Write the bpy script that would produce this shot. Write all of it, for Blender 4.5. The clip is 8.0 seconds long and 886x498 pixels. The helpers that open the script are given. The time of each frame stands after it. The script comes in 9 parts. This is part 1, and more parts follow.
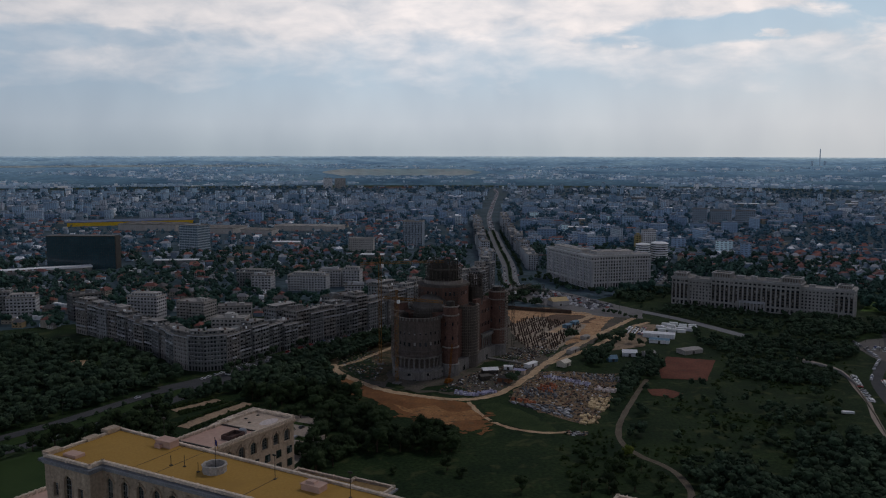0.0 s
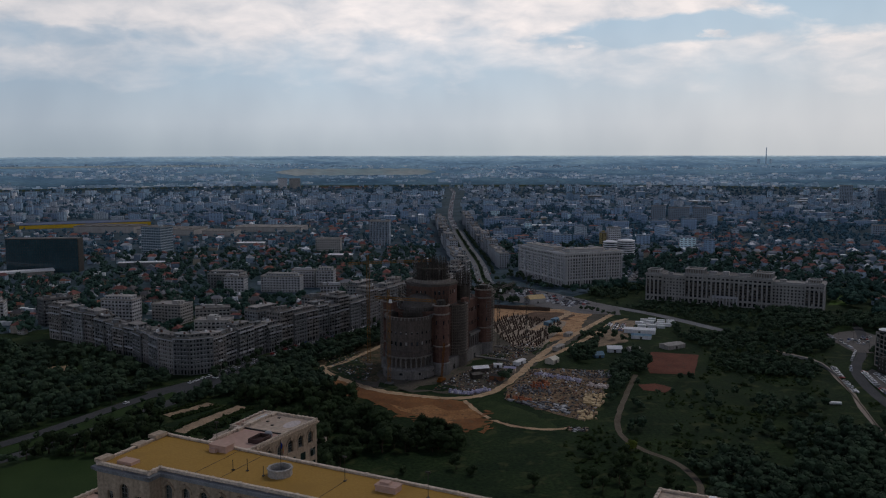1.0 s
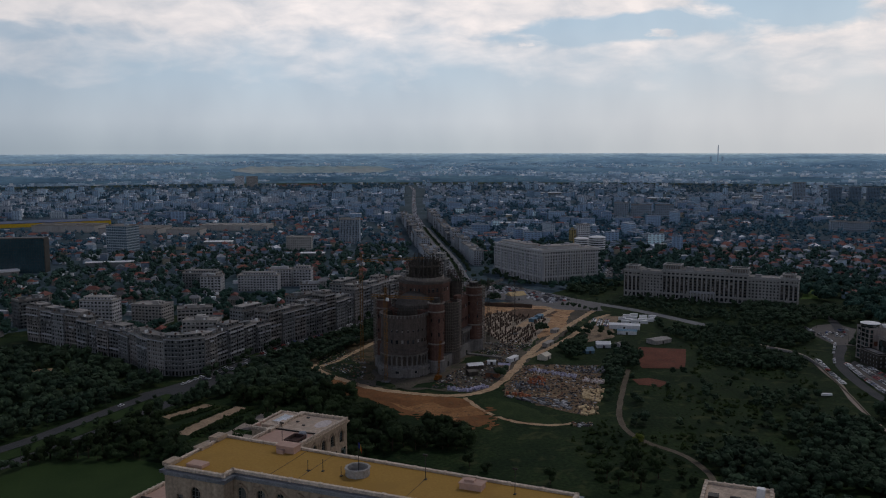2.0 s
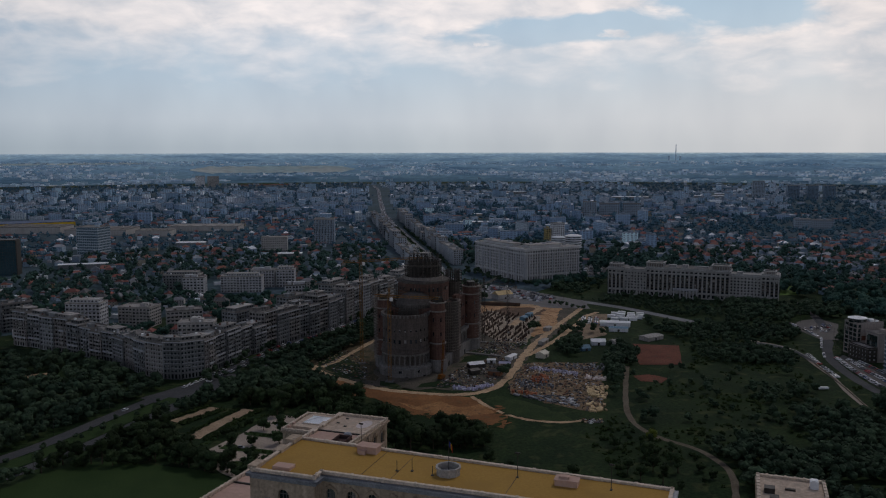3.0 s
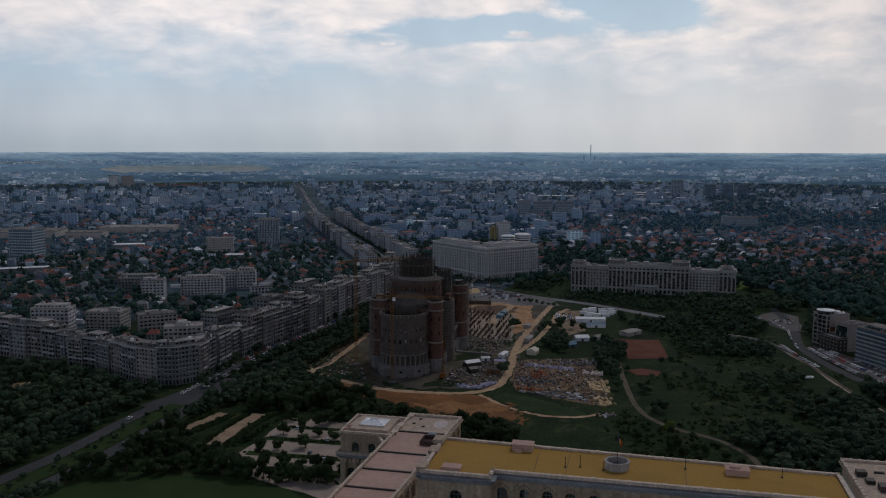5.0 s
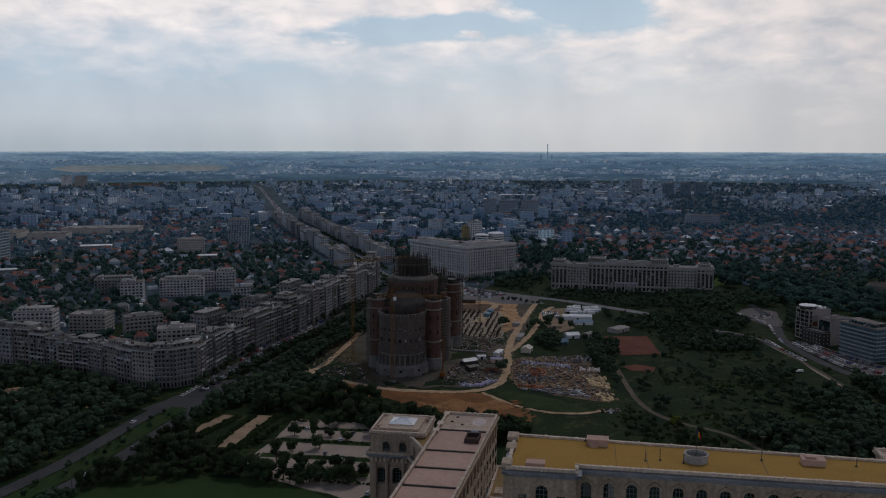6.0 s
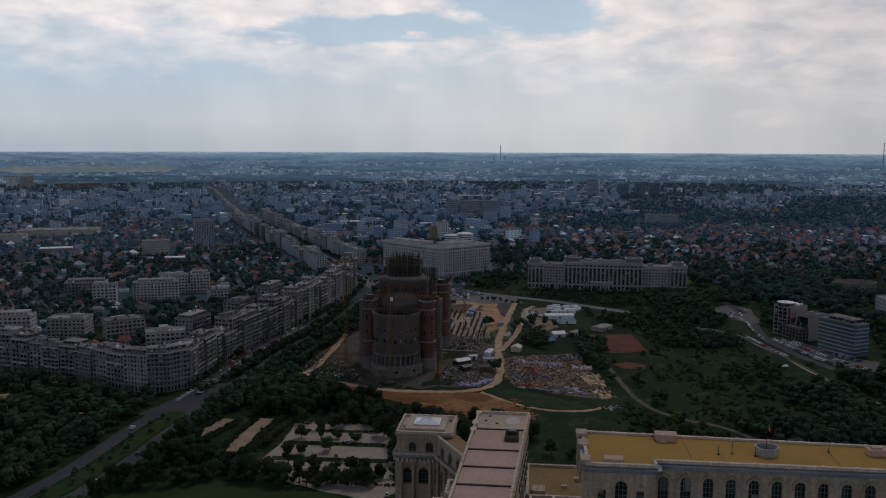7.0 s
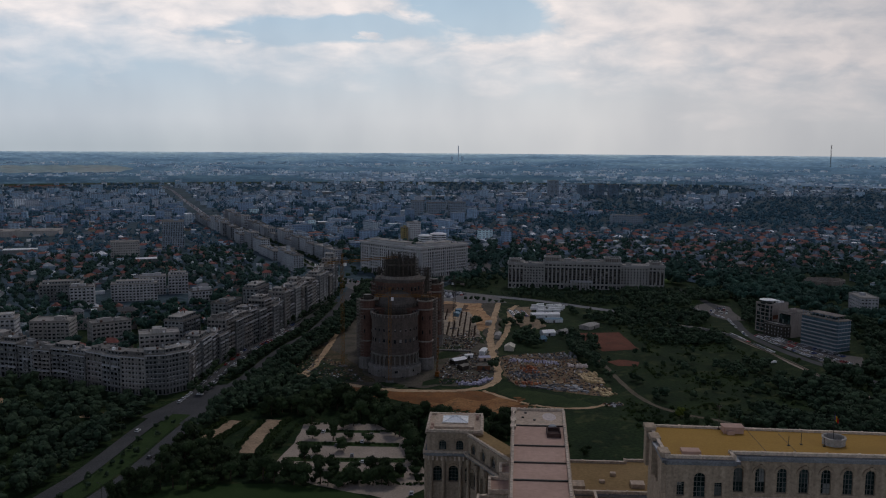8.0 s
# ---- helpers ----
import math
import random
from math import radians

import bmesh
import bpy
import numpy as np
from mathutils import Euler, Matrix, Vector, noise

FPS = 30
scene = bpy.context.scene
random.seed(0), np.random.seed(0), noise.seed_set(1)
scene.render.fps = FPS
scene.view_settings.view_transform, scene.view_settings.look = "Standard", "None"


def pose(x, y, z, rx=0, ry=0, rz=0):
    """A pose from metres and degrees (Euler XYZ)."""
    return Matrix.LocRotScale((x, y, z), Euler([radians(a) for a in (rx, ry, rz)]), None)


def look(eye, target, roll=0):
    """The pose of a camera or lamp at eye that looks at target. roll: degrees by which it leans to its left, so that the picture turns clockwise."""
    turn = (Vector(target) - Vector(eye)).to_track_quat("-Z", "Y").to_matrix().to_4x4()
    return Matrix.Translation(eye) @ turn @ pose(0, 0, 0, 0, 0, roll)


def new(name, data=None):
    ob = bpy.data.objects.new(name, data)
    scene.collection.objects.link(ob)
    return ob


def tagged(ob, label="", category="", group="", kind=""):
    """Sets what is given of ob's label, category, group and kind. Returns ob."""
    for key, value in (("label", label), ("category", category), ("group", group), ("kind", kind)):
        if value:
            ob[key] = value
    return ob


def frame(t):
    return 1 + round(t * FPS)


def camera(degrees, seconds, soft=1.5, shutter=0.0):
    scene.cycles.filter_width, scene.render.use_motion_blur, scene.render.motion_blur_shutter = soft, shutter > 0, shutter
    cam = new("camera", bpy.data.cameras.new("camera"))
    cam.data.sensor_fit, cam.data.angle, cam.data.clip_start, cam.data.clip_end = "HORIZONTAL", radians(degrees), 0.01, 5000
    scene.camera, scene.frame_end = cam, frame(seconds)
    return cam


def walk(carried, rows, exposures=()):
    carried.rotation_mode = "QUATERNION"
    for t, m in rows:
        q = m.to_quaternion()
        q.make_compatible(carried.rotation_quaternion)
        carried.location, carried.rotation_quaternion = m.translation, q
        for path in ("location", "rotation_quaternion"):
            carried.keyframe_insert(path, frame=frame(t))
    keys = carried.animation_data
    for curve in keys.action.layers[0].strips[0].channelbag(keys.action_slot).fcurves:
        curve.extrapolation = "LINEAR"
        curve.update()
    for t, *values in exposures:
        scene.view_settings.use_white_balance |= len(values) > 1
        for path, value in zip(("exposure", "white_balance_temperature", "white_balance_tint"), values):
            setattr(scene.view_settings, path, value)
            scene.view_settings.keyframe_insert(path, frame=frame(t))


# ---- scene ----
cam = camera(54.6, 8.0, soft=1.1)
PATH = [
    (0, (-4.319, -1.218, 156.623), (-4.299, 0.769, 156.395), 0.1),
    (0.5, (-18.331, -0.253, 156.46), (-18.255, 1.732, 156.231), -0.0),
    (1, (-32.252, 0.724, 156.059), (-32.115, 2.706, 155.83), -0.1),
    (1.5, (-46.443, 2.109, 155.96), (-46.249, 4.086, 155.728), -0.1),
    (3, (-92.735, 7.082, 156.304), (-92.387, 9.037, 156.068), -0.1),
    (3.5, (-107.516, 9.651, 156.178), (-107.119, 11.597, 155.942), -0.2),
    (4, (-122.543, 12.9, 156.271), (-122.095, 14.835, 156.034), -0.2),
    (4.5, (-137.91, 16.374, 156.399), (-137.407, 18.295, 156.162), -0.0),
    (6, (-183.813, 27.915, 156.426), (-183.153, 29.788, 156.187), 0.1),
    (6.5, (-198.882, 33.006, 156.326), (-198.164, 34.857, 156.088), 0.2),
    (7, (-213.728, 38.814, 156.038), (-212.955, 40.644, 155.801), 0.2),
    (7.5, (-228.504, 44.559, 155.713), (-227.679, 46.365, 155.478), 0.2),
    (8, (-243.373, 50.631, 155.062), (-242.499, 52.414, 154.828), 0.4),
]
walk(cam, [(t, look(eye, target, roll)) for t, eye, target, roll in PATH], exposures=[(0.0, 0.06, 6430.0, 10.0), (8.0, 0.06, 6430.0, 10.0)])

# ---- sky and sun ----
EXPOSURE = 0.0
scene.view_settings.exposure = EXPOSURE
SUN_AZ, SUN_EL = radians(48), radians(52)   # clockwise from +y, up


def node(tree, kind, **values):
    n = tree.nodes.new("ShaderNode" + kind)
    for k, v in values.items():
        n.inputs[k].default_value = v
    return n


def math_node(tree, op, a, b=0.0, clamp=False):
    n = tree.nodes.new("ShaderNodeMath")
    n.operation, n.use_clamp = op, clamp
    for i, v in enumerate((a, b)):
        if isinstance(v, (int, float)):
            n.inputs[i].default_value = v
        else:
            tree.links.new(v, n.inputs[i])
    return n.outputs[0]


def ramp(tree, fac, stops):
    n = tree.nodes.new("ShaderNodeValToRGB")
    el = n.color_ramp.elements
    while len(el) < len(stops):
        el.new(0.5)
    for e, (p, c) in zip(el, stops):
        e.position = p
        e.color = (*c, 1) if len(c) == 3 else c
    tree.links.new(fac, n.inputs[0])
    return n.outputs[0]


def mixed(tree, fac, a, b, blend="MIX"):
    n = tree.nodes.new("ShaderNodeMix")
    n.data_type, n.blend_type = "RGBA", blend
    for i, v in ((0, fac), (6, a), (7, b)):
        if isinstance(v, (int, float)):
            n.inputs[i].default_value = v
        elif isinstance(v, tuple):
            n.inputs[i].default_value = (*v, 1)
        else:
            tree.links.new(v, n.inputs[i])
    return n.outputs[2]


def make_world():
    world = bpy.data.worlds.new("sky")
    scene.world = world
    world.use_nodes = True
    t = world.node_tree
    t.nodes.clear()
    coord = t.nodes.new("ShaderNodeTexCoord").outputs["Generated"]
    sep = t.nodes.new("ShaderNodeSeparateXYZ")
    t.links.new(coord, sep.inputs[0])
    up = math_node(t, "MAXIMUM", sep.outputs[2], 0.0)
    sky = node(t, "TexSky")
    sky.sky_type, sky.sun_disc, sky.sun_elevation, sky.sun_rotation = "NISHITA", False, SUN_EL, SUN_AZ
    sky.air_density, sky.dust_density = 1.6, 2.0
    clear = mixed(t, 1.0, sky.outputs[0], (0.10, 0.10, 0.105), "MULTIPLY")
    # bearing and height in degrees
    az = math_node(t, "MULTIPLY", math_node(t, "ARCTAN2", sep.outputs[0], sep.outputs[1]), 57.296)
    el = math_node(t, "MULTIPLY", math_node(t, "ARCSINE", sep.outputs[2]), 57.296)
    comb = t.nodes.new("ShaderNodeCombineXYZ")
    t.links.new(math_node(t, "MULTIPLY", az, 0.12), comb.inputs[0])
    t.links.new(math_node(t, "MULTIPLY", math_node(t, "POWER", math_node(t, "MAXIMUM", el, 0.0), 0.9), 0.40), comb.inputs[1])
    big = node(t, "TexNoise", Scale=1.0, Detail=4.0, Roughness=0.5, Distortion=0.2)
    fine = node(t, "TexNoise", Scale=2.4, Detail=6.0, Roughness=0.55, Distortion=0.25)
    for n in (big, fine):
        t.links.new(comb.outputs[0], n.inputs["Vector"])
    wob = math_node(t, "SUBTRACT", math_node(t, "ADD", math_node(t, "MULTIPLY", big.outputs[0], 0.6), math_node(t, "MULTIPLY", fine.outputs[0], 0.4)), 0.5)
    # edge of the cloud sheet, lower towards the sun
    edge = math_node(t, "ADD", el, math_node(t, "MULTIPLY", wob, 9.0))
    edge = math_node(t, "ADD", edge, math_node(t, "MULTIPLY", math_node(t, "MAXIMUM", math_node(t, "SUBTRACT", az, 24.0), 0.0), 0.10))
    sheet = ramp(t, math_node(t, "DIVIDE", edge, 20.0, True), [(0.20, (0, 0, 0)), (0.31, (0.55,) * 3), (0.40, (1, 1, 1))])
    # gaps of clear sky
    for a, e, ra, re, w in ((18.5, 7.5, 9.5, 0.95, 0.95), (28.2, 9.7, 4.8, 3.4, 1.0), (-24.0, 6.6, 8.0, 0.8, 0.5), (6.0, 15.0, 16.0, 1.8, 1.0)):
        dx = math_node(t, "POWER", math_node(t, "ABSOLUTE", math_node(t, "DIVIDE", math_node(t, "SUBTRACT", az, a), ra)), 2.0)
        tilt = math_node(t, "SUBTRACT", math_node(t, "SUBTRACT", el, e), math_node(t, "MULTIPLY", math_node(t, "SUBTRACT", az, a), 0.05))
        dy = math_node(t, "POWER", math_node(t, "ABSOLUTE", math_node(t, "DIVIDE", tilt, re)), 2.0)
        q = math_node(t, "ADD", math_node(t, "ADD", dx, dy), math_node(t, "MULTIPLY", wob, 5.0))
        hole = ramp(t, math_node(t, "DIVIDE", q, 2.0, True), [(0.30, (w,) * 3), (0.62, (0, 0, 0))])
        sheet = math_node(t, "MULTIPLY", sheet, math_node(t, "SUBTRACT", 1.0, hole))
    low = ramp(t, up, [(0.0, (0.43, 0.50, 0.555)), (0.03, (0.495, 0.57, 0.645)), (0.075, (0.425, 0.535, 0.65)), (0.17, (0.33, 0.48, 0.625))])
    base = mixed(t, 0.15, low, clear)
    # whiter towards the sun
    near_sun = math_node(t, "SUBTRACT", 1.0, math_node(t, "DIVIDE", math_node(t, "ABSOLUTE", math_node(t, "SUBTRACT", az, 44.0)), 38.0, True))
    base = mixed(t, math_node(t, "MULTIPLY", near_sun, ramp(t, up, [(0.05, (0.75,) * 3), (0.13, (0.12,) * 3)])), base, (0.69, 0.685, 0.68))
    # soft upright unevenness of the thin veil
    veil = node(t, "TexNoise", Scale=1.0, Detail=3.0, Roughness=0.5)
    across = t.nodes.new("ShaderNodeCombineXYZ")
    t.links.new(math_node(t, "MULTIPLY", az, 0.16), across.inputs[0])
    t.links.new(math_node(t, "MULTIPLY", el, 0.10), across.inputs[1])
    t.links.new(across.outputs[0], veil.inputs["Vector"])
    base = mixed(t, 1.0, base, ramp(t, veil.outputs[0], [(0.3, (0.90, 0.90, 0.92)), (0.7, (1.08, 1.06, 1.05))]), "MULTIPLY")
    # one small ragged cloud alone in the clear gap
    shred = node(t, "TexNoise", Scale=7.0, Detail=5.0, Roughness=0.6)
    t.links.new(comb.outputs[0], shred.inputs["Vector"])
    for a, e, ra, re in ((21.2, 7.15, 1.1, 0.34), (12.6, 6.6, 0.8, 0.22)):
        dx = math_node(t, "DIVIDE", math_node(t, "SUBTRACT", az, a), ra)
        dy = math_node(t, "DIVIDE", math_node(t, "SUBTRACT", el, e), re)
        puff = math_node(t, "ADD", math_node(t, "ADD", math_node(t, "MULTIPLY", dx, dx), math_node(t, "MULTIPLY", dy, dy)), math_node(t, "MULTIPLY", math_node(t, "SUBTRACT", shred.outputs[0], 0.5), 5.0))
        sheet = math_node(t, "MAXIMUM", sheet, ramp(t, puff, [(0.0, (0.85,) * 3), (1.0, (0, 0, 0))]))
    cloud = ramp(t, fine.outputs[0], [(0.30, (0.56, 0.58, 0.62)), (0.47, (0.72, 0.695, 0.70)), (0.66, (0.87, 0.805, 0.78))])
    seen = mixed(t, sheet, base, cloud)
    seen = mixed(t, 1.0, seen, ramp(t, math_node(t, "DIVIDE", math_node(t, "ADD", az, 40.0), 110.0, True), [(0.04, (0.70, 0.74, 0.79)), (0.20, (0.82, 0.845, 0.875)), (0.36, (1.05, 1.045, 1.05)), (0.66, (1.0, 0.985, 0.975)), (0.86, (0.70, 0.70, 0.715))]), "MULTIPLY")
    # the deck overhead is thick and dark
    thick = ramp(t, up, [(0.0, (1, 1, 1)), (0.26, (1, 1, 1)), (0.40, (0.33, 0.36, 0.46)), (0.6, (0.145, 0.175, 0.252)), (1.0, (0.110, 0.138, 0.212))])
    seen = mixed(t, 1.0, seen, thick, "MULTIPLY")
    # sky behind, out of view: slight blue lift added to light facades
    back = ramp(t, math_node(t, "DIVIDE", math_node(t, "ABSOLUTE", math_node(t, "SUBTRACT", az, 25.0)), 180.0, True), [(0.34, (1, 1, 1)), (0.62, (1.0, 1.04, 1.10))])
    seen = mixed(t, 1.0, seen, back, "MULTIPLY")
    ground = math_node(t, "LESS_THAN", sep.outputs[2], -0.02)
    seen = mixed(t, ground, seen, (0.03, 0.035, 0.04))
    bg = t.nodes.new("ShaderNodeBackground")
    t.links.new(seen, bg.inputs[0])
    bg.inputs[1].default_value = 1.0
    out = t.nodes.new("ShaderNodeOutputWorld")
    t.links.new(bg.outputs[0], out.inputs[0])


make_world()
sun = bpy.data.lights.new("sun", "SUN")
sun.energy, sun.angle, sun.color = 0.66, radians(12), (1.0, 0.95, 0.94)
sun_ob = new("sun", sun)
sun_ob.matrix_world = look((600 * math.sin(SUN_AZ), 600 * math.cos(SUN_AZ), 600 * math.tan(SUN_EL)), (0, 0, 0))

# ---- materials ----
def surface(name, c1, c2, scale=0.2, fine=3.0, rough=0.85, bump=0.3, metal=0.0, spec=0.1, vary="", amount=0.35, stain=None, streak=0.0):
    """A worn surface: two colours in large patches, fine grain on top; vary 'object' or 'island' shifts each piece."""
    m = bpy.data.materials.new(name)
    m.use_nodes = True
    t = m.node_tree
    b = t.nodes["Principled BSDF"]
    coord = t.nodes.new("ShaderNodeTexCoord").outputs["Object"]
    n1 = node(t, "TexNoise", Scale=scale, Detail=5.0, Roughness=0.6)
    n2 = node(t, "TexNoise", Scale=fine, Detail=3.0, Roughness=0.6)
    for n in (n1, n2):
        t.links.new(coord, n.inputs["Vector"])
    col = mixed(t, ramp(t, n1.outputs[0], [(0.35, (0, 0, 0)), (0.65, (1, 1, 1))]), c1, c2)
    grain = ramp(t, n2.outputs[0], [(0.25, (1 - amount,) * 3), (0.75, (1 + amount * 0.6,) * 3)])
    col = mixed(t, 1.0, col, grain, "MULTIPLY")
    if streak:
        mp = node(t, "Mapping")
        mp.inputs["Scale"].default_value = (1.0, 1.0, 0.06)
        t.links.new(coord, mp.inputs[0])
        n3 = node(t, "TexNoise", Scale=0.9, Detail=4.0)
        t.links.new(mp.outputs[0], n3.inputs["Vector"])
        col = mixed(t, 1.0, col, ramp(t, n3.outputs[0], [(0.3, (1 - streak,) * 3), (0.6, (1, 1, 1))]), "MULTIPLY")
    if stain:
        n4 = node(t, "TexNoise", Scale=scale * 3.1, Detail=6.0, Distortion=0.5)
        t.links.new(coord, n4.inputs["Vector"])
        col = mixed(t, ramp(t, n4.outputs[0], [(0.56, (0, 0, 0)), (0.68, (1, 1, 1))]), col, stain)
    if vary:
        r = t.nodes.new("ShaderNodeObjectInfo").outputs["Random"] if vary == "object" else t.nodes.new("ShaderNodeNewGeometry").outputs["Random Per Island"]
        col = mixed(t, 1.0, col, ramp(t, r, [(0.0, (0.62,) * 3), (1.0, (1.3,) * 3)]), "MULTIPLY")
    t.links.new(col, b.inputs["Base Color"])
    b.inputs["Roughness"].default_value = rough
    b.inputs["Metallic"].default_value = metal
    b.inputs["Specular IOR Level"].default_value = spec
    if bump:
        bp = node(t, "Bump", Strength=bump, Distance=0.2)
        t.links.new(n2.outputs[0], bp.inputs["Height"])
        t.links.new(bp.outputs[0], b.inputs["Normal"])
    return m


def palette(name, stops, rough=0.8, fine=0.4, bump=0.0, spec=0.12, source="island"):
    """One surface whose pieces take their colours from a list, picked piece by piece."""
    m = bpy.data.materials.new(name)
    m.use_nodes = True
    t = m.node_tree
    b = t.nodes["Principled BSDF"]
    r = t.nodes.new("ShaderNodeNewGeometry").outputs["Random Per Island"] if source == "island" else t.nodes.new("ShaderNodeObjectInfo").outputs["Random"]
    cr = t.nodes.new("ShaderNodeValToRGB")
    cr.color_ramp.interpolation = "CONSTANT"
    el = cr.color_ramp.elements
    while len(el) < len(stops):
        el.new(0.5)
    for e, (p, c) in zip(el, stops):
        e.position, e.color = p, (*c, 1)
    t.links.new(r, cr.inputs[0])
    coord = t.nodes.new("ShaderNodeTexCoord").outputs["Object"]
    n = node(t, "TexNoise", Scale=fine, Detail=4.0)
    t.links.new(coord, n.inputs["Vector"])
    col = mixed(t, 1.0, cr.outputs[0], ramp(t, n.outputs[0], [(0.25, (0.65,) * 3), (0.75, (1.25,) * 3)]), "MULTIPLY")
    t.links.new(col, b.inputs["Base Color"])
    b.inputs["Roughness"].default_value = rough
    b.inputs["Specular IOR Level"].default_value = spec
    return m


def glazing(name, colour, rough=0.12, cell=1.6):
    """Window glass over dim rooms; some panes have pale blinds."""
    m = bpy.data.materials.new(name)
    m.use_nodes = True
    t = m.node_tree
    b = t.nodes["Principled BSDF"]
    coord = t.nodes.new("ShaderNodeTexCoord").outputs["Object"]
    sc = t.nodes.new("ShaderNodeVectorMath")
    sc.operation = "SNAP"
    sc.inputs[1].default_value = (cell, cell, cell * 1.8)
    t.links.new(coord, sc.inputs[0])
    wn = t.nodes.new("ShaderNodeTexWhiteNoise")
    t.links.new(sc.outputs[0], wn.inputs["Vector"])
    col = ramp(t, wn.outputs["Value"], [(0.0, colour), (0.55, colour), (0.8, tuple(c * 2.2 + 0.02 for c in colour)), (0.97, (0.3, 0.29, 0.27))])
    t.links.new(col, b.inputs["Base Color"])
    b.inputs["Roughness"].default_value = rough
    b.inputs["Specular IOR Level"].default_value = 0.5
    return m


GRASS = surface("grass", (0.010, 0.024, 0.008), (0.024, 0.044, 0.013), 0.03, 0.5, 0.95, 0.9, amount=0.75, stain=(0.046, 0.056, 0.020))
LAWN = surface("lawn", (0.0265, 0.051, 0.0143), (0.0347, 0.0612, 0.0173), 0.05, 1.5, 0.95, 0.4)
# City ground with distance haze mixed into its blue-grey base colours.
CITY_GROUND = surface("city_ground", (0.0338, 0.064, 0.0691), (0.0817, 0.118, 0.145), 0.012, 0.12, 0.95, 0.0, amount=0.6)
ASPHALT = surface("asphalt", (0.060, 0.061, 0.064), (0.085, 0.085, 0.085), 0.05, 1.2, 0.9, 0.15)
PAVING = surface("paving", (0.317, 0.259, 0.209), (0.413, 0.338, 0.272), 0.06, 1.0, 0.9, 0.15)
DIRT_LIGHT = surface("dirt_light", (0.392, 0.265, 0.158), (0.549, 0.393, 0.243), 0.09, 1.1, 0.95, 0.5, amount=0.4, stain=(0.246, 0.158, 0.09))
DIRT_RED = surface("dirt_red", (0.151, 0.0673, 0.0279), (0.252, 0.117, 0.045), 0.06, 0.8, 0.95, 0.6, stain=(0.157, 0.0867, 0.0405))
DIRT_DARK = surface("dirt_dark", (0.072, 0.067, 0.054), (0.135, 0.112, 0.085), 0.07, 0.9, 0.95, 0.6, amount=0.5, stain=(0.045, 0.058, 0.028))
CLAY = surface("clay_pitch", (0.123, 0.0467, 0.0306), (0.17, 0.068, 0.0442), 0.06, 0.9, 0.95, 0.2, amount=0.4, stain=(0.102, 0.0527, 0.0357))
STONE = surface("palace_stone", (0.39, 0.306, 0.224), (0.463, 0.364, 0.268), 0.12, 1.2, 0.8, 0.25, streak=0.25)
STONE_PALE = surface("parapet_stone", (0.562, 0.461, 0.365), (0.686, 0.567, 0.453), 0.2, 1.6, 0.8, 0.25, streak=0.2)
YELLOW_ROOF = surface("yellow_roofing", (0.335, 0.195, 0.046), (0.375, 0.222, 0.054), 0.03, 1.6, 0.85, 0.15, amount=0.14, stain=(0.315, 0.185, 0.046))
TAN_ROOF = surface("tan_roofing", (0.23, 0.15, 0.066), (0.285, 0.19, 0.085), 0.07, 0.8, 0.85, 0.2, amount=0.25)
PINK_ROOF = surface("pink_roofing", (0.437, 0.291, 0.229), (0.51, 0.344, 0.273), 0.05, 0.7, 0.8, 0.15, amount=0.15)
GREY_ROOF = surface("screed_roofing", (0.437, 0.339, 0.26), (0.52, 0.412, 0.317), 0.09, 0.9, 0.85, 0.2, stain=(0.354, 0.301, 0.238))
DARK_METAL = surface("dark_metal", (0.05, 0.048, 0.045), (0.09, 0.08, 0.07), 0.4, 4.0, 0.55, 0.1, metal=0.6)
LEAD = surface("lead_sheet", (0.22, 0.235, 0.26), (0.31, 0.32, 0.34), 0.2, 2.0, 0.55, 0.1, metal=0.4)
GLASS_DARK = glazing("dark_glass", (0.012, 0.016, 0.018))
GLASS_GREEN = glazing("green_glass", (0.010, 0.020, 0.020), 0.1, 2.0)
BRICK = surface("raw_brick", (0.110, 0.064, 0.052), (0.150, 0.086, 0.068), 0.08, 1.0, 0.9, 0.4, streak=0.3, stain=(0.14, 0.085, 0.065))
CONCRETE = surface("raw_concrete", (0.20, 0.175, 0.155), (0.27, 0.24, 0.21), 0.1, 1.0, 0.9, 0.4, streak=0.35)
CONCRETE_PALE = surface("pale_concrete", (0.33, 0.31, 0.285), (0.42, 0.395, 0.36), 0.1, 1.0, 0.9, 0.3, streak=0.3)
CONCRETE_DARK = surface("dark_concrete", (0.085, 0.075, 0.068), (0.13, 0.115, 0.10), 0.12, 1.0, 0.92, 0.4, streak=0.2)
PANEL = surface("block_render", (0.188, 0.196, 0.200), (0.252, 0.260, 0.258), 0.06, 0.8, 0.9, 0.2, vary="object", streak=0.25, amount=0.2)
PANEL_WARM = surface("warm_render", (0.23, 0.218, 0.206), (0.296, 0.282, 0.267), 0.06, 0.8, 0.9, 0.2, vary="object", streak=0.25, amount=0.25)
PANEL_BEIGE = surface("beige_render", (0.37, 0.355, 0.335), (0.44, 0.425, 0.40), 0.06, 0.8, 0.9, 0.2, streak=0.2, amount=0.2)
PANEL_WHITE = surface("white_render", (0.63, 0.643, 0.661), (0.711, 0.72, 0.733), 0.08, 0.8, 0.85, 0.15, streak=0.15, amount=0.15)
MARBLE = surface("ministry_stone", (0.285, 0.28, 0.271), (0.351, 0.344, 0.332), 0.06, 0.8, 0.85, 0.2, streak=0.2, amount=0.2)
ROOF_FLAT = surface("flat_roof", (0.24, 0.225, 0.205), (0.32, 0.30, 0.275), 0.1, 0.9, 0.9, 0.2, vary="object", stain=(0.16, 0.15, 0.14))
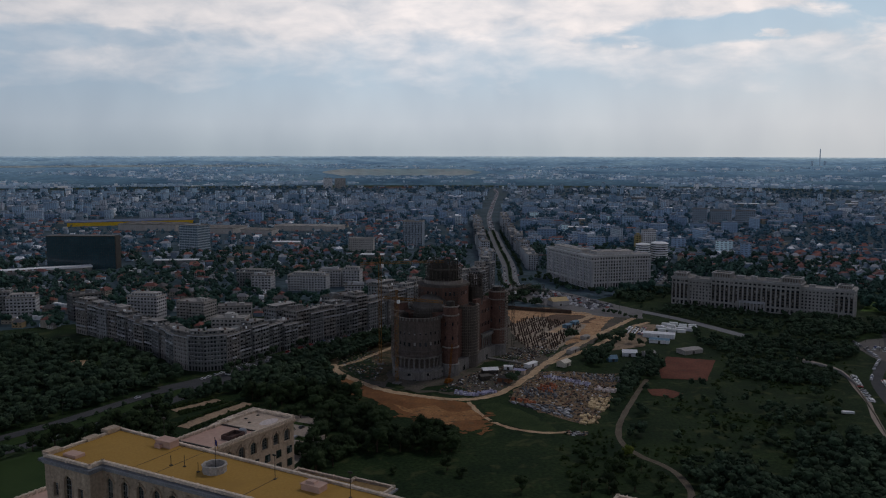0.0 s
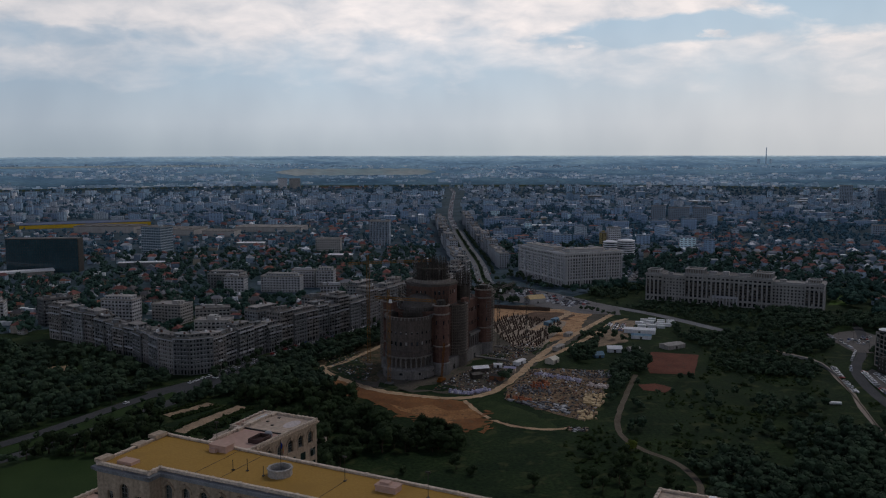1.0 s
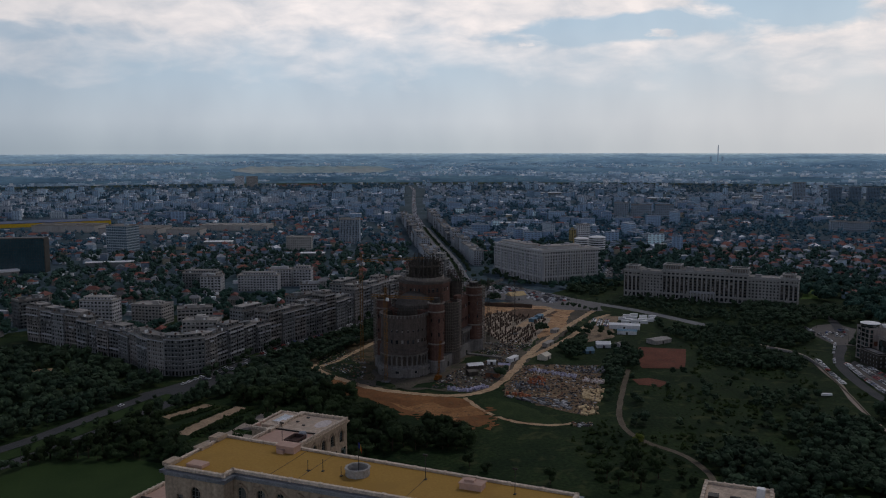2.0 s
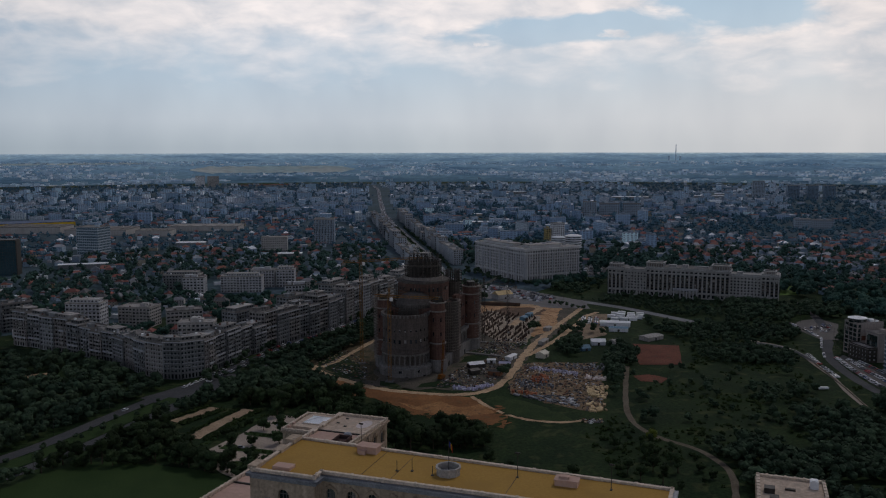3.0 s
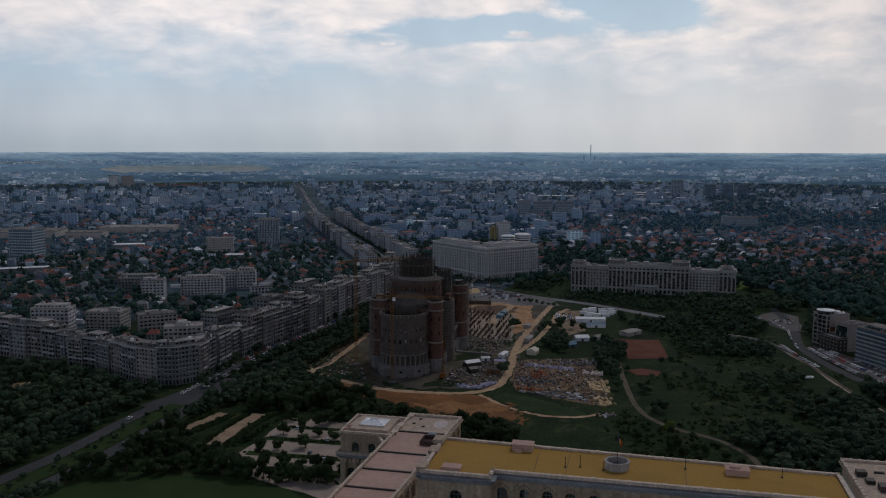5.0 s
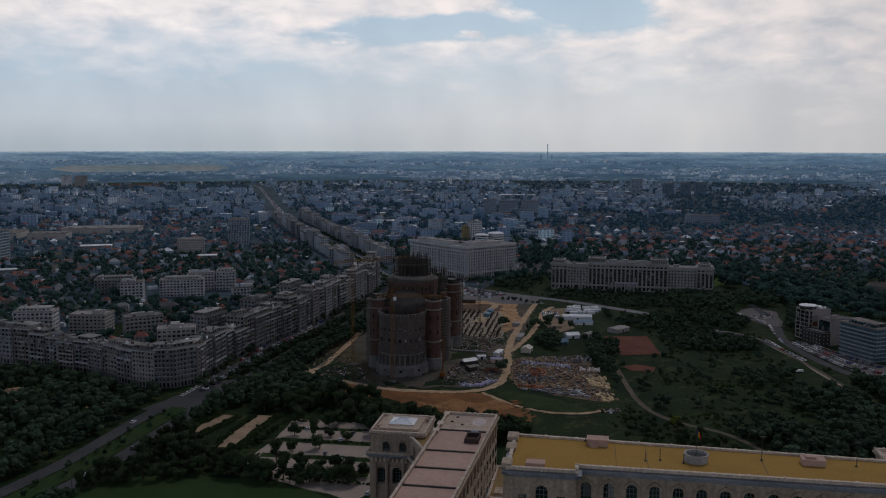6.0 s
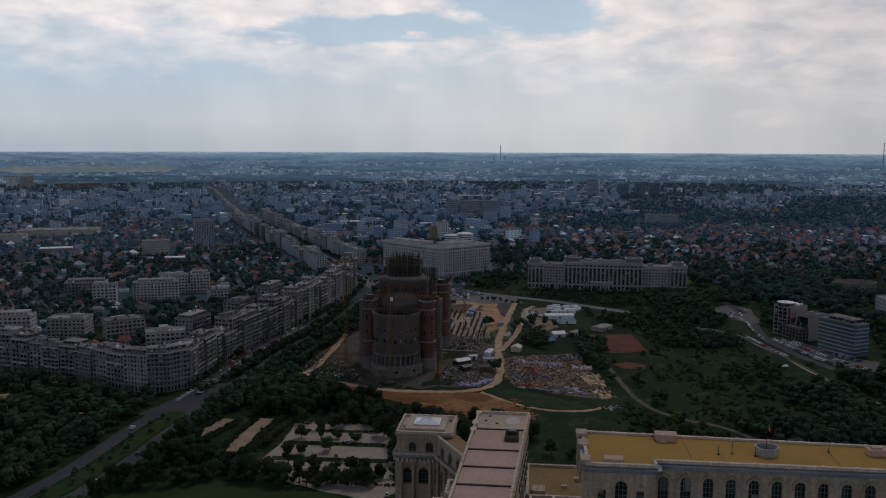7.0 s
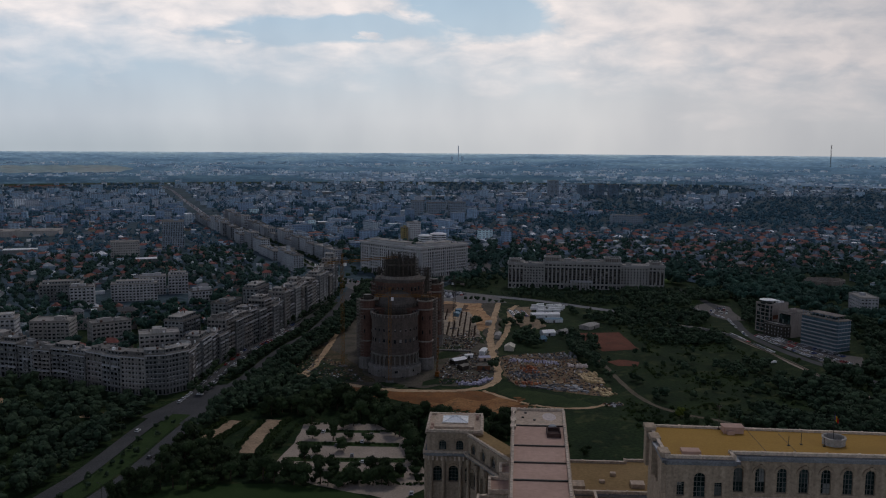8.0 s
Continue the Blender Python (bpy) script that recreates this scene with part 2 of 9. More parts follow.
WHITE_METAL = surface("white_sheet", (0.70, 0.70, 0.70), (0.80, 0.80, 0.79), 0.3, 2.0, 0.45, 0.05, amount=0.12)
YELLOW_PAINT = surface("crane_yellow", (0.178, 0.0892, 0.0213), (0.221, 0.111, 0.0272), 0.5, 4.0, 0.6, 0.1)
ORANGE_PAINT = surface("machine_orange", (0.137, 0.0488, 0.0065), (0.156, 0.0585, 0.00975), 0.5, 4.0, 0.6, 0.1)
YELLOW_SHEET = surface("yellow_cladding", (0.62, 0.40, 0.03), (0.70, 0.46, 0.05), 0.05, 0.6, 0.6, 0.05)
BARK = surface("bark", (0.06, 0.045, 0.032), (0.10, 0.075, 0.055), 0.8, 6.0, 0.95, 0.5)
LEAVES = surface("leaves", (0.025, 0.043, 0.018), (0.043, 0.065, 0.026), 0.25, 1.1, 0.9, 0.0, vary="object", amount=0.55)
LEAVES_FAR = surface("far_leaves", (0.0286, 0.0507, 0.0299), (0.0494, 0.0767, 0.0416), 0.035, 0.6, 0.92, 0.0, vary="island", amount=0.6)
PANEL_PALE = surface("pale_render", (0.36, 0.37, 0.385), (0.45, 0.455, 0.465), 0.08, 0.8, 0.9, 0.15, streak=0.25, amount=0.2)
# Leaf colours for far trees with haze painted in: bluer with distance.
LEAVES_HAZY = surface("distant_hazed_leaves", (0.0527, 0.116, 0.155), (0.0909, 0.179, 0.232), 0.006, 0.12, 0.92, 0.0, amount=0.6)
LEAVES_HAZIEST = surface("farthest_hazed_leaves", (0.0461, 0.108, 0.156), (0.072, 0.148, 0.204), 0.004, 0.1, 0.92, 0.0, amount=0.5)
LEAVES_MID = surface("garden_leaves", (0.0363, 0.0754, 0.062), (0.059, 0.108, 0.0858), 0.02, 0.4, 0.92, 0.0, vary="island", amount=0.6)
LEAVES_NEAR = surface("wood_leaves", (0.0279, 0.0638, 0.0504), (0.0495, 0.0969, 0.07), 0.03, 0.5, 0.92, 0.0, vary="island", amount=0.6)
LEAVES_BRIGHT = surface("bright_leaves", (0.10, 0.13, 0.020), (0.14, 0.17, 0.03), 0.3, 1.8, 0.85, 0.0, amount=0.4)


# ---- mesh helpers ----
def box(bm, x0, x1, y0, y1, z0, z1):
    v = [bm.verts.new((x, y, z)) for z in (z0, z1) for y in (y0, y1) for x in (x0, x1)]
    for f in ((0, 2, 3, 1), (4, 5, 7, 6), (0, 1, 5, 4), (2, 6, 7, 3), (0, 4, 6, 2), (1, 3, 7, 5)):
        bm.faces.new([v[i] for i in f])


def prism(bm, outline, z0, z1):
    lo = [bm.verts.new((x, y, z0)) for x, y in outline]
    hi = [bm.verts.new((x, y, z1)) for x, y in outline]
    n = len(outline)
    area = sum(outline[i][0] * outline[(i + 1) % n][1] - outline[(i + 1) % n][0] * outline[i][1] for i in range(n))
    if area < 0:
        lo.reverse(), hi.reverse()
    for i in range(n):
        bm.faces.new((lo[i], lo[(i + 1) % n], hi[(i + 1) % n], hi[i]))
    bm.faces.new(hi)
    bm.faces.new(lo[::-1])


def lathe(bm, cx, cy, profile, seg=32, a0=0.0, a1=360.0):
    """Turns (radius, z) points round an upright axis."""
    full = a1 - a0 >= 360
    rings = []
    for r, z in profile:
        rings.append([bm.verts.new((cx + r * math.cos(radians(a0 + (a1 - a0) * i / seg)), cy + r * math.sin(radians(a0 + (a1 - a0) * i / seg)), z)) for i in range(seg if full else seg + 1)])
    for a, b in zip(rings, rings[1:]):
        n = len(a)
        for i in range(n if full else n - 1):
            j = (i + 1) % n
            bm.faces.new((a[i], a[j], b[j], b[i]))
    return rings


def rod(bm, p, q, r, seg=4):
    p, q = Vector(p), Vector(q)
    d = (q - p).normalized()
    side = d.orthogonal().normalized()
    up = d.cross(side)
    rings = [[bm.verts.new(c + r * (math.cos(2 * math.pi * (i + 0.5) / seg) * side + math.sin(2 * math.pi * (i + 0.5) / seg) * up)) for i in range(seg)] for c in (p, q)]
    for i in range(seg):
        j = (i + 1) % seg
        bm.faces.new((rings[0][i], rings[0][j], rings[1][j], rings[1][i]))
    bm.faces.new(rings[0][::-1])
    bm.faces.new(rings[1])


def mesh_of(name, bm, material):
    me = bpy.data.meshes.new(name)
    bm.to_mesh(me)
    bm.free()
    me.materials.append(material)
    return me


def part(name, bm, material, parent, label=""):
    ob = new(name, mesh_of(name, bm, material))
    ob.parent = parent
    return tagged(ob, label)


def thing(name, label, category, m=None, group="", kind=""):
    ob = new(name)
    ob.matrix_world = m or Matrix()
    return tagged(ob, label, category, group, kind)


def solid(name, bm, material, label, category="", group="", kind="", m=None):
    ob = new(name, mesh_of(name, bm, material))
    if m:
        ob.matrix_world = m
    return tagged(ob, label, category, group, kind)


def ribbon(name, line, width, material, label, z=0.1, category="road", kind="structure", step=12.0, worn=0.0):
    """A strip of paving along a bent line."""
    pts = [Vector((x, y, 0)) for x, y in line]
    fine = []
    for i in range(len(pts) - 1):
        p0, p1, p2, p3 = pts[max(i - 1, 0)], pts[i], pts[i + 1], pts[min(i + 2, len(pts) - 1)]
        n = max(1, int((p2 - p1).length / step))
        for k in range(n):
            u = k / n
            fine.append(0.5 * (2 * p1 + (p2 - p0) * u + (2 * p0 - 5 * p1 + 4 * p2 - p3) * u * u + (3 * p1 - p0 - 3 * p2 + p3) * u ** 3))
    fine.append(pts[-1])
    bm = bmesh.new()
    rows = []
    wob = random.Random(int(width * 100) + len(fine))
    for i, p in enumerate(fine):
        d = (fine[min(i + 1, len(fine) - 1)] - fine[max(i - 1, 0)]).normalized()
        s = Vector((d.y, -d.x, 0)) * width / 2
        rows.append([bm.verts.new((*(p + s * k * (1 + wob.uniform(-worn, worn))).xy, z)) for k in (-1, 1)])
    for a, b in zip(rows, rows[1:]):
        bm.faces.new((a[0], a[1], b[1], b[0]))
    bmesh.ops.recalc_face_normals(bm, faces=bm.faces)
    ob = solid(name, bm, material, label, category, kind=kind)
    return ob, fine


def patch(name, outline, material, label, z=0.06, category="ground", rough_edge=2.0, seed=1):
    """A sheet of ground with an uneven edge."""
    rnd = random.Random(seed)
    pts = []
    n = len(outline)
    for i in range(n):
        a, b = Vector(outline[i]), Vector(outline[(i + 1) % n])
        k = max(1, int((b - a).length / 7))
        for j in range(k):
            p = a.lerp(b, j / k)
            pts.append((p.x + rnd.uniform(-1, 1) * rough_edge, p.y + rnd.uniform(-1, 1) * rough_edge))
    bm = bmesh.new()
    f = bm.faces.new([bm.verts.new((x, y, z)) for x, y in pts])
    if f.calc_area() and f.normal.z < 0:
        f.normal_flip()
    bmesh.ops.triangulate(bm, faces=bm.faces)
    bmesh.ops.recalc_face_normals(bm, faces=bm.faces)
    for f in bm.faces:
        f.normal_update()
        if f.normal.z < 0:
            f.normal_flip()
    return solid(name, bm, material, label, category, kind="structure")


def inside(x, y, outline):
    hit = False
    n = len(outline)
    for i in range(n):
        (x0, y0), (x1, y1) = outline[i], outline[(i + 1) % n]
        if (y0 > y) != (y1 > y) and x < (x1 - x0) * (y - y0) / (y1 - y0) + x0:
            hit = not hit
    return hit


def facade_grid(bm, p0, p1, z0, z1, cols, rows, depth):
    """A wall from p0 to p1, its outside to the right of the way, with a recessed opening where each column meets each row."""
    p0, p1 = Vector(p0), Vector(p1)
    d = (p1 - p0).normalized()
    inward = Vector((-d.y, d.x))
    ss = sorted({0.0, (p1 - p0).length, *(v for c in cols for v in c)})
    zs = sorted({z0, z1, *(v for r in rows for v in r)})
    made = {}

    def vert(i, j, deep):
        key = (i, j, deep)
        if key not in made:
            q = p0 + d * ss[i] + inward * (depth if deep else 0)
            made[key] = bm.verts.new((q.x, q.y, zs[j]))
        return made[key]
    holes_s, holes_z = {c[0] for c in cols}, {r[0] for r in rows}
    for i in range(len(ss) - 1):
        for j in range(len(zs) - 1):
            if ss[i] in holes_s and zs[j] in holes_z:
                ring = [(i, j), (i + 1, j), (i + 1, j + 1), (i, j + 1)]
                inner = []
                for a, b in ring:
                    q = p0 + d * ss[a] + inward * depth
                    inner.append(bm.verts.new((q.x, q.y, zs[b])))
                for k in range(4):
                    m = (k + 1) % 4
                    bm.faces.new((vert(*ring[k], 0), vert(*ring[m], 0), inner[m], inner[k]))
            else:
                bm.faces.new((vert(i, j, 0), vert(i + 1, j, 0), vert(i + 1, j + 1, 0), vert(i, j + 1, 0)))


def near_line(x, y, line, d):
    for (x0, y0), (x1, y1) in zip(line, line[1:]):
        dx, dy = x1 - x0, y1 - y0
        u = max(0, min(1, ((x - x0) * dx + (y - y0) * dy) / (dx * dx + dy * dy + 1e-9)))
        if (x - x0 - u * dx) ** 2 + (y - y0 - u * dy) ** 2 < d * d:
            return True
    return False


def joined(name, verts, faces, material, label, category, kind="stuff"):
    """One mesh from arrays of vertices and faces."""
    me = bpy.data.meshes.new(name)
    me.from_pydata(verts, [], faces)
    me.materials.append(material)
    return tagged(new(name, me), label, category, kind=kind)


def scatter(name, template, places, material, label, category):
    """Many small alike shapes in one mesh: template (verts, faces), places of (x, y, z, turn, sx, sy, sz)."""
    tv, tf = np.array(template[0], float), template[1]
    n = len(tv)
    out, faces = [], []
    for i, (x, y, z, turn, sx, sy, sz) in enumerate(places):
        c, s = math.cos(turn), math.sin(turn)
        v = tv * (sx, sy, sz)
        out.append(np.stack((v[:, 0] * c - v[:, 1] * s + x, v[:, 0] * s + v[:, 1] * c + y, v[:, 2] + z), 1))
        faces += [tuple(k + i * n for k in f) for f in tf]
    if not out:
        return None
    return joined(name, np.concatenate(out).tolist(), faces, material, label, category)


CUBE = ([(-0.5, -0.5, 0), (0.5, -0.5, 0), (0.5, 0.5, 0), (-0.5, 0.5, 0), (-0.5, -0.5, 1), (0.5, -0.5, 1), (0.5, 0.5, 1), (-0.5, 0.5, 1)],
        [(4, 5, 6, 7), (0, 1, 5, 4), (1, 2, 6, 5), (2, 3, 7, 6), (3, 0, 4, 7)])
GABLE = ([(-0.55, -0.55, 0), (0.55, -0.55, 0), (0.55, 0.55, 0), (-0.55, 0.55, 0), (-0.35, 0, 1), (0.35, 0, 1)],
         [(0, 1, 5, 4), (2, 3, 4, 5), (1, 2, 5), (3, 0, 4), (3, 2, 1, 0)])


ICO = [(0, 0, 1), *[(0.894 * math.cos(radians(72 * k)), 0.894 * math.sin(radians(72 * k)), 0.447) for k in range(5)], *[(0.894 * math.cos(radians(72 * k + 36)), 0.894 * math.sin(radians(72 * k + 36)), -0.447) for k in range(5)], (0, 0, -1)]
ICO_FACES = [f for k in range(5) for f in ((0, 1 + k, 1 + (k + 1) % 5), (1 + k, 6 + k, 1 + (k + 1) % 5), (6 + k, 6 + (k + 1) % 5, 1 + (k + 1) % 5), (11, 6 + (k + 1) % 5, 6 + k))]
OCTA = [(0, 0, 1), (1, 0, 0), (0, 1, 0), (-1, 0, 0), (0, -1, 0), (0, 0, -1)]
OCTA_FACES = [(0, 1, 2), (0, 2, 3), (0, 3, 4), (0, 4, 1), (5, 2, 1), (5, 3, 2), (5, 4, 3), (5, 1, 4)]


def crown_shape(rnd, n, rx, rz, leaf, centre_z, core=None, lobes_n=(6, 9)):
    """Leaf clumps thrown over several overlapping lobes, with shaded inner foliage: an uneven crown with gaps."""
    verts, faces = [], []
    lobes = []
    for k in range(rnd.randint(*lobes_n)):
        a, d = rnd.uniform(0, 6.283), rnd.uniform(0.15, 0.62) * rx
        lobes.append((d * math.cos(a), d * math.sin(a), centre_z + rnd.uniform(-0.45, 0.6) * rz, rnd.uniform(0.38, 0.6) * rx))
    if core:
        for cx, cy, cz, cr in lobes:
            b = len(verts)
            for x, y, z in core[0]:
                k = cr * rnd.uniform(0.72, 1.02)
                verts.append((cx + x * k, cy + y * k, cz + z * k * 0.85))
            faces += [tuple(b + q for q in f) for f in core[1]]
    for i in range(n):
        cx, cy, cz, cr = rnd.choice(lobes)
        v = Vector((rnd.gauss(0, 1), rnd.gauss(0, 1), rnd.gauss(0.35, 1))).normalized()
        p = Vector((cx, cy, cz)) + Vector((v.x, v.y, v.z * 0.85)) * cr * rnd.uniform(0.84, 1.12)
        nrm = (v + Vector((rnd.uniform(-1, 1), rnd.uniform(-1, 1), rnd.uniform(-0.5, 0.9))) * 0.36).normalized()
        s = nrm.orthogonal().normalized()
        s.rotate(Matrix.Rotation(rnd.uniform(0, 6.28), 3, nrm))
        q = nrm.cross(s)
        L = leaf * rnd.uniform(0.55, 1.3)
        b = len(verts)
        verts += [tuple(p + s * L * 0.9), tuple(p + q * L * 0.6 + nrm * 0.12 * L), tuple(p - s * L), tuple(p - q * L * 0.6 - nrm * 0.12 * L)]
        faces.append((b, b + 1, b + 2, b + 3))
    return verts, faces, lobes


# ---- ground ----
RING = [(-79, 618), (-72, 594), (-49, 561), (-30, 544), (-4, 531), (18, 528), (38, 541), (57, 574), (75, 613), (94, 650), (119, 692), (148, 738), (183, 792)]
BRANCH = [(80, 618), (99, 641), (123, 673), (147, 710), (173, 751), (192, 772)]
TRAIL = [(17, 522), (26, 490), (38, 472), (56, 463), (70, 464)]
PATHWAY = [(142, 575), (113, 506), (100, 469), (97, 446), (102, 426), (112, 409), (115, 386), (111, 368), (100, 345)]
BLVD = [(-330, 330), (-232, 448), (-208, 482), (-186, 520), (-166, 552), (-140, 580), (-112, 616), (-96, 641), (-78, 670), (-57, 699), (-26, 738), (34, 842), (78, 930), (92, 960)]
SERVICE = [(-162, 572), (-148, 596), (-134, 622), (-118, 650), (-103, 676), (-86, 704), (-62, 733), (-28, 776), (2, 818), (40, 880)]
AVENUE = [(92, 960), (88, 1014), (97.5, 1167), (101.5, 1372), (109, 1664), (125, 2020), (172, 2567), (229, 3187), (240, 3500)]
CROSS = [(92, 960), (140, 915), (188, 841), (224, 789), (252, 731), (262, 706)]
RIGHT_ROAD = [(345, 690), (337, 631), (314, 596), (297, 566), (284, 528), (276, 493), (271, 450), (258, 390), (236, 300)]
LOT_WALL = [(270, 640), (286, 610), (285, 584), (277, 556), (267, 517), (256, 490), (244, 450), (232, 405)]


def make_ground():
    bm = bmesh.new()
    radii = [0, 120, 250, 400, 550, 640, 800, 1100, 1500, 2100, 2900, 3700]
    seg = 72
    rings = []
    for r in radii[1:]:
        rings.append([bm.verts.new((r * math.cos(2 * math.pi * i / seg), 200 + r * math.sin(2 * math.pi * i / seg), 0)) for i in range(seg)])
    mid = bm.verts.new((0, 200, 0))
    for i in range(seg):
        bm.faces.new((mid, rings[0][i], rings[0][(i + 1) % seg]))
    for a, b in zip(rings, rings[1:]):
        for i in range(seg):
            j = (i + 1) % seg
            bm.faces.new((a[i], b[i], b[j], a[j]))
    solid("ground", bm, GRASS, "flat grassy ground under the city and park", "ground", kind="structure")
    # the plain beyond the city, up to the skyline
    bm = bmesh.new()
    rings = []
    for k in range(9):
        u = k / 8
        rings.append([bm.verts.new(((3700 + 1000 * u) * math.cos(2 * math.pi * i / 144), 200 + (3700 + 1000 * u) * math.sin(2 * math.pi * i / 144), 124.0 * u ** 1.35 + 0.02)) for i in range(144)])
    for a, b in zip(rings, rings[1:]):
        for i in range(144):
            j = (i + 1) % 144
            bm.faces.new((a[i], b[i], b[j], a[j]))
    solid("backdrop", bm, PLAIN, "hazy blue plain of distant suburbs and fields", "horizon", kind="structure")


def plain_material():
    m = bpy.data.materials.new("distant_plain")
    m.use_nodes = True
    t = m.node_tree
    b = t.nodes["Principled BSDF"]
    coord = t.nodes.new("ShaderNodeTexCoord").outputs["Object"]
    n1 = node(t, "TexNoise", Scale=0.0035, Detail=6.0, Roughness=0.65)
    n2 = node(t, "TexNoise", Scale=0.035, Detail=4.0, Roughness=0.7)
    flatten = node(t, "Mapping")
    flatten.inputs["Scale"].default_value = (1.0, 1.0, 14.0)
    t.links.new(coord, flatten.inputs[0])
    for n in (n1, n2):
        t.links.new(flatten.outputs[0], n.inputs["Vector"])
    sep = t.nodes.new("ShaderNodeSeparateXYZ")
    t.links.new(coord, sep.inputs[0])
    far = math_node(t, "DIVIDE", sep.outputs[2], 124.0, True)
    # Aerial haze painted as a ramp, paler towards the skyline.
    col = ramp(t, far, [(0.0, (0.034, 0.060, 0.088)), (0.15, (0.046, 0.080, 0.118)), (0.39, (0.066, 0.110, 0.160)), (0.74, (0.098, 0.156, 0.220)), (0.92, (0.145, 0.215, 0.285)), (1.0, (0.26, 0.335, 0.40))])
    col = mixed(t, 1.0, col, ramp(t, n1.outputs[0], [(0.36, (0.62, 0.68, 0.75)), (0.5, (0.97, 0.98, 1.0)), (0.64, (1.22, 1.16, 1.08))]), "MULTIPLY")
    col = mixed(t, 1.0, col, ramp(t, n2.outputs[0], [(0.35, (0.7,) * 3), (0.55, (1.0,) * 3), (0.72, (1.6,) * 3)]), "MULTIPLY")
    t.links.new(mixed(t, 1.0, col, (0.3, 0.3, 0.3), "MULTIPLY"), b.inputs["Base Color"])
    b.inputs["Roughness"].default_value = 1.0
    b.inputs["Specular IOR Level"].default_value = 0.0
    # The painted haze is also emitted, so the backdrop glows by itself.
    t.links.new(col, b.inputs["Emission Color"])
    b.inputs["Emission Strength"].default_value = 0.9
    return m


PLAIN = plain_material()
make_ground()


def offset(line, d):
    """The line moved sideways to the right by d."""
    out = []
    for i, (x, y) in enumerate(line):
        a, b = line[max(i - 1, 0)], line[min(i + 1, len(line) - 1)]
        dx, dy = b[0] - a[0], b[1] - a[1]
        n = math.hypot(dx, dy)
        out.append((x + dy / n * d, y - dx / n * d))
    return out


AV_ASPHALT = surface("avenue_asphalt", (0.17, 0.17, 0.175), (0.22, 0.22, 0.222), 0.05, 1.2, 0.8, 0.1)


STRIP_EARTH = surface("strip_earth", (0.287, 0.207, 0.136), (0.407, 0.29, 0.187), 0.09, 0.9, 0.95, 0.5, amount=0.4, stain=(0.179, 0.134, 0.0861))


def make_surfaces():
    # built-up ground of the city
    bm = bmesh.new()
    seg = 60
    rows = []
    for r in (0.0, 1.0):
        row = []
        for i in range(seg + 1):
            a = radians(-62 + 124 * i / seg)
            inner = 700 + 60 * math.sin(3 * a) + (190 if a < 0.05 else 330 * min(1, (a - 0.05) * 4))
            d = inner if r == 0 else 3690
            row.append(bm.verts.new((d * math.sin(a), d * math.cos(a), 0.05)))
        rows.append(row)
    for i in range(seg):
        bm.faces.new((rows[0][i], rows[1][i], rows[1][i + 1], rows[0][i + 1]))
    bmesh.ops.recalc_face_normals(bm, faces=bm.faces)
    for f in bm.faces:
        f.normal_update()
        if f.normal.z < 0:
            f.normal_flip()
    solid("ground", bm, CITY_GROUND, "yards, gardens and streets of the city, blue-grey with painted haze", "ground", kind="structure")
    patch("pavement", [(258, 1000), (292, 1084), (324, 1076), (300, 985)], surface("lot_gravel", (0.13, 0.125, 0.12), (0.17, 0.16, 0.15), 0.06, 1.0, 0.9, 0.15), "asphalt car park behind the hotel", 0.2, "car park", 0.6, 31)
    patch("ground", [(451, 879), (464, 876), (432, 822), (415, 828)], surface("bright_turf", (0.075, 0.13, 0.025), (0.09, 0.15, 0.03), 0.05, 1.0), "bright green turf beside the ministry", 0.2, "lawn", 0.6, 32)
    ribbon("road", [(410, 780), (394, 746), (376, 700), (360, 668)], 8, ASPHALT, "grey street down to the office car park", 0.19)
    for side in (-1, 1):
        ribbon("road", offset(BLVD[:5], side * 11.5), 9.0, ASPHALT, "grey asphalt carriageway of the boulevard", 0.12)
        ribbon("road", offset(AVENUE[:5], side * 5.8), 6.6, AV_ASPHALT, "pale asphalt carriageway of the long avenue", 0.18)
    ribbon("road", BLVD[4:], 13, ASPHALT, "grey asphalt boulevard in front of apartment blocks", 0.14)
    ribbon("road", SERVICE, 9, ASPHALT, "grey service street along the apartment blocks", 0.16)
    patch("road", [(-188, 556), (-164, 582), (-142, 606), (-124, 604), (-146, 572), (-156, 538), (-166, 530), (-180, 548)], ASPHALT, "wide grey asphalt junction at the corner block", 0.17, "road", 0.6, 14)
    ribbon("ground", BLVD[:5], 11, LAWN, "grassy median of the boulevard", 0.2, "median")
    ribbon("ground", AVENUE[:5], 4.8, LAWN, "green median of the long avenue", 0.22, "median")
    ribbon("road", AVENUE[4:], 12.0, AV_ASPHALT, "pale far lanes of the long avenue", 0.26)
    ribbon("road", CROSS, 11, AV_ASPHALT, "pale grey asphalt street past the ministry", 0.2)
    ribbon("road", RIGHT_ROAD, 7.5, ASPHALT, "narrow asphalt street beside the grassy hill", 0.14)
    ribbon("pavement", LOT_WALL, 3.0, PAVING, "pinkish paved walk along the edge of the grassy lot", 0.2, "pavement")
    ribbon("pavement", PATHWAY, 3.4, surface("path_earth", (0.111, 0.0892, 0.0638), (0.153, 0.128, 0.0935), 0.1, 1.0, 0.95, 0.3), "worn grey-brown path through the grass", 0.12, "path", step=4.0, worn=0.2)
    ribbon("road", RING, 5.6, DIRT_LIGHT, "pale sandy haul road round the building site", 0.22, step=3.0, worn=0.3)
    ribbon("road", BRANCH, 4.5, DIRT_LIGHT, "pale sandy side lane of the haul road", 0.2, step=3.0, worn=0.25)
    ribbon("road", [(97, 727), (118, 762), (143, 800), (138, 820), (112, 817)], 7, DIRT_LIGHT, "sandy ramp into the excavation", 0.26, step=3.0, worn=0.25)
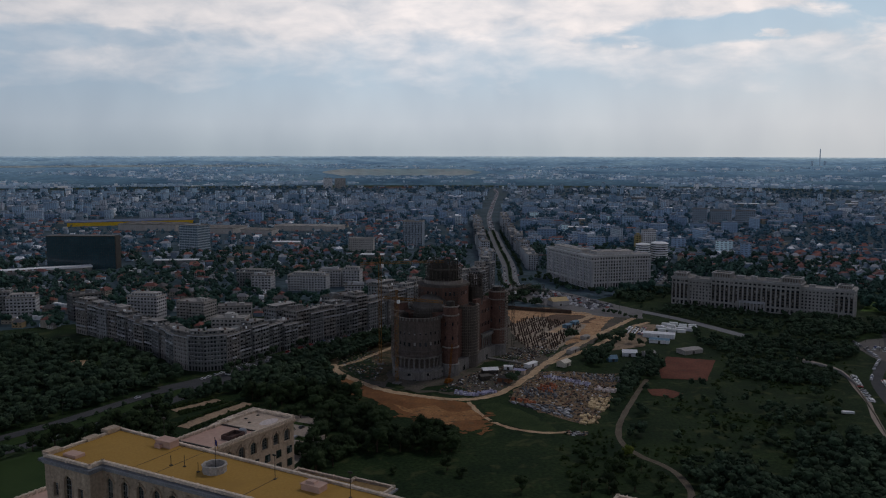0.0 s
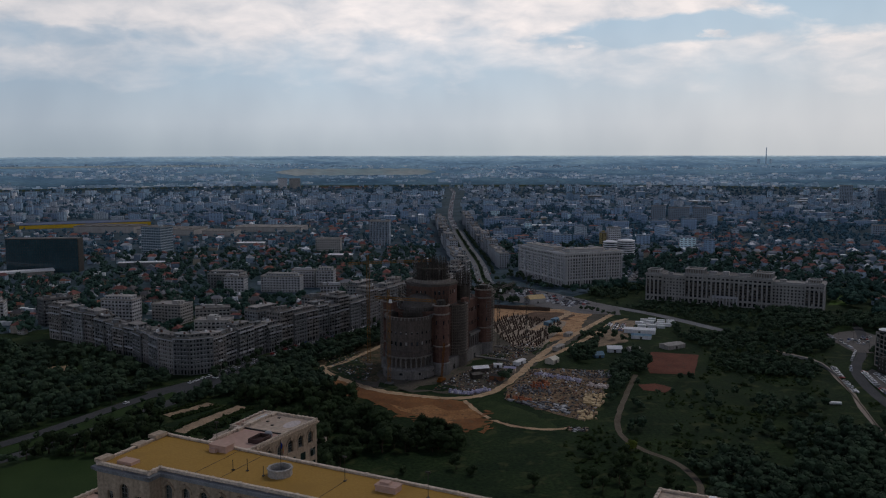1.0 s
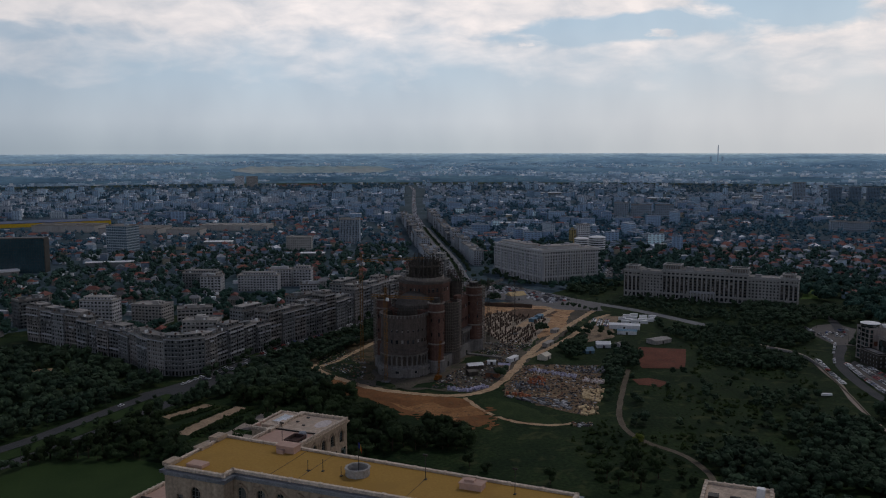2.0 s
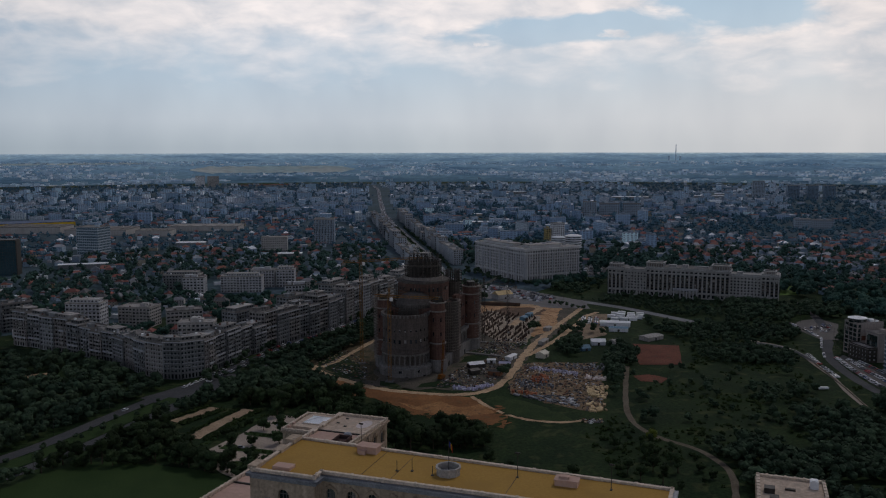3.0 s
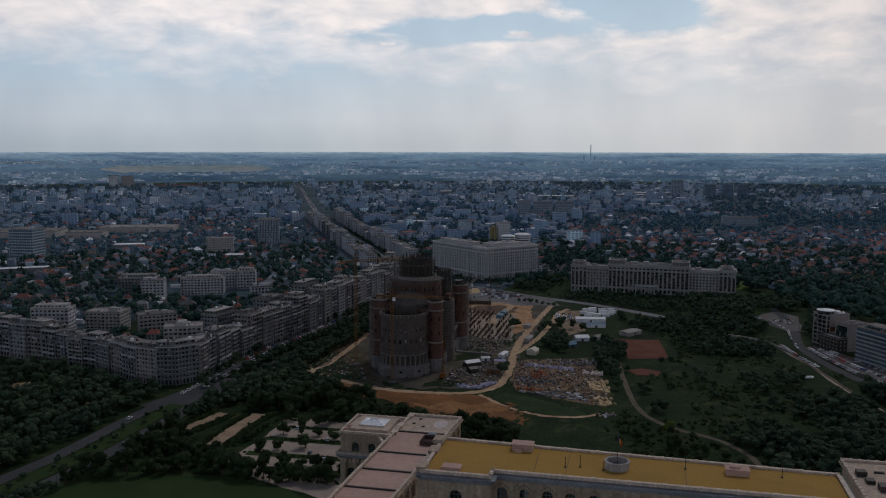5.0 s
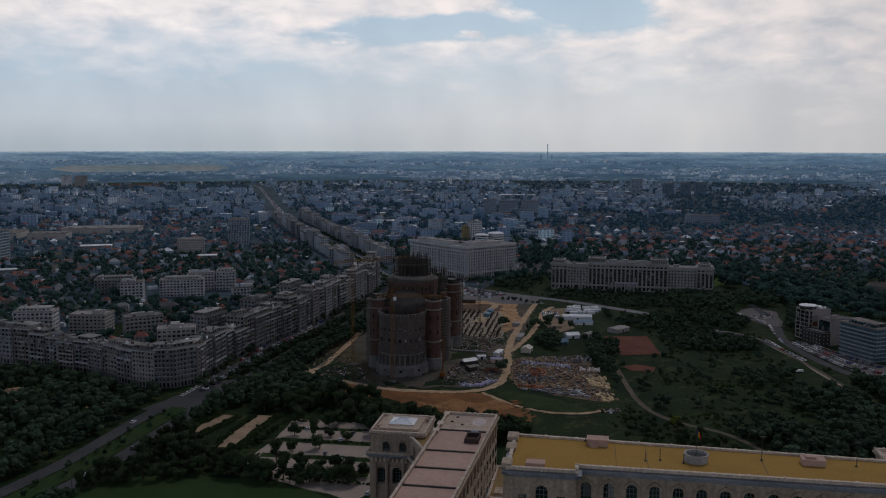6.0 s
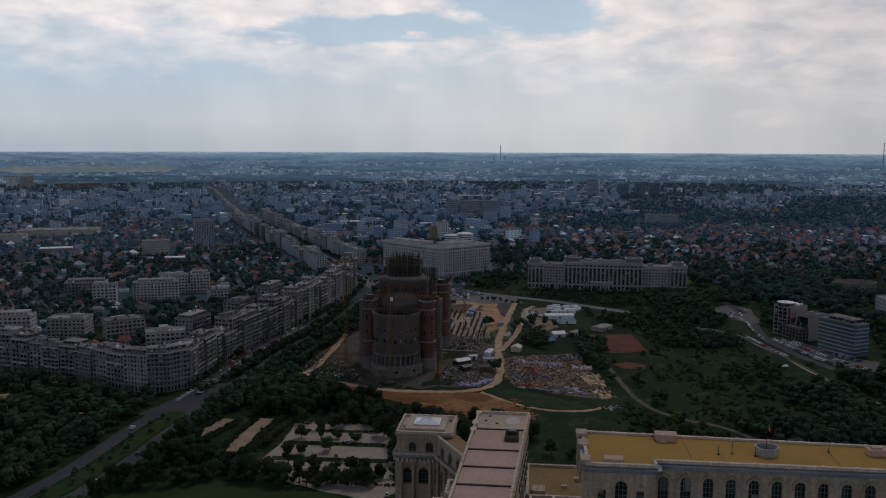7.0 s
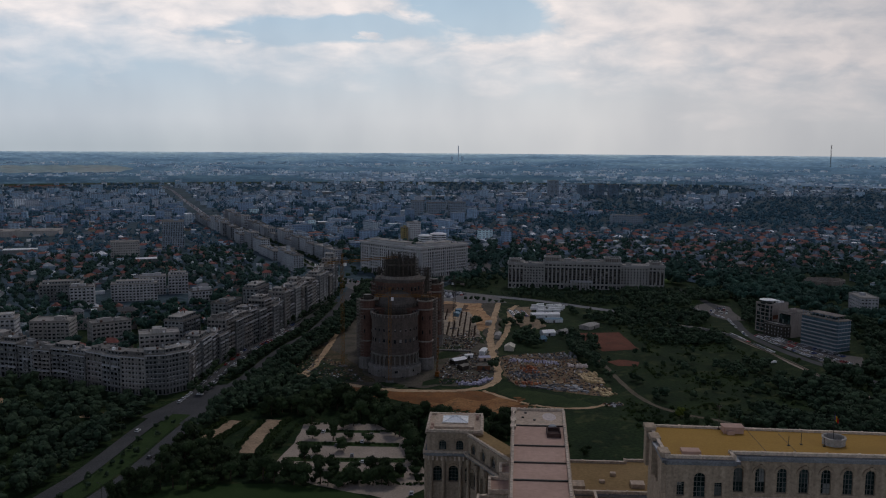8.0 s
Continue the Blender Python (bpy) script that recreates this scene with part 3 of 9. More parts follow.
    ribbon("road", [(-73.5, 612.5), (-63.2, 625.6), (-51.7, 646.3), (-29.8, 687.9), (-1.1, 747.2)], 4.5, DIRT_LIGHT, "sandy lane behind the site", 0.2, step=3.0, worn=0.3)
    patch("ground", [(-82, 622), (-66, 596), (-50, 575), (-38, 572), (-36, 600), (-30, 640), (-36, 690), (-58, 690), (-74, 655)], surface("weedy_earth", (0.040, 0.045, 0.020), (0.115, 0.082, 0.048), 0.12, 0.9, 0.95, 0.6, amount=0.6, stain=(0.18, 0.125, 0.075)), "weedy brown slope beside the cathedral", 0.125, "grass", 3.5, 61)
    patch("ground", [(104, 770), (126, 758), (150, 792), (140, 806), (112, 812), (98, 796)], surface("dug_earth", (0.10, 0.066, 0.046), (0.16, 0.105, 0.07), 0.1, 1.0, 0.95, 0.6, amount=0.5), "dug dark brown earth of the excavation", 0.23, "ground", 3.0, 62)
    ribbon("road", TRAIL, 3.0, DIRT_LIGHT, "narrow sandy trail through the grass", 0.16, "path", step=3.0, worn=0.35)
    patch("ground", [(-85, 625), (-53, 564), (-30, 541), (-4, 531), (17, 522), (25, 495), (29, 477), (21, 460), (2, 469), (-20, 490), (-34, 515), (-62, 545)], DIRT_RED, "bare reddish-brown earth slope", 0.1, rough_edge=2.5, seed=3)
    patch("ground", [(-30, 522), (-18, 508), (-6, 514), (4, 504), (20, 503), (22, 488), (10, 484), (2, 474), (-10, 488), (-16, 499), (-30, 512)], surface("earth_orange", (0.24, 0.115, 0.046), (0.36, 0.185, 0.078), 0.08, 0.8, 0.95, 0.5, amount=0.5, stain=(0.12, 0.075, 0.04)), "freshly graded orange earth", 0.14, rough_edge=2.5, seed=4)
    patch("ground", [(-80, 620), (-45, 560), (20, 530), (48, 552), (70, 592), (100, 640), (132, 700), (180, 790), (110, 850), (40, 840), (-20, 720), (-70, 660)], DIRT_DARK, "churned dark earth of the building site", 0.06, rough_edge=4, seed=5)
    rnd = random.Random(88)
    for k in range(84):
        u = rnd.random()
        edge = [(-62, 545), (-34, 515), (-20, 490), (2, 469), (21, 460), (30, 478), (24, 500)]
        i = int(u * 6)
        cx, cy = [edge[i][j] + (edge[i + 1][j] - edge[i][j]) * (u * 6 - i) + rnd.uniform(-5, 5) for j in (0, 1)]
        r = rnd.uniform(0.8, 2.6)
        o = [(cx + r * rnd.uniform(0.6, 1.5) * math.cos(a * 0.9), cy + r * rnd.uniform(0.5, 1.2) * math.sin(a * 0.9)) for a in range(7)]
        patch("ground", o, GRASS if k % 2 else DIRT_RED, "ragged tuft of grass at the edge of the bare earth" if k % 2 else "worn bare earth at the edge of the grass", 0.15 + 0.002 * k, "ground", 0.5, 100 + k)
    patch("ground", [(44, 535), (73, 598), (124, 590), (114, 550), (94, 495), (82, 476), (70, 490), (42, 522)], surface("yard_earth", (0.154, 0.105, 0.0645), (0.257, 0.174, 0.104), 0.09, 0.9, 0.95, 0.5, amount=0.5, stain=(0.0566, 0.0562, 0.0281)), "rubble-strewn earth of the materials yard", 0.09, rough_edge=3, seed=6)
    patch("ground", [(70, 690), (66, 832), (104, 847), (166, 800), (129, 704), (85, 665)], surface("pit_earth", (0.364, 0.21, 0.107), (0.532, 0.325, 0.175), 0.07, 0.8, 0.95, 0.5, amount=0.5, stain=(0.133, 0.0765, 0.045)), "sandy excavated ground of the site", 0.12, rough_edge=2, seed=7)
    patch("road", [(74, 896), (106, 863), (152, 802), (192, 789), (200, 830), (150, 925), (110, 985), (80, 990)], surface("worn_asphalt", (0.15, 0.145, 0.14), (0.19, 0.18, 0.172), 0.06, 1.0, 0.9, 0.15), "wide worn asphalt square full of parked cars", 0.24, "road", 1.0, 8)
    patch("ground", [(158, 606), (174, 641), (207, 628), (183, 572), (153, 578)], CLAY, "red clay sports pitch", 0.2, "pitch", 0.4, 9)
    patch("ground", [(136, 550), (148, 552), (157, 540), (148, 530), (135, 537)], CLAY, "small patch of red clay", 0.2, "pitch", 0.8, 10)
    for a, b, w in (((-104, 490), (-73, 475), 4.5), ((-119, 476), (-72, 451), 6.0), ((-131, 456), (-78, 429), 6.0), ((-124, 431), (-86, 412), 7.0)):
        ribbon("ground", [a, b], w, LAWN, "grassy planting strip in the car park", 0.2, "lawn")
    ribbon("ground", [(-147.1, 472.7), (-134.5, 497.0), (-119.6, 519.6)], 8.5, STRIP_EARTH, "pale sandy strip beside the hedge", 0.16, "path", step=3.0, worn=0.2)
    ribbon("ground", [(-161.5, 504.1), (-150.0, 515.6), (-139.9, 527.2)], 7.0, STRIP_EARTH, "pale sandy strip among trees", 0.16, "path", step=3.0, worn=0.25)
    for k, o in enumerate(([(-78, 640), (-66, 590), (-52, 572), (-44, 588), (-50, 630), (-62, 668)], [(-12, 549), (6, 543), (15, 551), (3, 561), (-10, 558)], [(-40, 560), (-30, 550), (-26, 556), (-34, 570)], [(24, 604), (44, 612), (62, 640), (52, 650), (34, 626)], [(80, 640), (96, 662), (104, 684), (94, 690), (76, 660)])):
        patch("ground", o, GRASS, "weedy green patch on the building site", 0.13, "grass", 3.0, 50 + k)
    ribbon("ground", [(-143, 458), (-130, 478), (-114, 500)], 3.5, LAWN, "clipped hedge bed beside the car park", 0.24, "lawn")
    patch("ground", [(-278, 630), (-262, 600), (-250, 598), (-262, 632)], DIRT_LIGHT, "pale clearing among the park trees", 0.1, "path", 1.5, 21)
    patch("ground", [(-222, 572), (-205, 560), (-198, 566), (-214, 580)], DIRT_LIGHT, "pale clearing beside the boulevard", 0.1, "path", 1.5, 22)
    patch("ground", [(66, 690), (62, 757), (92, 800), (134, 762), (112, 705), (92, 662), (72, 664)], surface("slab_concrete", (0.262, 0.211, 0.155), (0.402, 0.335, 0.253), 0.14, 1.0, 0.9, 0.3, amount=0.5, stain=(0.113, 0.0756, 0.0456)), "pale concrete slab of the excavation", 0.17, "foundation", 1.5, 23)
    patch("ground", [(165, 747), (181, 766), (200, 761), (176, 712), (163, 673), (136, 662), (152, 712)], surface("lot_earth", (0.224, 0.168, 0.113), (0.325, 0.24, 0.158), 0.09, 0.9, 0.95, 0.4, amount=0.4, stain=(0.123, 0.102, 0.0675)), "dusty pale ground of the site car park", 0.15, "ground", 1.5, 63)
    patch("ground", [(25, 516), (37, 519), (52, 497), (66, 470), (68, 462), (49, 466), (31, 485)], surface("fresh_grass", (0.020, 0.038, 0.012), (0.036, 0.056, 0.018), 0.07, 0.9, 0.95, 0.5, amount=0.5), "fresh green grass below the materials yard", 0.11, "grass", 2.5, 64)
    patch("pavement", [(-143, 446), (-120, 478), (-106, 508), (-88, 500), (-70, 488), (-64, 455), (-80, 395), (-100, 385), (-128, 418)], PAVING, "paved car park among planted strips", 0.08, "pavement", 0.5, 11)
    patch("ground", [(-215, 448), (-181, 444), (-141, 426), (-117, 406), (-100, 370), (-160, 320), (-250, 360)], LAWN, "smooth dark green lawn", 0.07, "lawn", 0.5, 12)
    LOT = surface("lot_asphalt", (0.12, 0.11, 0.102), (0.16, 0.145, 0.13), 0.07, 1.0, 0.9, 0.15)
    patch("pavement", [(335, 678), (357, 700), (379, 706), (382, 680), (364, 655), (345, 622), (330, 628)], LOT, "asphalt car park above the office street", 0.16, "car park", 0.6, 13)
    patch("pavement", [(302, 566), (292, 535), (283, 500), (278, 462), (300, 462), (320, 480), (314, 500), (314, 548), (315, 578)], LOT, "asphalt car park in front of the offices", 0.12, "car park", 0.6, 14)
    patch("ground", [(346, 700), (360, 704), (384, 722), (372, 726)], LAWN, "small green lawn beside the street", 0.2, "lawn", 1.0, 15)


make_surfaces()


# ---- palace ----
PALACE = pose(-91.5, 230.7, 0, 0, 0, -29.3)


def arch_outline(cx, w, sill, spring, seg=8):
    pts = [(cx - w / 2, sill), (cx - w / 2, spring)]
    pts += [(cx - w / 2 * math.cos(math.pi * i / seg), spring + w / 2 * math.sin(math.pi * i / seg)) for i in range(1, seg)]
    return pts + [(cx + w / 2, spring), (cx + w / 2, sill)]


def wall_bay(bm, place, s0, s1, z0, z1, hole, depth):
    """A wall field with one opening: its face and the reveals of the opening. place(s, z, inward) gives the point."""
    cx = sum(p[0] for p in hole) / len(hole)
    cz = sum(p[1] for p in hole) / len(hole)
    outer = []
    for s, z in hole:
        dx, dz = s - cx, z - cz
        k = min(((s1 if dx > 0 else s0) - cx) / dx if abs(dx) > 1e-6 else 1e9, ((z1 if dz > 0 else z0) - cz) / dz if abs(dz) > 1e-6 else 1e9)
        outer.append((cx + dx * k, cz + dz * k))
    n = len(hole)
    hv = [bm.verts.new(place(s, z, 0)) for s, z in hole]
    iv = [bm.verts.new(place(s, z, depth)) for s, z in hole]
    ov = [bm.verts.new(place(s, z, 0)) for s, z in outer]
    for i in range(n):
        j = (i + 1) % n
        a, b = outer[i], outer[j]
        on_side = [min(abs(p[0] - s0), abs(p[0] - s1)) < 1e-4 for p in (a, b)]
        extra = []
        if on_side[0] != on_side[1]:
            extra = [(a[0], b[1]) if on_side[0] else (b[0], a[1])]
        elif not on_side[0] and abs(a[1] - b[1]) > 1e-4:
            side = s1 if a[1] > b[1] else s0
            extra = [(side, b[1]), (side, a[1])]
        elif on_side[0] and abs(a[0] - b[0]) > 1e-4:
            level = z1 if a[0] < b[0] else z0
            extra = [(b[0], level), (a[0], level)]
        extra = [bm.verts.new(place(*c, 0)) for c in extra]
        bm.faces.new([hv[i], hv[j], ov[j], *extra, ov[i]])
        bm.faces.new((hv[j], hv[i], iv[i], iv[j]))


def window_at(parent, place, hole, depth, bars, sills, surround=True, hood=0.0):
    """A window in a wall opening: panes, bars and a stone surround."""
    cx = sum(p[0] for p in hole) / len(hole)
    s_lo, s_hi = min(p[0] for p in hole), max(p[0] for p in hole)
    z_lo, z_hi = min(p[1] for p in hole), max(p[1] for p in hole)
    bm = bmesh.new()
    if surround:
        for a, b in zip(hole, hole[1:]):
            def out(p, d):
                dx, dz = p[0] - cx, p[1] - (z_lo + z_hi) / 2
                return place(p[0] + (0.35 if dx > 0 else -0.35) * (0.6 if abs(dx) < (s_hi - s_lo) * 0.3 else 1), p[1] + (0.3 if p[1] > z_lo + 0.1 else 0), d)
            q = [bm.verts.new(v) for v in (place(*a, -0.12), place(*b, -0.12), out(b, -0.12), out(a, -0.12), out(b, 0.02), out(a, 0.02))]
            bm.faces.new(q[:4])
            bm.faces.new((q[3], q[2], q[4], q[5]))
    v = [bm.verts.new(place(s, z, d)) for d in (-0.3, 0.02) for s, z in ((s_lo - 0.4, z_lo - 0.35), (s_hi + 0.4, z_lo - 0.35), (s_hi + 0.4, z_lo), (s_lo - 0.4, z_lo))]
    for f in ((0, 1, 2, 3), (3, 2, 6, 7), (0, 4, 5, 1), (1, 5, 6, 2), (4, 0, 3, 7)):
        bm.faces.new([v[i] for i in f])
    win = part("window", bm, STONE, parent, "stone window surround with dark panes")
    bm = bmesh.new()
    bm.faces.new([bm.verts.new(place(s, z, depth)) for s, z in hole])
    part("pane", bm, GLASS_GREEN, win)
    bm = bmesh.new()

    def bar(s0, s1, z0, z1):
        v = [bm.verts.new(place(s, z, d)) for d in (depth - 0.12, depth) for s, z in ((s0, z0), (s1, z0), (s1, z1), (s0, z1))]
        for f in ((0, 1, 2, 3), (0, 4, 5, 1), (1, 5, 6, 2), (2, 6, 7, 3), (3, 7, 4, 0)):
            bm.faces.new([v[i] for i in f])
    for i in range(1, bars + 1):
        s = s_lo + (s_hi - s_lo) * i / (bars + 1)
        bar(s - 0.07, s + 0.07, z_lo, z_hi - (s_hi - s_lo) * 0.14)
    for i in range(1, sills + 1):
        z = z_lo + (z_hi - z_lo) * i / (sills + 1)
        bar(s_lo, s_hi, z - 0.06, z + 0.06)
    part("glazing_bar", bm, surface_grey(), win)
    if hood and len(hole) > 4:
        # round hood over the arch, on short blocks, with a keystone
        r0, r1, spring = (s_hi - s_lo) / 2 + 0.35, (s_hi - s_lo) / 2 + 0.35 + hood, hole[1][1]
        bm = bmesh.new()
        rows = []
        for i in range(13):
            a = math.pi * i / 12
            rows.append([bm.verts.new(place(cx - r * math.cos(a), spring + r * math.sin(a), d)) for r, d in ((r0, 0.02), (r0, -0.3), (r1, -0.45), (r1, 0.02))])
        for p, q in zip(rows, rows[1:]):
            for k in range(3):
                bm.faces.new((p[k], q[k], q[k + 1], p[k + 1]))
        for f in (rows[0][::-1], rows[-1]):
            bm.faces.new(f)
        part("hood", bm, STONE, win)
        bm = bmesh.new()
        v = [bm.verts.new(place(cx + s, spring + z, d)) for d in (-0.6, 0.02) for s, z in ((-0.25, r0 - 0.3), (0.25, r0 - 0.3), (0.42, r1 + 0.25), (-0.42, r1 + 0.25))]
        for f in ((0, 1, 2, 3), (0, 4, 5, 1), (1, 5, 6, 2), (2, 6, 7, 3), (3, 7, 4, 0)):
            bm.faces.new([v[i] for i in f])
        part("keystone", bm, STONE, win)
    return win


def surface_grey():
    return bpy.data.materials.get("bar_paint") or surface("bar_paint", (0.13, 0.135, 0.13), (0.17, 0.17, 0.165), 1.0, 5.0, 0.6, 0.0)


def wall_run(parent, name, p0, p1, z0, z1, openings, depth=0.7, material=None, bars=2, sills=4, surround=True, top=None, hood=0.0):
    """A straight wall from p0 to p1 whose outside lies to the right of the way, with openings (s, width, sill, spring, arched)."""
    p0, p1 = Vector(p0), Vector(p1)
    d = (p1 - p0).normalized()
    inward = Vector((-d.y, d.x))
    length = (p1 - p0).length

    def place(s, z, deep):
        q = p0 + d * s + inward * deep
        return (q.x, q.y, z)
    bm = bmesh.new()
    edges = [0.0]
    for a, b in zip(openings, openings[1:]):
        edges.append((a[0] + b[0]) / 2)
    edges.append(length)
    lo, hi = (min(o[2] for o in openings) - 1.2, top or z1) if openings else (z1, z1)
    holes = []
    for o, a, b in zip(openings, edges, edges[1:]):
        s, w, sill, spring, arched = o
        hole = arch_outline(s, w, sill, spring) if arched else [(s - w / 2, sill), (s - w / 2, spring), (s + w / 2, spring), (s + w / 2, sill)]
        wall_bay(bm, place, a, b, lo, hi, hole, depth)
        holes.append(hole)
    spans = ([(z0, lo)] if openings else [(z0, z1)]) + ([(hi, z1)] if openings and hi < z1 else [])
    for a, b in spans:
        bm.faces.new([bm.verts.new(place(s, z, 0)) for s, z in ((0, a), (length, a), (length, b), (0, b))])
    wall = part(name, bm, material or STONE, parent)
    for hole in holes:
        window_at(wall, place, hole, depth, bars, sills, surround, hood)
    return wall


def parapet(parent, line, z, h=1.0, t=0.6, closed=True, material=None, label="", every=3.2):
    """A low stone parapet with a proud coping and blocks along it."""
    bm = bmesh.new()
    n = len(line)
    for i in range(n if closed else n - 1):
        a, b = Vector(line[i]), Vector(line[(i + 1) % n])
        d = (b - a).normalized()
        s = Vector((d.y, -d.x))
        L = (b - a).length

        def slab(u0, u1, o0, o1, z0, z1):
            q = [a + d * u + s * o for u, o in ((u0, o0), (u1, o0), (u1, o1), (u0, o1))]
            prism(bm, [(p.x, p.y) for p in q], z0, z1)
        slab(0, L, -t / 2, t / 2, z, z + h * 0.8)
        slab(-0.3, L + 0.3, -t / 2 - 0.15, t / 2 + 0.15, z + h * 0.8, z + h)
        k = max(2, int(L / every))
        for j in range(k + 1):
            u = L * j / k
            slab(u - 0.32, u + 0.32, -t / 2 - 0.18, t / 2 + 0.18, z - 0.1, z + h * 1.16)
    return part("parapet", bm, material or STONE_PALE, parent, label)


def cornice(parent, line, z, out=1.0, h=1.4, closed=True):
    bm = bmesh.new()
    n = len(line)
    for k, (o, z0, z1) in enumerate(((out * 0.45, z - h, z - h * 0.55), (out, z - h * 0.55, z - 0.15))):
        for i in range(n if closed else n - 1):
            a, b = Vector(line[i]), Vector(line[(i + 1) % n])
            d = (b - a).normalized()
            s = Vector((d.y, -d.x))
            q = [a - d * o, b + d * o, b + d * o + s * o, a - d * o + s * o]
            prism(bm, [(p.x, p.y) for p in q], z0 + 0.004 * i, z1 + 0.004 * i)
    return part("cornice", bm, LEAD if out > 0.9 else STONE, parent)


def flat(parent, name, outline, z0, z1, material, label=""):
    bm = bmesh.new()
    prism(bm, outline, z0, z1)
    return part(name, bm, material, parent, label)


def make_palace():
    top = thing("palace", "monumental pale stone palace with yellow and pink flat roofs", "palace", PALACE)
    # tall block with the yellow roof; outline runs anticlockwise
    yb = [(0, 0), (0, -23.5), (16.4, -23.5), (16.4, -19.7), (96, -19.7), (96, -3.7)]
    flat(top, "roof", [(0.5, -0.5), (0.5, -23), (16, -23), (16, -19.3), (95.5, -19.3), (95.5, -4.2)], 78.6, 79.5, YELLOW_ROOF, "bright yellow-ochre roofing")
    rects = [(3.6, 1.9, 69.6, 73.2, False), (8.2, 2.9, 69.2, 74.2, True), (12.8, 1.9, 69.6, 73.2, False)]
    wall_run(top, "wall", (0, -23.5), (16.4, -23.5), 0, 79.4, rects, top=77.0)
    wall_run(top, "wall", (16.4, -23.5), (16.4, -19.7), 0, 79.4, [])
    wall_run(top, "wall", (16.4, -19.7), (96, -19.7), 0, 79.4, [(2.3 + 5.4 * i, 2.5, 69.4, 74.6, True) for i in range(14)], top=77.0, hood=0.4)
    wall_run(top, "wall", (0, 0), (0, -23.5), 0, 79.4, [(6 + 5.8 * i, 2.4, 69.6, 73.6, True) for i in range(3)], top=77)
    wall_run(top, "wall", (96, -19.7), (96, -3.7), 0, 79.4, [])
    wall_run(top, "wall", (96, -3.7), (0, 0), 0, 79.4, [])
    cornice(top, yb, 79.2, 1.3, 1.5)
    parapet(top, yb, 79.3, 0.75, 0.55, every=7.5)
    bm = bmesh.new()
    for a, b in (((0, -23.5), (16.4, -23.5)), ((16.4, -19.7), (96, -19.7))):
        box(bm, a[0] - 0.2, b[0] + (0.2 if a[0] == 0 else 0), a[1] - 0.5, a[1] + 0.02, 67.6, 68.3)
    part("string_course", bm, STONE_PALE, top)
    # corner stones on the end wall
    for v0, v1, u, z in ((-4.5, -1.0, -1.6, 79.9), (-11, -7.5, -1.3, 79.3), (-23, -19.5, -1.2, 79.6)):
        bm = bmesh.new()
        box(bm, u, 0.7, v0, v1, 70, z)
        box(bm, u - 0.35, 0.9, v0 - 0.35, v1 + 0.35, z, z + 0.9)
        part("buttress", bm, STONE, top)
    # roof fittings
    bm = bmesh.new()
    box(bm, 18.8, 24.0, -4.8, -1.6, 79.5, 81.1)
    box(bm, 18.6, 24.2, -5.0, -1.4, 81.1, 81.35)
    box(bm, 19.5, 21.4, -5.8, -4.8, 79.5, 80.5)
    part("roof_hut", bm, PINK_ROOF, top, "dusty pink roof hut")
    bm = bmesh.new()
    box(bm, 70.4, 75.6, -9.6, -6.6, 79.5, 80.8)
    box(bm, 70.2, 75.8, -9.8, -6.4, 80.8, 81.05)
    box(bm, 71.2, 73.6, -8.9, -7.3, 81.05, 81.6)
    part("roof_hut", bm, PINK_ROOF, top, "dusty pink roof hut")
    bm = bmesh.new()
    box(bm, 4.2, 8.8, -21.6, -18.6, 79.5, 80.3)
    part("hatch", bm, PINK_ROOF, top, "low pink roof hatch")
    bm = bmesh.new()
    lathe(bm, 45.2, -10.8, [(2.9, 79.5), (2.9, 81.1), (3.1, 81.1), (3.1, 81.5), (2.6, 81.5), (2.6, 79.9), (0.01, 79.9)], 10)
    part("vent_drum", bm, surface("drum_stone", (0.30, 0.28, 0.26), (0.38, 0.36, 0.33), 0.4, 2.0), top, "ten-sided grey vent drum open at the top")
    for u, v, h in ((61.2, -7.6, 6.0), (18.3, -1.2, 6.5), (33.0, -13.0, 2.6), (36.5, -12.0, 3.0), (42.0, -13.0, 2.4), (83.0, -8.0, 6.0)):
        bm = bmesh.new()
        rod(bm, (u, v, 79.5), (u, v, 79.5 + h), 0.08, 6)
        box(bm, u - 0.3, u + 0.3, v - 0.3, v + 0.3, 79.5, 79.7)
        if h > 5:
            box(bm, u - 0.6, u + 0.6, v - 0.12, v + 0.12, 79.2 + h, 79.6 + h)
        part("mast", bm, DARK_METAL, top, "thin dark lightning mast")
    for u, v1 in ((25.8, -0.8), (33.4, -0.8), (61.0, -6.2)):
        bm = bmesh.new()
        box(bm, u, u + 0.09, -19, v1, 79.5, 79.56)
        part("roof_joint", bm, DARK_METAL, top, "dark expansion joint")

    # wing with the pink roof, a little askew and narrower towards the near end
    def left(v):
        return -34.4 - 5.8 * (94.6 - v) / 169.6

    def right(v):
        return -15.4 - 8.8 * (94.6 - v) / 169.6
    pw = [(-34.4, 94.6), (left(-75), -75), (right(-75), -75), (-15.4, 94.6)]
    flat(top, "roof", [(left(76) + 0.4, 76), (left(-74.6) + 0.4, -74.6), (right(-74.6) - 0.4, -74.6), (right(76) - 0.4, 76)], 52.9, 53.6, PINK_ROOF, "dusty pink roofing")
    flat(top, "roof", [(-34, 94.2), (left(76) + 0.4, 76), (right(76) - 0.4, 76), (-15.8, 94.2)], 52.9, 53.75, GREY_ROOF, "pale screed roofing with damp patches")
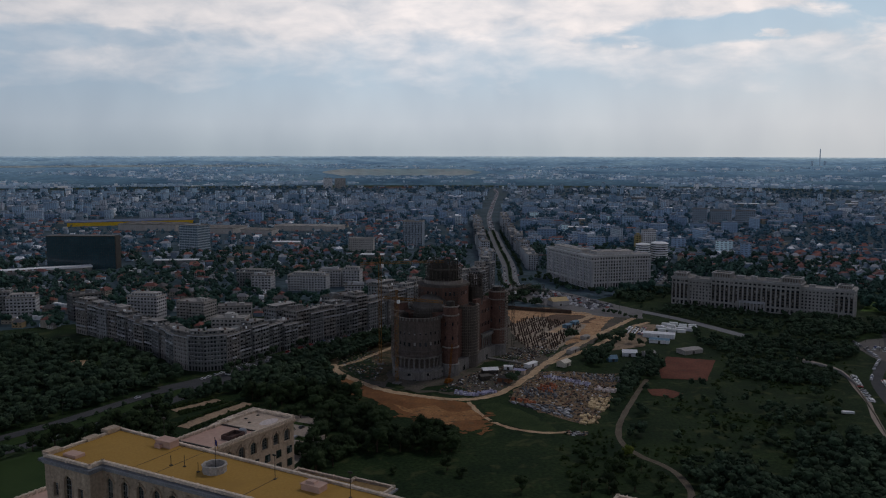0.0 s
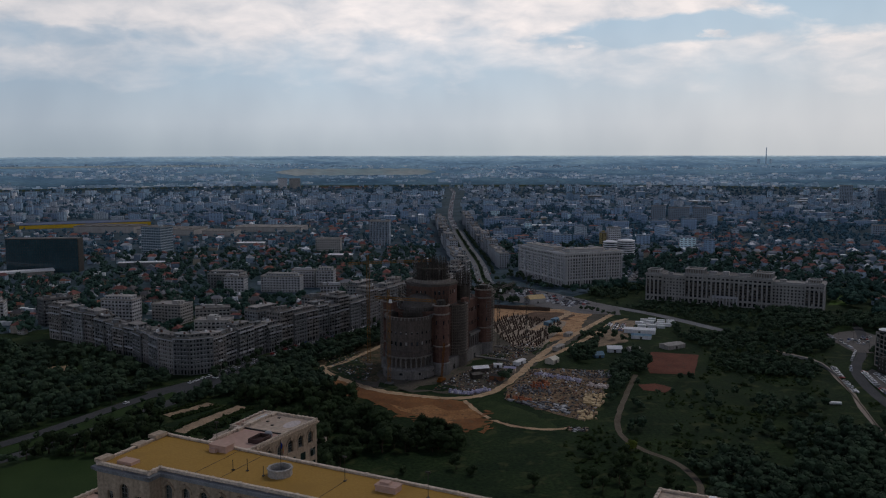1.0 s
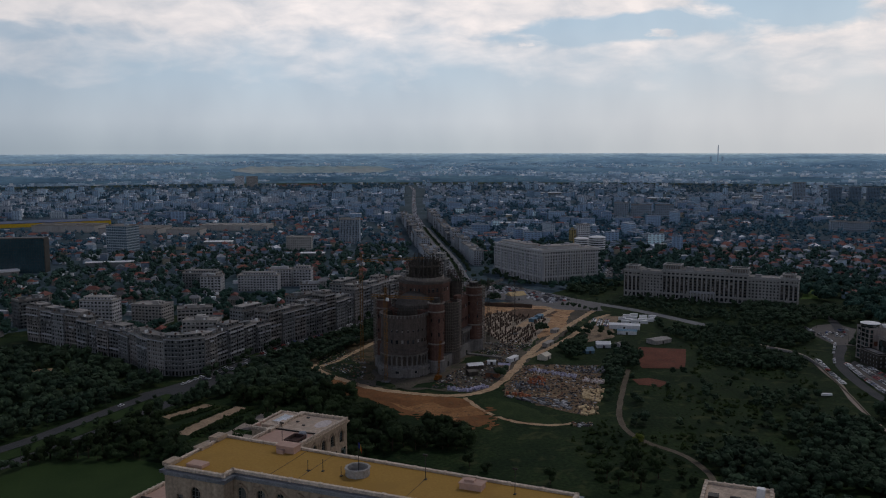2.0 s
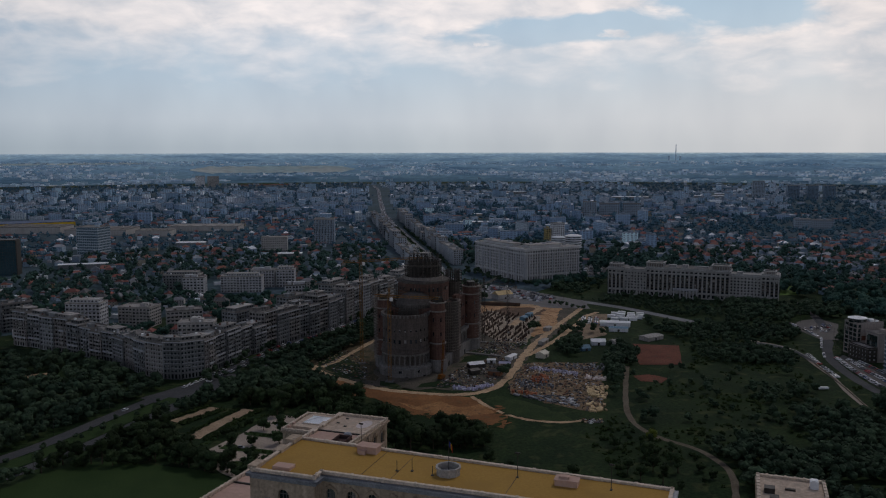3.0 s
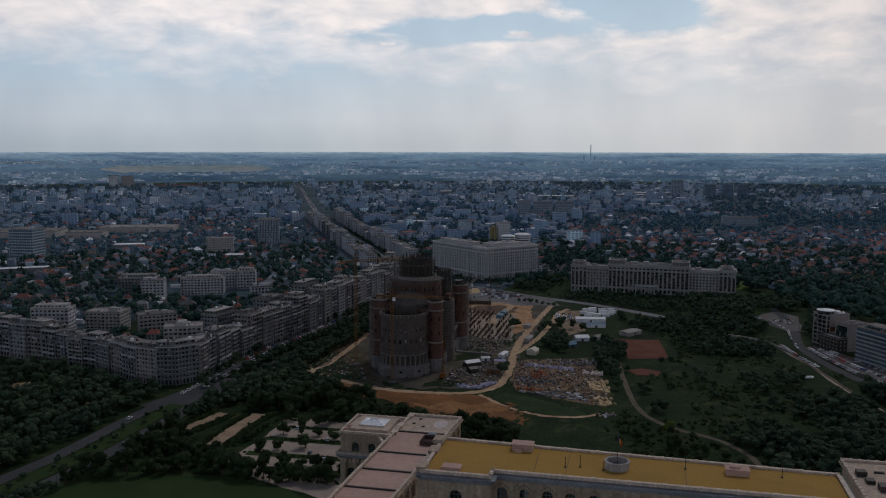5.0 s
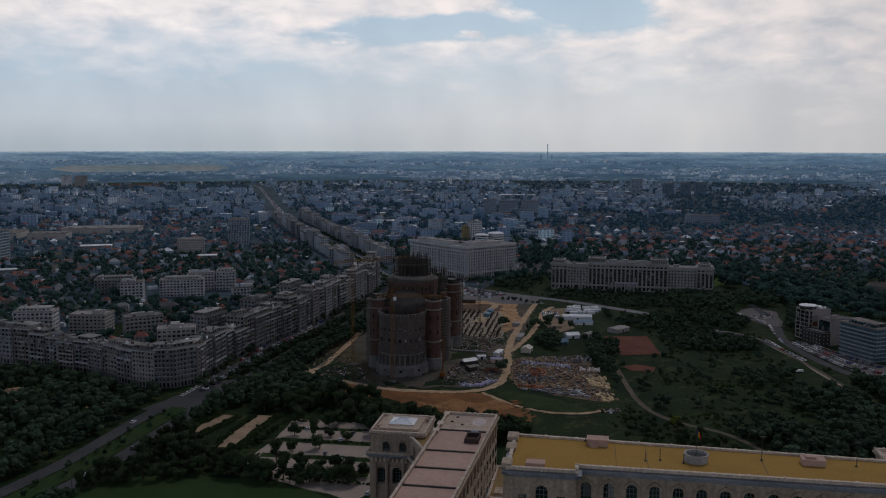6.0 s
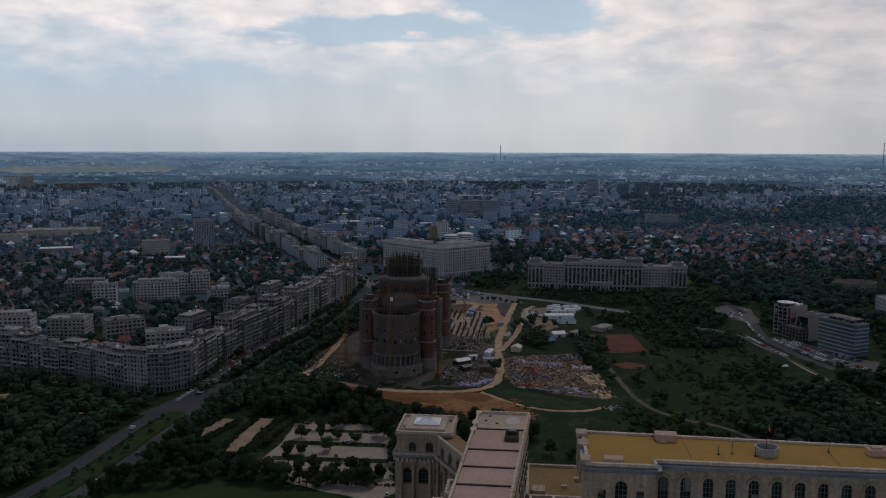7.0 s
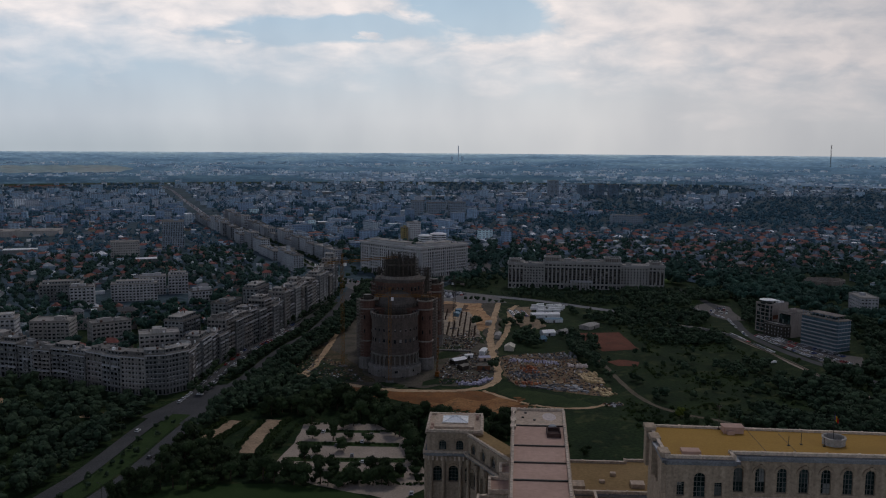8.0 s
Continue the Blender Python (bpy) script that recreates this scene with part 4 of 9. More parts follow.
    for v in (76, 54.5, 38.5, 23.5, 8, -8, -24, -40, -56):
        bm = bmesh.new()
        box(bm, left(v) + 0.5, right(v) - 0.5, v - 0.3, v + 0.3, 53.6, 54.05)
        part("roof_rib", bm, DARK_METAL, top, "low dark roof rib")
    wall_run(top, "wall", pw[2], pw[3], 0, 53.9, [(4 + 6.0 * i, 3.2, 46.2, 49.2, True) for i in range(28)], top=52.4, hood=0.55)
    for z in (41.0, 36.0, 31.0):
        for i in range(8):
            v = 92 - 6.0 * i
            bm = bmesh.new()
            box(bm, right(v) - 0.1, right(v) + 0.2, v - 1.4, v + 1.4, z, z + 2.9)
            part("pane", bm, GLASS_GREEN, top)
    wall_run(top, "wall", pw[0], pw[1], 0, 53.9, [])
    wall_run(top, "wall", (-15.4, 94.6), (-34.4, 94.6), 0, 53.9, [(4 + 5.5 * i, 3.0, 46, 49.6, True) for i in range(3)], top=52.4)
    cornice(top, pw, 53.7, 0.85, 1.2)
    parapet(top, pw, 53.7, 0.95, 0.5, every=2.0)
    for v0, v1, h in ((91.5, 95.0, 54.3), (79, 82.5, 54.5), (72, 74.5, 54.4)):
        bm = bmesh.new()
        box(bm, left(v0) - 0.8, left(v0) + 0.9, v0, v1, 52, h)
        box(bm, left(v0) - 1.0, left(v0) + 1.1, v0 - 0.3, v1 + 0.3, h, h + 0.4)
        part("buttress", bm, STONE_PALE, top)
    bm = bmesh.new()
    for a in ((-23.4, -18.5, 70.2, 70.6), (-23.4, -18.5, 63.6, 64.0), (-23.4, -23.0, 64.0, 70.2), (-18.9, -18.5, 64.0, 70.2)):
        box(bm, *a, 53.6, 55.2)
    box(bm, -23.0, -18.9, 64, 70.2, 53.62, 54.0)
    hatch = part("plant_box", bm, surface("rust_box", (0.06, 0.042, 0.038), (0.10, 0.062, 0.054), 0.5, 3.0), top, "dark rusty open plant enclosure")
    bm = bmesh.new()
    lathe(bm, -21.0, 72.2, [(0.01, 55.6), (1.2, 55.4), (1.5, 54.8), (1.5, 53.6)], 14)
    part("tank", bm, LEAD, top, "small blue-grey tank")
    bm = bmesh.new()
    bmesh.ops.create_circle(bm, cap_ends=True, segments=22, radius=1.0, matrix=Matrix.Translation((-21.2, 87, 53.80)) @ Matrix.Diagonal((2.6, 4.6, 1, 1)))
    part("puddle", bm, surface("damp_patch", (0.46, 0.385, 0.36), (0.52, 0.44, 0.41), 0.2, 1.0, 0.3), top, "large damp patch")
    for u, v in ((-31.2, 85.5), (-27, 82.6), (-30, 91)):
        bm = bmesh.new()
        box(bm, u - 0.5, u + 0.5, v - 0.4, v + 0.4, 53.7, 54.1)
        part("roof_outlet", bm, DARK_METAL, top)

    # corner tower with the glass pyramid
    tw = [(-69.4, 133), (-69.4, 110.5), (-47, 110.5), (-47, 133)]
    flat(top, "roof", [(-69, 132.6), (-69, 111), (-47.4, 111), (-47.4, 132.6)], 38.3, 38.9, GREY_ROOF)
    flat(top, "roof", [(-66.5, 130.5), (-66.5, 113.5), (-50, 113.5), (-50, 130.5)], 38.9, 40.2, GREY_ROOF, "raised pale roof slab")
    wall_run(top, "wall", tw[0], tw[1], 29.0, 38.9, [(5 + 6 * i, 2.8, 31.5, 34.0, True) for i in range(3)], top=37, hood=0.45)
    wall_run(top, "wall", tw[0], tw[1], 0, 29.0, [(4.2 + 7 * i, 3.6, 17.5, 22.6, True) for i in range(3)], top=28.0, hood=0.5, depth=1.6)
    wall_run(top, "wall", tw[1], tw[2], 29.0, 38.9, [(6.5, 3.0, 31.3, 33.9, True), (13.5, 3.0, 31.3, 33.9, True)], top=37, hood=0.45)
    wall_run(top, "wall", tw[1], tw[2], 0, 29.0, [(4.4, 3.6, 17.5, 22.6, True), (11.0, 4.0, 17.5, 22.6, True), (17.6, 3.6, 17.5, 22.6, True)], top=28.0, hood=0.5, depth=1.6)
    wall_run(top, "wall", tw[2], tw[3], 0, 38.9, [])
    wall_run(top, "wall", tw[3], tw[0], 0, 38.9, [])
    cornice(top, tw, 38.8, 0.85, 1.0)
    parapet(top, tw, 38.9, 1.0, 0.6, every=3.0)
    cornice(top, tw, 30.4, 1.6, 1.6)
    parapet(top, [(-70.6, 134), (-70.6, 109.3), (-46, 109.3)], 30.3, 0.9, 0.4, closed=False, every=2.4)
    for u in (-67.5, -62.5, -55.5, -50.5):
        bm = bmesh.new()
        lathe(bm, u, 109.9, [(0.95, 0), (0.95, 1.0), (0.75, 1.2), (0.7, 26.5), (1.0, 27.3), (1.0, 28.8)], 12)
        part("column", bm, STONE, top)
    for v in (113.5, 119, 125, 130.5):
        bm = bmesh.new()
        lathe(bm, -70.0, v, [(0.95, 0), (0.95, 1.0), (0.75, 1.2), (0.7, 26.5), (1.0, 27.3), (1.0, 28.8)], 12)
        part("column", bm, STONE, top)
    # brackets under the broad cornice
    for k in range(13):
        for q in ((-69.0 + 1.8 * k, -68.3 + 1.8 * k, 108.9, 110.48), (-71.0, -69.42, 111.0 + 1.8 * k, 111.7 + 1.8 * k)):
            bm = bmesh.new()
            box(bm, *q, 27.2, 28.8)
            part("bracket", bm, STONE_PALE, top)
    bm = bmesh.new()
    b = [(-63.6, 117.2), (-52.6, 117.2), (-52.6, 126.6), (-63.6, 126.6)]
    prism(bm, b, 40.2, 40.7)
    base = part("skylight_kerb", bm, STONE_PALE, top, "pale kerb of the skylight")
    bm = bmesh.new()
    apex = bm.verts.new((-58.1, 121.9, 42.3))
    vs = [bm.verts.new((x * 0.97 - 58.1 * 0.03, y * 0.97 + 121.9 * 0.03, 40.7)) for x, y in b]
    for i in range(4):
        bm.faces.new((vs[i], vs[(i + 1) % 4], apex))
    # Near-white base colour stands in for sky reflected in the glass.
    part("skylight", bm, surface("skylight_glass", (0.86, 0.88, 0.88), (0.92, 0.93, 0.93), 0.5, 3.0, 0.2, 0.0, spec=0.6), base, "glass pyramid skylight, painted pale for the sky it mirrors")
    bm = bmesh.new()
    for i in range(4):
        rod(bm, (b[i][0], b[i][1], 40.75), (-58.1, 121.9, 42.4), 0.12, 4)
        for k in (0.33, 0.66):
            p = Vector(b[i]).lerp(Vector(b[(i + 1) % 4]), k)
            rod(bm, (p.x, p.y, 40.75), (-58.1, 121.9, 42.38), 0.06, 4)
    part("glazing_bar", bm, WHITE_METAL, base)
    for u, v in ((-67.6, 113), (-67.5, 117), (-48.8, 128)):
        bm = bmesh.new()
        box(bm, u - 0.6, u + 0.6, v - 0.6, v + 0.6, 38.9, 40.4)
        part("vent", bm, PINK_ROOF, top)

    # slanting gallery from the tower to the wing
    g0, g1, g2, g3 = (-52.5, 110.4), (-34.9, 80), (-34.5, 97), (-47.0, 118)
    wall_run(top, "wall", g0, g1, 28.5, 37.9, [(4.5 + 8.0 * i, 3.4, 30.6, 33.0, True) for i in range(4)], top=36.2, hood=0.45)
    wall_run(top, "wall", g0, g1, 0, 28.5, [(4.5 + 8.0 * i, 3.8, 16.5, 21.6, True) for i in range(4)], top=27.0, hood=0.5, depth=1.6)
    flat(top, "roof", [g0, g1, g2, g3], 37.0, 37.6, TAN_ROOF, "tan roofing of the gallery")
    parapet(top, [g0, g1], 37.7, 1.0, 0.6, closed=False, every=2.6)
    cornice(top, [g0, g1], 37.8, 0.85, 1.0, closed=False)
    cornice(top, [g0, g1], 29.8, 1.5, 1.5, closed=False)
    parapet(top, [(-53.9, 109.4), (-36.4, 79)], 29.8, 0.9, 0.4, closed=False, every=2.2)
    for i in range(5):
        p = Vector(g0).lerp(Vector(g1), 0.06 + 0.2 * i) + Vector((-0.75, -0.4))
        bm = bmesh.new()
        lathe(bm, p.x, p.y, [(0.9, 0), (0.72, 1.2), (0.68, 25.5), (1.0, 26.5), (1.0, 28.2)], 12)
        part("column", bm, STONE, top)

    # stepped terraces beside the wing
    for (u0, u1, v0, v1, z), mat in (((-39.5, -35.0, 70, 80, 36.5), PINK_ROOF), ((-43.5, -35.4, 58, 70, 35.0), PINK_ROOF), ((-47.5, -36.0, 43, 58, 33.0), PINK_ROOF), ((-52, -36.8, 25, 43, 31.0), PINK_ROOF), ((-57, -37.6, -40, 25, 29.0), PINK_ROOF)):
        o = [(u0, v1), (u0, v0), (u1, v0), (u1, v1)]
        flat(top, "terrace", o, 0, z, STONE)
        flat(top, "roof", [(u0 + 0.5, v1 - 0.5), (u0 + 0.5, v0 + 0.5), (u1, v0 + 0.5), (u1, v1 - 0.5)], z, z + 0.2, mat)
        parapet(top, [(u1, v1), (u0, v1), (u0, v0), (u1, v0)], z, 1.3, 0.7, closed=False, every=2.8)

    # lower pavilion with the tan roof behind the tall block
    tb = [(-15.3, 97), (-15.3, 67), (27, 67), (27, 99.5), (9.7, 99.5), (9.7, 97)]
    flat(top, "pavilion", [(-15.3, 96.5), (-15.3, 67), (26.5, 67), (26.5, 99), (9.9, 99), (9.9, 96.5)], 0, 32.0, STONE)
    flat(top, "roof", [(-15, 96.3), (-15, 67.4), (26.3, 67.4), (26.3, 98.8), (10.2, 98.8), (10.2, 96.3)], 32.0, 32.5, TAN_ROOF, "tan roofing")
    parapet(top, tb, 32.2, 1.2, 0.6, every=7.0)
    cornice(top, tb, 32.3, 1.2, 1.3)
    for u0, u1, v0, v1, h in ((-13.5, -9.0, 68.5, 74, 1.8), (2, 4, 83, 85, 1.2), (8, 13, 72, 76, 1.5), (-3, -1, 76, 77.5, 1.0), (18, 20, 84, 86, 1.4)):
        bm = bmesh.new()
        box(bm, u0, u1, v0, v1, 32.4, 32.5 + h)
        part("vent", bm, GREY_ROOF, top)
    bm = bmesh.new()
    for q in ((-14.5, -5.5, 58.0, 59.0), (-14.5, -5.5, 66.0, 66.9), (-14.5, -13.5, 59.0, 66.0), (-6.5, -5.5, 59.0, 66.0)):
        box(bm, *q, 23, 33.6)
    part("light_well", bm, STONE_PALE, top, "pale stone rim of a dark light well")
    flat(top, "connecting_block", [(-15.3, 67), (-15.3, -10), (0, -10), (0, 30), (26.5, 30), (26.5, 67)], 0, 24, STONE)
    # twin wing at the other end
    rw = [(116.4, 83.8), (116.4, -70), (135.4, -70), (135.4, 83.8)]
    flat(top, "wing", [(116.6, 83.6), (116.6, -69.8), (135.2, -69.8), (135.2, 83.6)], 0, 52.2, STONE)
    flat(top, "roof", [(116.9, 83.3), (116.9, -69.5), (134.9, -69.5), (134.9, 83.3)], 52.2, 52.8, GREY_ROOF)
    parapet(top, rw, 52.5, 1.1, 0.7, every=2.6)
    cornice(top, rw, 52.6, 0.85, 1.2)
    bm = bmesh.new()
    box(bm, 131.2, 133.6, 77.5, 80.0, 52.8, 55.2)
    box(bm, 131.4, 133.4, 77.7, 79.8, 55.2, 55.5)
    part("air_unit", bm, WHITE_METAL, top, "white rooftop air unit")
    for u0, u1, v0, v1, h in ((118, 121, 70, 73, 1.6), (119.5, 122, 64, 67, 1.2), (124, 127, 74, 75, 0.6), (122, 126, 58, 62, 1.8)):
        bm = bmesh.new()
        box(bm, u0, u1, v0, v1, 52.8, 52.8 + h)
        part("vent", bm, DARK_METAL, top)
    return top


make_palace()
# flag on the roof of the tall block
flag = thing("flagpole", "flagpole with a blue, yellow and red flag on the palace roof", "flag", PALACE @ pose(45.2, -10.4, 80.4))
bm = bmesh.new()
rod(bm, (0, 0, -0.5), (0, 0, 7.6), 0.08, 6)
part("pole", bm, DARK_METAL, flag)
for k, c in enumerate(((0.03, 0.06, 0.30), (0.66, 0.45, 0.04), (0.48, 0.04, 0.04))):
    bm = bmesh.new()
    v = [[bm.verts.new((0.1 + 0.3 * (k + i), 0.2 * math.sin(1.4 * (k + i)) * s, 5.6 + 1.4 * s2 - 0.45 * (k + i))) for i in (0, 1)] for s, s2 in ((1, 0), (1.3, 1))]
    bm.faces.new((v[0][0], v[0][1], v[1][1], v[1][0]))
    bmesh.ops.solidify(bm, geom=bm.faces[:], thickness=0.04)
    part("stripe", bm, surface("flag_cloth", c, tuple(0.9 * x for x in c), 0.5, 3.0), flag)


# ---- cathedral under construction ----
CATHEDRAL = pose(-15.4, 591.0, -2.4, 0, 0, -29.3)   # origin: the axis of the apse; +y runs along the nave


def ring_of(bm, cx, cy, r, z0, z1, n, w, a0=0.0, a1=360.0, deep=0.6):
    """Upright bars set round an axis."""
    for i in range(n):
        a = radians(a0 + (a1 - a0) * (i + 0.5) / n)
        c, s = math.cos(a), math.sin(a)
        q = [(cx + c * (r + o) - s * u, cy + s * (r + o) + c * u) for o, u in ((-deep, -w / 2), (0, -w / 2), (0, w / 2), (-deep, w / 2))]
        prism(bm, q, z0, z1)


def make_turret(top, x, y, r, h, wall, crown, seed, niches=True):
    """A round corner turret: plinth, shaft, bands, bristling bars on top."""
    rnd = random.Random(seed)
    bm = bmesh.new()
    lathe(bm, x, y, [(r + 1.2, 0), (r + 1.2, 10.5), (r + 0.4, 11.2)], 24)
    part("plinth", bm, SITE_CONCRETE, top)
    bm = bmesh.new()
    lathe(bm, x, y, [(r, 11.0), (r, h - 7.5), (r + 0.5, h - 7.2), (r + 0.5, h - 6.2), (r, h - 6.0), (r, h), (r - 0.8, h), (r - 0.8, h - 2.5), (0.01, h - 2.5)], 24)
    t = part("turret", bm, wall, top)
    for z in (h - 6.9, h - 0.8, 22.0):
        bm = bmesh.new()
        lathe(bm, x, y, [(r + 0.1, z), (r + 0.9, z + 0.2), (r + 0.9, z + 0.9), (r + 0.1, z + 1.1)], 24)
        part("band", bm, CONCRETE, t)
    if niches:
        for k in range(6):
            a = radians(60 * k + 15)
            for z in (28, 38):
                bm = bmesh.new()
                c, s = math.cos(a), math.sin(a)
                q = [(x + c * (r + o) - s * u, y + s * (r + o) + c * u) for o, u in ((-0.3, -0.5), (0.06, -0.5), (0.06, 0.5), (-0.3, 0.5))]
                prism(bm, q, z, z + 2.6)
                part("window", bm, GLASS_DARK, t)
    bm = bmesh.new()
    for i in range(crown):
        a, d = rnd.uniform(0, 6.283), r * 0.85
        p = (x + d * math.cos(a), y + d * math.sin(a))
        rod(bm, (*p, h - 2.6), (p[0] + rnd.uniform(-0.2, 0.2), p[1] + rnd.uniform(-0.2, 0.2), h + rnd.uniform(2, 5.5)), 0.17, 4)
    lathe(bm, x, y, [(r * 0.55, h - 2.5), (r * 0.55, h + 3.2), (0.01, h + 3.2)], 12)
    tagged(part("rebar", bm, DARK_METAL, t), "dark bristling reinforcement bars", kind="stuff")
    return t


def make_scaffold(top, x, y, r, z0, z1, a0, a1, n, mat, label):
    bm = bmesh.new()
    for i in range(n + 1):
        a = radians(a0 + (a1 - a0) * i / n)
        for d in (0, 1.3):
            rod(bm, (x + (r + d) * math.cos(a), y + (r + d) * math.sin(a), z0), (x + (r + d) * math.cos(a), y + (r + d) * math.sin(a), z1), 0.09, 3)
    z = z0 + 1.0
    while z < z1:
        lathe(bm, x, y, [(r, z), (r + 1.3, z + 0.02), (r + 1.3, z + 0.25)], n, a0, a1)
        z += 2.1
    return tagged(part("scaffold", bm, mat, top), label, kind="stuff")


def make_cathedral():
    top = thing("cathedral", "huge unfinished cathedral of raw brick and concrete under scaffolding", "cathedral", CATHEDRAL)
    R = 15.9
    # apse
    bm = bmesh.new()
    lathe(bm, 0, 0, [(R + 2.6, 0), (R + 2.6, 8.2), (R + 2.0, 8.8), (R + 1.2, 9.1), (R + 1.2, 9.9), (R - 1.5, 9.9)], 48)
    plinth = part("plinth", bm, SITE_CONCRETE, top, "pale concrete plinth with small openings")
    for k in range(26):
        a = radians(-180 + 360 * k / 26 + 3)
        c, s = math.cos(a), math.sin(a)
        for z, w, h in ((1.2, 1.5, 1.8), (5.6, 1.1, 1.5)):
            if (k + int(z)) % 3 == 0:
                bm = bmesh.new()
                prism(bm, [(c * (R + o) - s * u, s * (R + o) + c * u) for o, u in ((2.0, -w), (2.66, -w), (2.66, w), (2.0, w))], z, z + h)
                part("window", bm, GLASS_DARK, plinth)
    bm = bmesh.new()
    lathe(bm, 0, 0, [(R - 1.4, 9.5), (R - 1.4, 20.5)], 48)
    part("gallery_wall", bm, CONCRETE_DARK, top, "dark wall behind the arcade")
    n = 28
    for i in range(n):
        a = radians(360 * (i + 0.5) / n)
        bm = bmesh.new()
        lathe(bm, (R + 0.3) * math.cos(a), (R + 0.3) * math.sin(a), [(0.75, 9.9), (0.75, 10.6), (0.55, 10.9), (0.52, 14.2), (0.8, 14.9), (0.8, 15.3)], 8)
        part("column", bm, SITE_CONCRETE, top)
    bm = bmesh.new()
    m = 6
    for i in range(n):
        a0, a1 = radians(360 * (i + 0.5) / n), radians(360 * (i + 1.5) / n)
        lo_prev = None
        for k in range(m + 1):
            a = a0 + (a1 - a0) * k / m
            z = 15.3 + 1.8 * math.sin(math.pi * k / m) ** 0.7
            cur = [bm.verts.new((rr * math.cos(a), rr * math.sin(a), zz)) for rr, zz in ((R + 0.7, z), (R + 0.7, 17.9), (R - 1.4, z))]
            if lo_prev:
                bm.faces.new((lo_prev[0], cur[0], cur[1], lo_prev[1]))
                bm.faces.new((lo_prev[2], cur[2], cur[0], lo_prev[0]))
            lo_prev = cur
    part("arcade", bm, SITE_CONCRETE, top, "pale concrete arcade of round arches")
    bm = bmesh.new()
    lathe(bm, 0, 0, [(R + 0.7, 17.9), (R + 1.3, 18.2), (R + 1.3, 19.1), (R + 0.4, 19.4), (R + 0.4, 20.8), (R + 0.9, 21.1), (R + 0.9, 21.9), (R, 22.3), (R, 42.8), (R + 0.7, 43.2), (R + 0.8, 45.0), (R - 1.0, 45.0), (R - 1.0, 37.0), (0.01, 36.5)], 64)
    drum = part("apse_wall", bm, surface("apse_brick", (0.088, 0.077, 0.070), (0.122, 0.102, 0.092), 0.1, 1.0, 0.9, 0.4, streak=0.3, stain=(0.11, 0.09, 0.08)), top, "dark raw brick apse drum")
    for z, w, h in ((25.5, 0.75, 2.6), (33.5, 0.5, 1.6)):
        for k in range(26):
            a = radians(360 * k / 26)
            c, s = math.cos(a), math.sin(a)
            bm = bmesh.new()
            prism(bm, [(c * (R + o) - s * u, s * (R + o) + c * u) for o, u in ((-0.5, -w), (0.05, -w), (0.05, w), (-0.5, w))], z, z + h)
            part("window", bm, GLASS_DARK, drum)
    bm = bmesh.new()
    lathe(bm, 0, 18.0, [(14.6, 40.0), (14.4, 44.0), (13.4, 48.5), (11.0, 52.4), (7.2, 55.2), (3, 56.6), (0.01, 56.9)], 40)
    part("half_dome", bm, CONCRETE_DARK, top, "dark concrete half dome")
    for i in range(40):
        a = radians(9 * i)
        bm = bmesh.new()
        ring_of(bm, 0, 0, R + 1.15, 43.1, 45.04, 1, 0.9, 9 * i, 9 * i, 0.9)
        part('corbel', bm, SITE_CONCRETE, drum)
    bm = bmesh.new()
    lathe(bm, 0, 0, [(R - 1.6, 37.2), (R - 1.9, 44.2), (R - 2.6, 44.2), (R - 3.4, 37.6)], 40)
    part('formwork', bm, DARK_METAL, drum, 'black formwork inside the apse rim')
    make_scaffold(top, 0, 18, 14.8, 37.5, 49, 190, 350, 26, DARK_METAL, 'dark scaffold round the half dome')
    # nave
    bm = bmesh.new()
    box(bm, -19, 19, 6, 88, 11, 46)
    part("nave_wall", bm, BRICK, top, "raw red brick nave walls")
    bm = bmesh.new()
    box(bm, -24, 24, 8, 94, 0, 11)
    plinth2 = part("plinth", bm, SITE_CONCRETE, top)
    for k in range(12):
        for s in (-1, 1):
            if k % 3 == 1:
                bm = bmesh.new()
                box(bm, s * 24 - 0.1, s * 24 + 0.1, 16 + 6.2 * k, 18.4 + 6.2 * k, 3, 6.4)
                part("window", bm, GLASS_DARK, plinth2)
    # side arcade of the nave near the end
    for s in (-1, 1):
        for k in range(5):
            bm = bmesh.new()
            lathe(bm, s * 21.5, 58 + 3.6 * k, [(0.8, 11), (0.6, 12), (0.6, 18.5), (0.9, 19.2), (0.9, 19.8)], 8)
            part("column", bm, SITE_CONCRETE, top)
        bm = bmesh.new()
        box(bm, min(s * 18.9, s * 22.6), max(s * 18.9, s * 22.6), 56, 75, 19.8, 22)
        part("gallery_roof", bm, SITE_CONCRETE, top)
        for k in range(9):
            for z in (27, 37):
                bm = bmesh.new()
                box(bm, min(s * 18.8, s * 19.08), max(s * 18.8, s * 19.08), 52 + 2.6 * k, 53.1 + 2.6 * k, z, z + 2.8)
                part("window", bm, GLASS_DARK, top)
        make_turret(top, s * 20.4, 9.5, 5.2, 51.5, BRICK, 10, 3 + s)
        make_turret(top, s * 21.5, 83.0, 6.4, 52.0, BRICK, 16, 8 + s)
        # side conch wrapped in scaffolding
        bm = bmesh.new()
        lathe(bm, s * 17.5, 38, [(9.5, 0), (9.5, 11), (8.4, 11.5), (8.4, 47.5), (7.6, 47.5), (7.6, 44), (0.01, 44)], 32)
        part("conch", bm, CONCRETE_DARK, top, "dark round side chapel")
        make_scaffold(top, s * 17.5, 38, 8.9, 11, 48, -100 if s > 0 else 80, 100 if s > 0 else 280, 22, CONCRETE, "grey scaffold wrapping")
        bm = bmesh.new()
        box(bm, min(s * 19, s * 22), max(s * 19, s * 22), 46, 54, 11, 50)
        part("buttress", bm, BRICK, top)
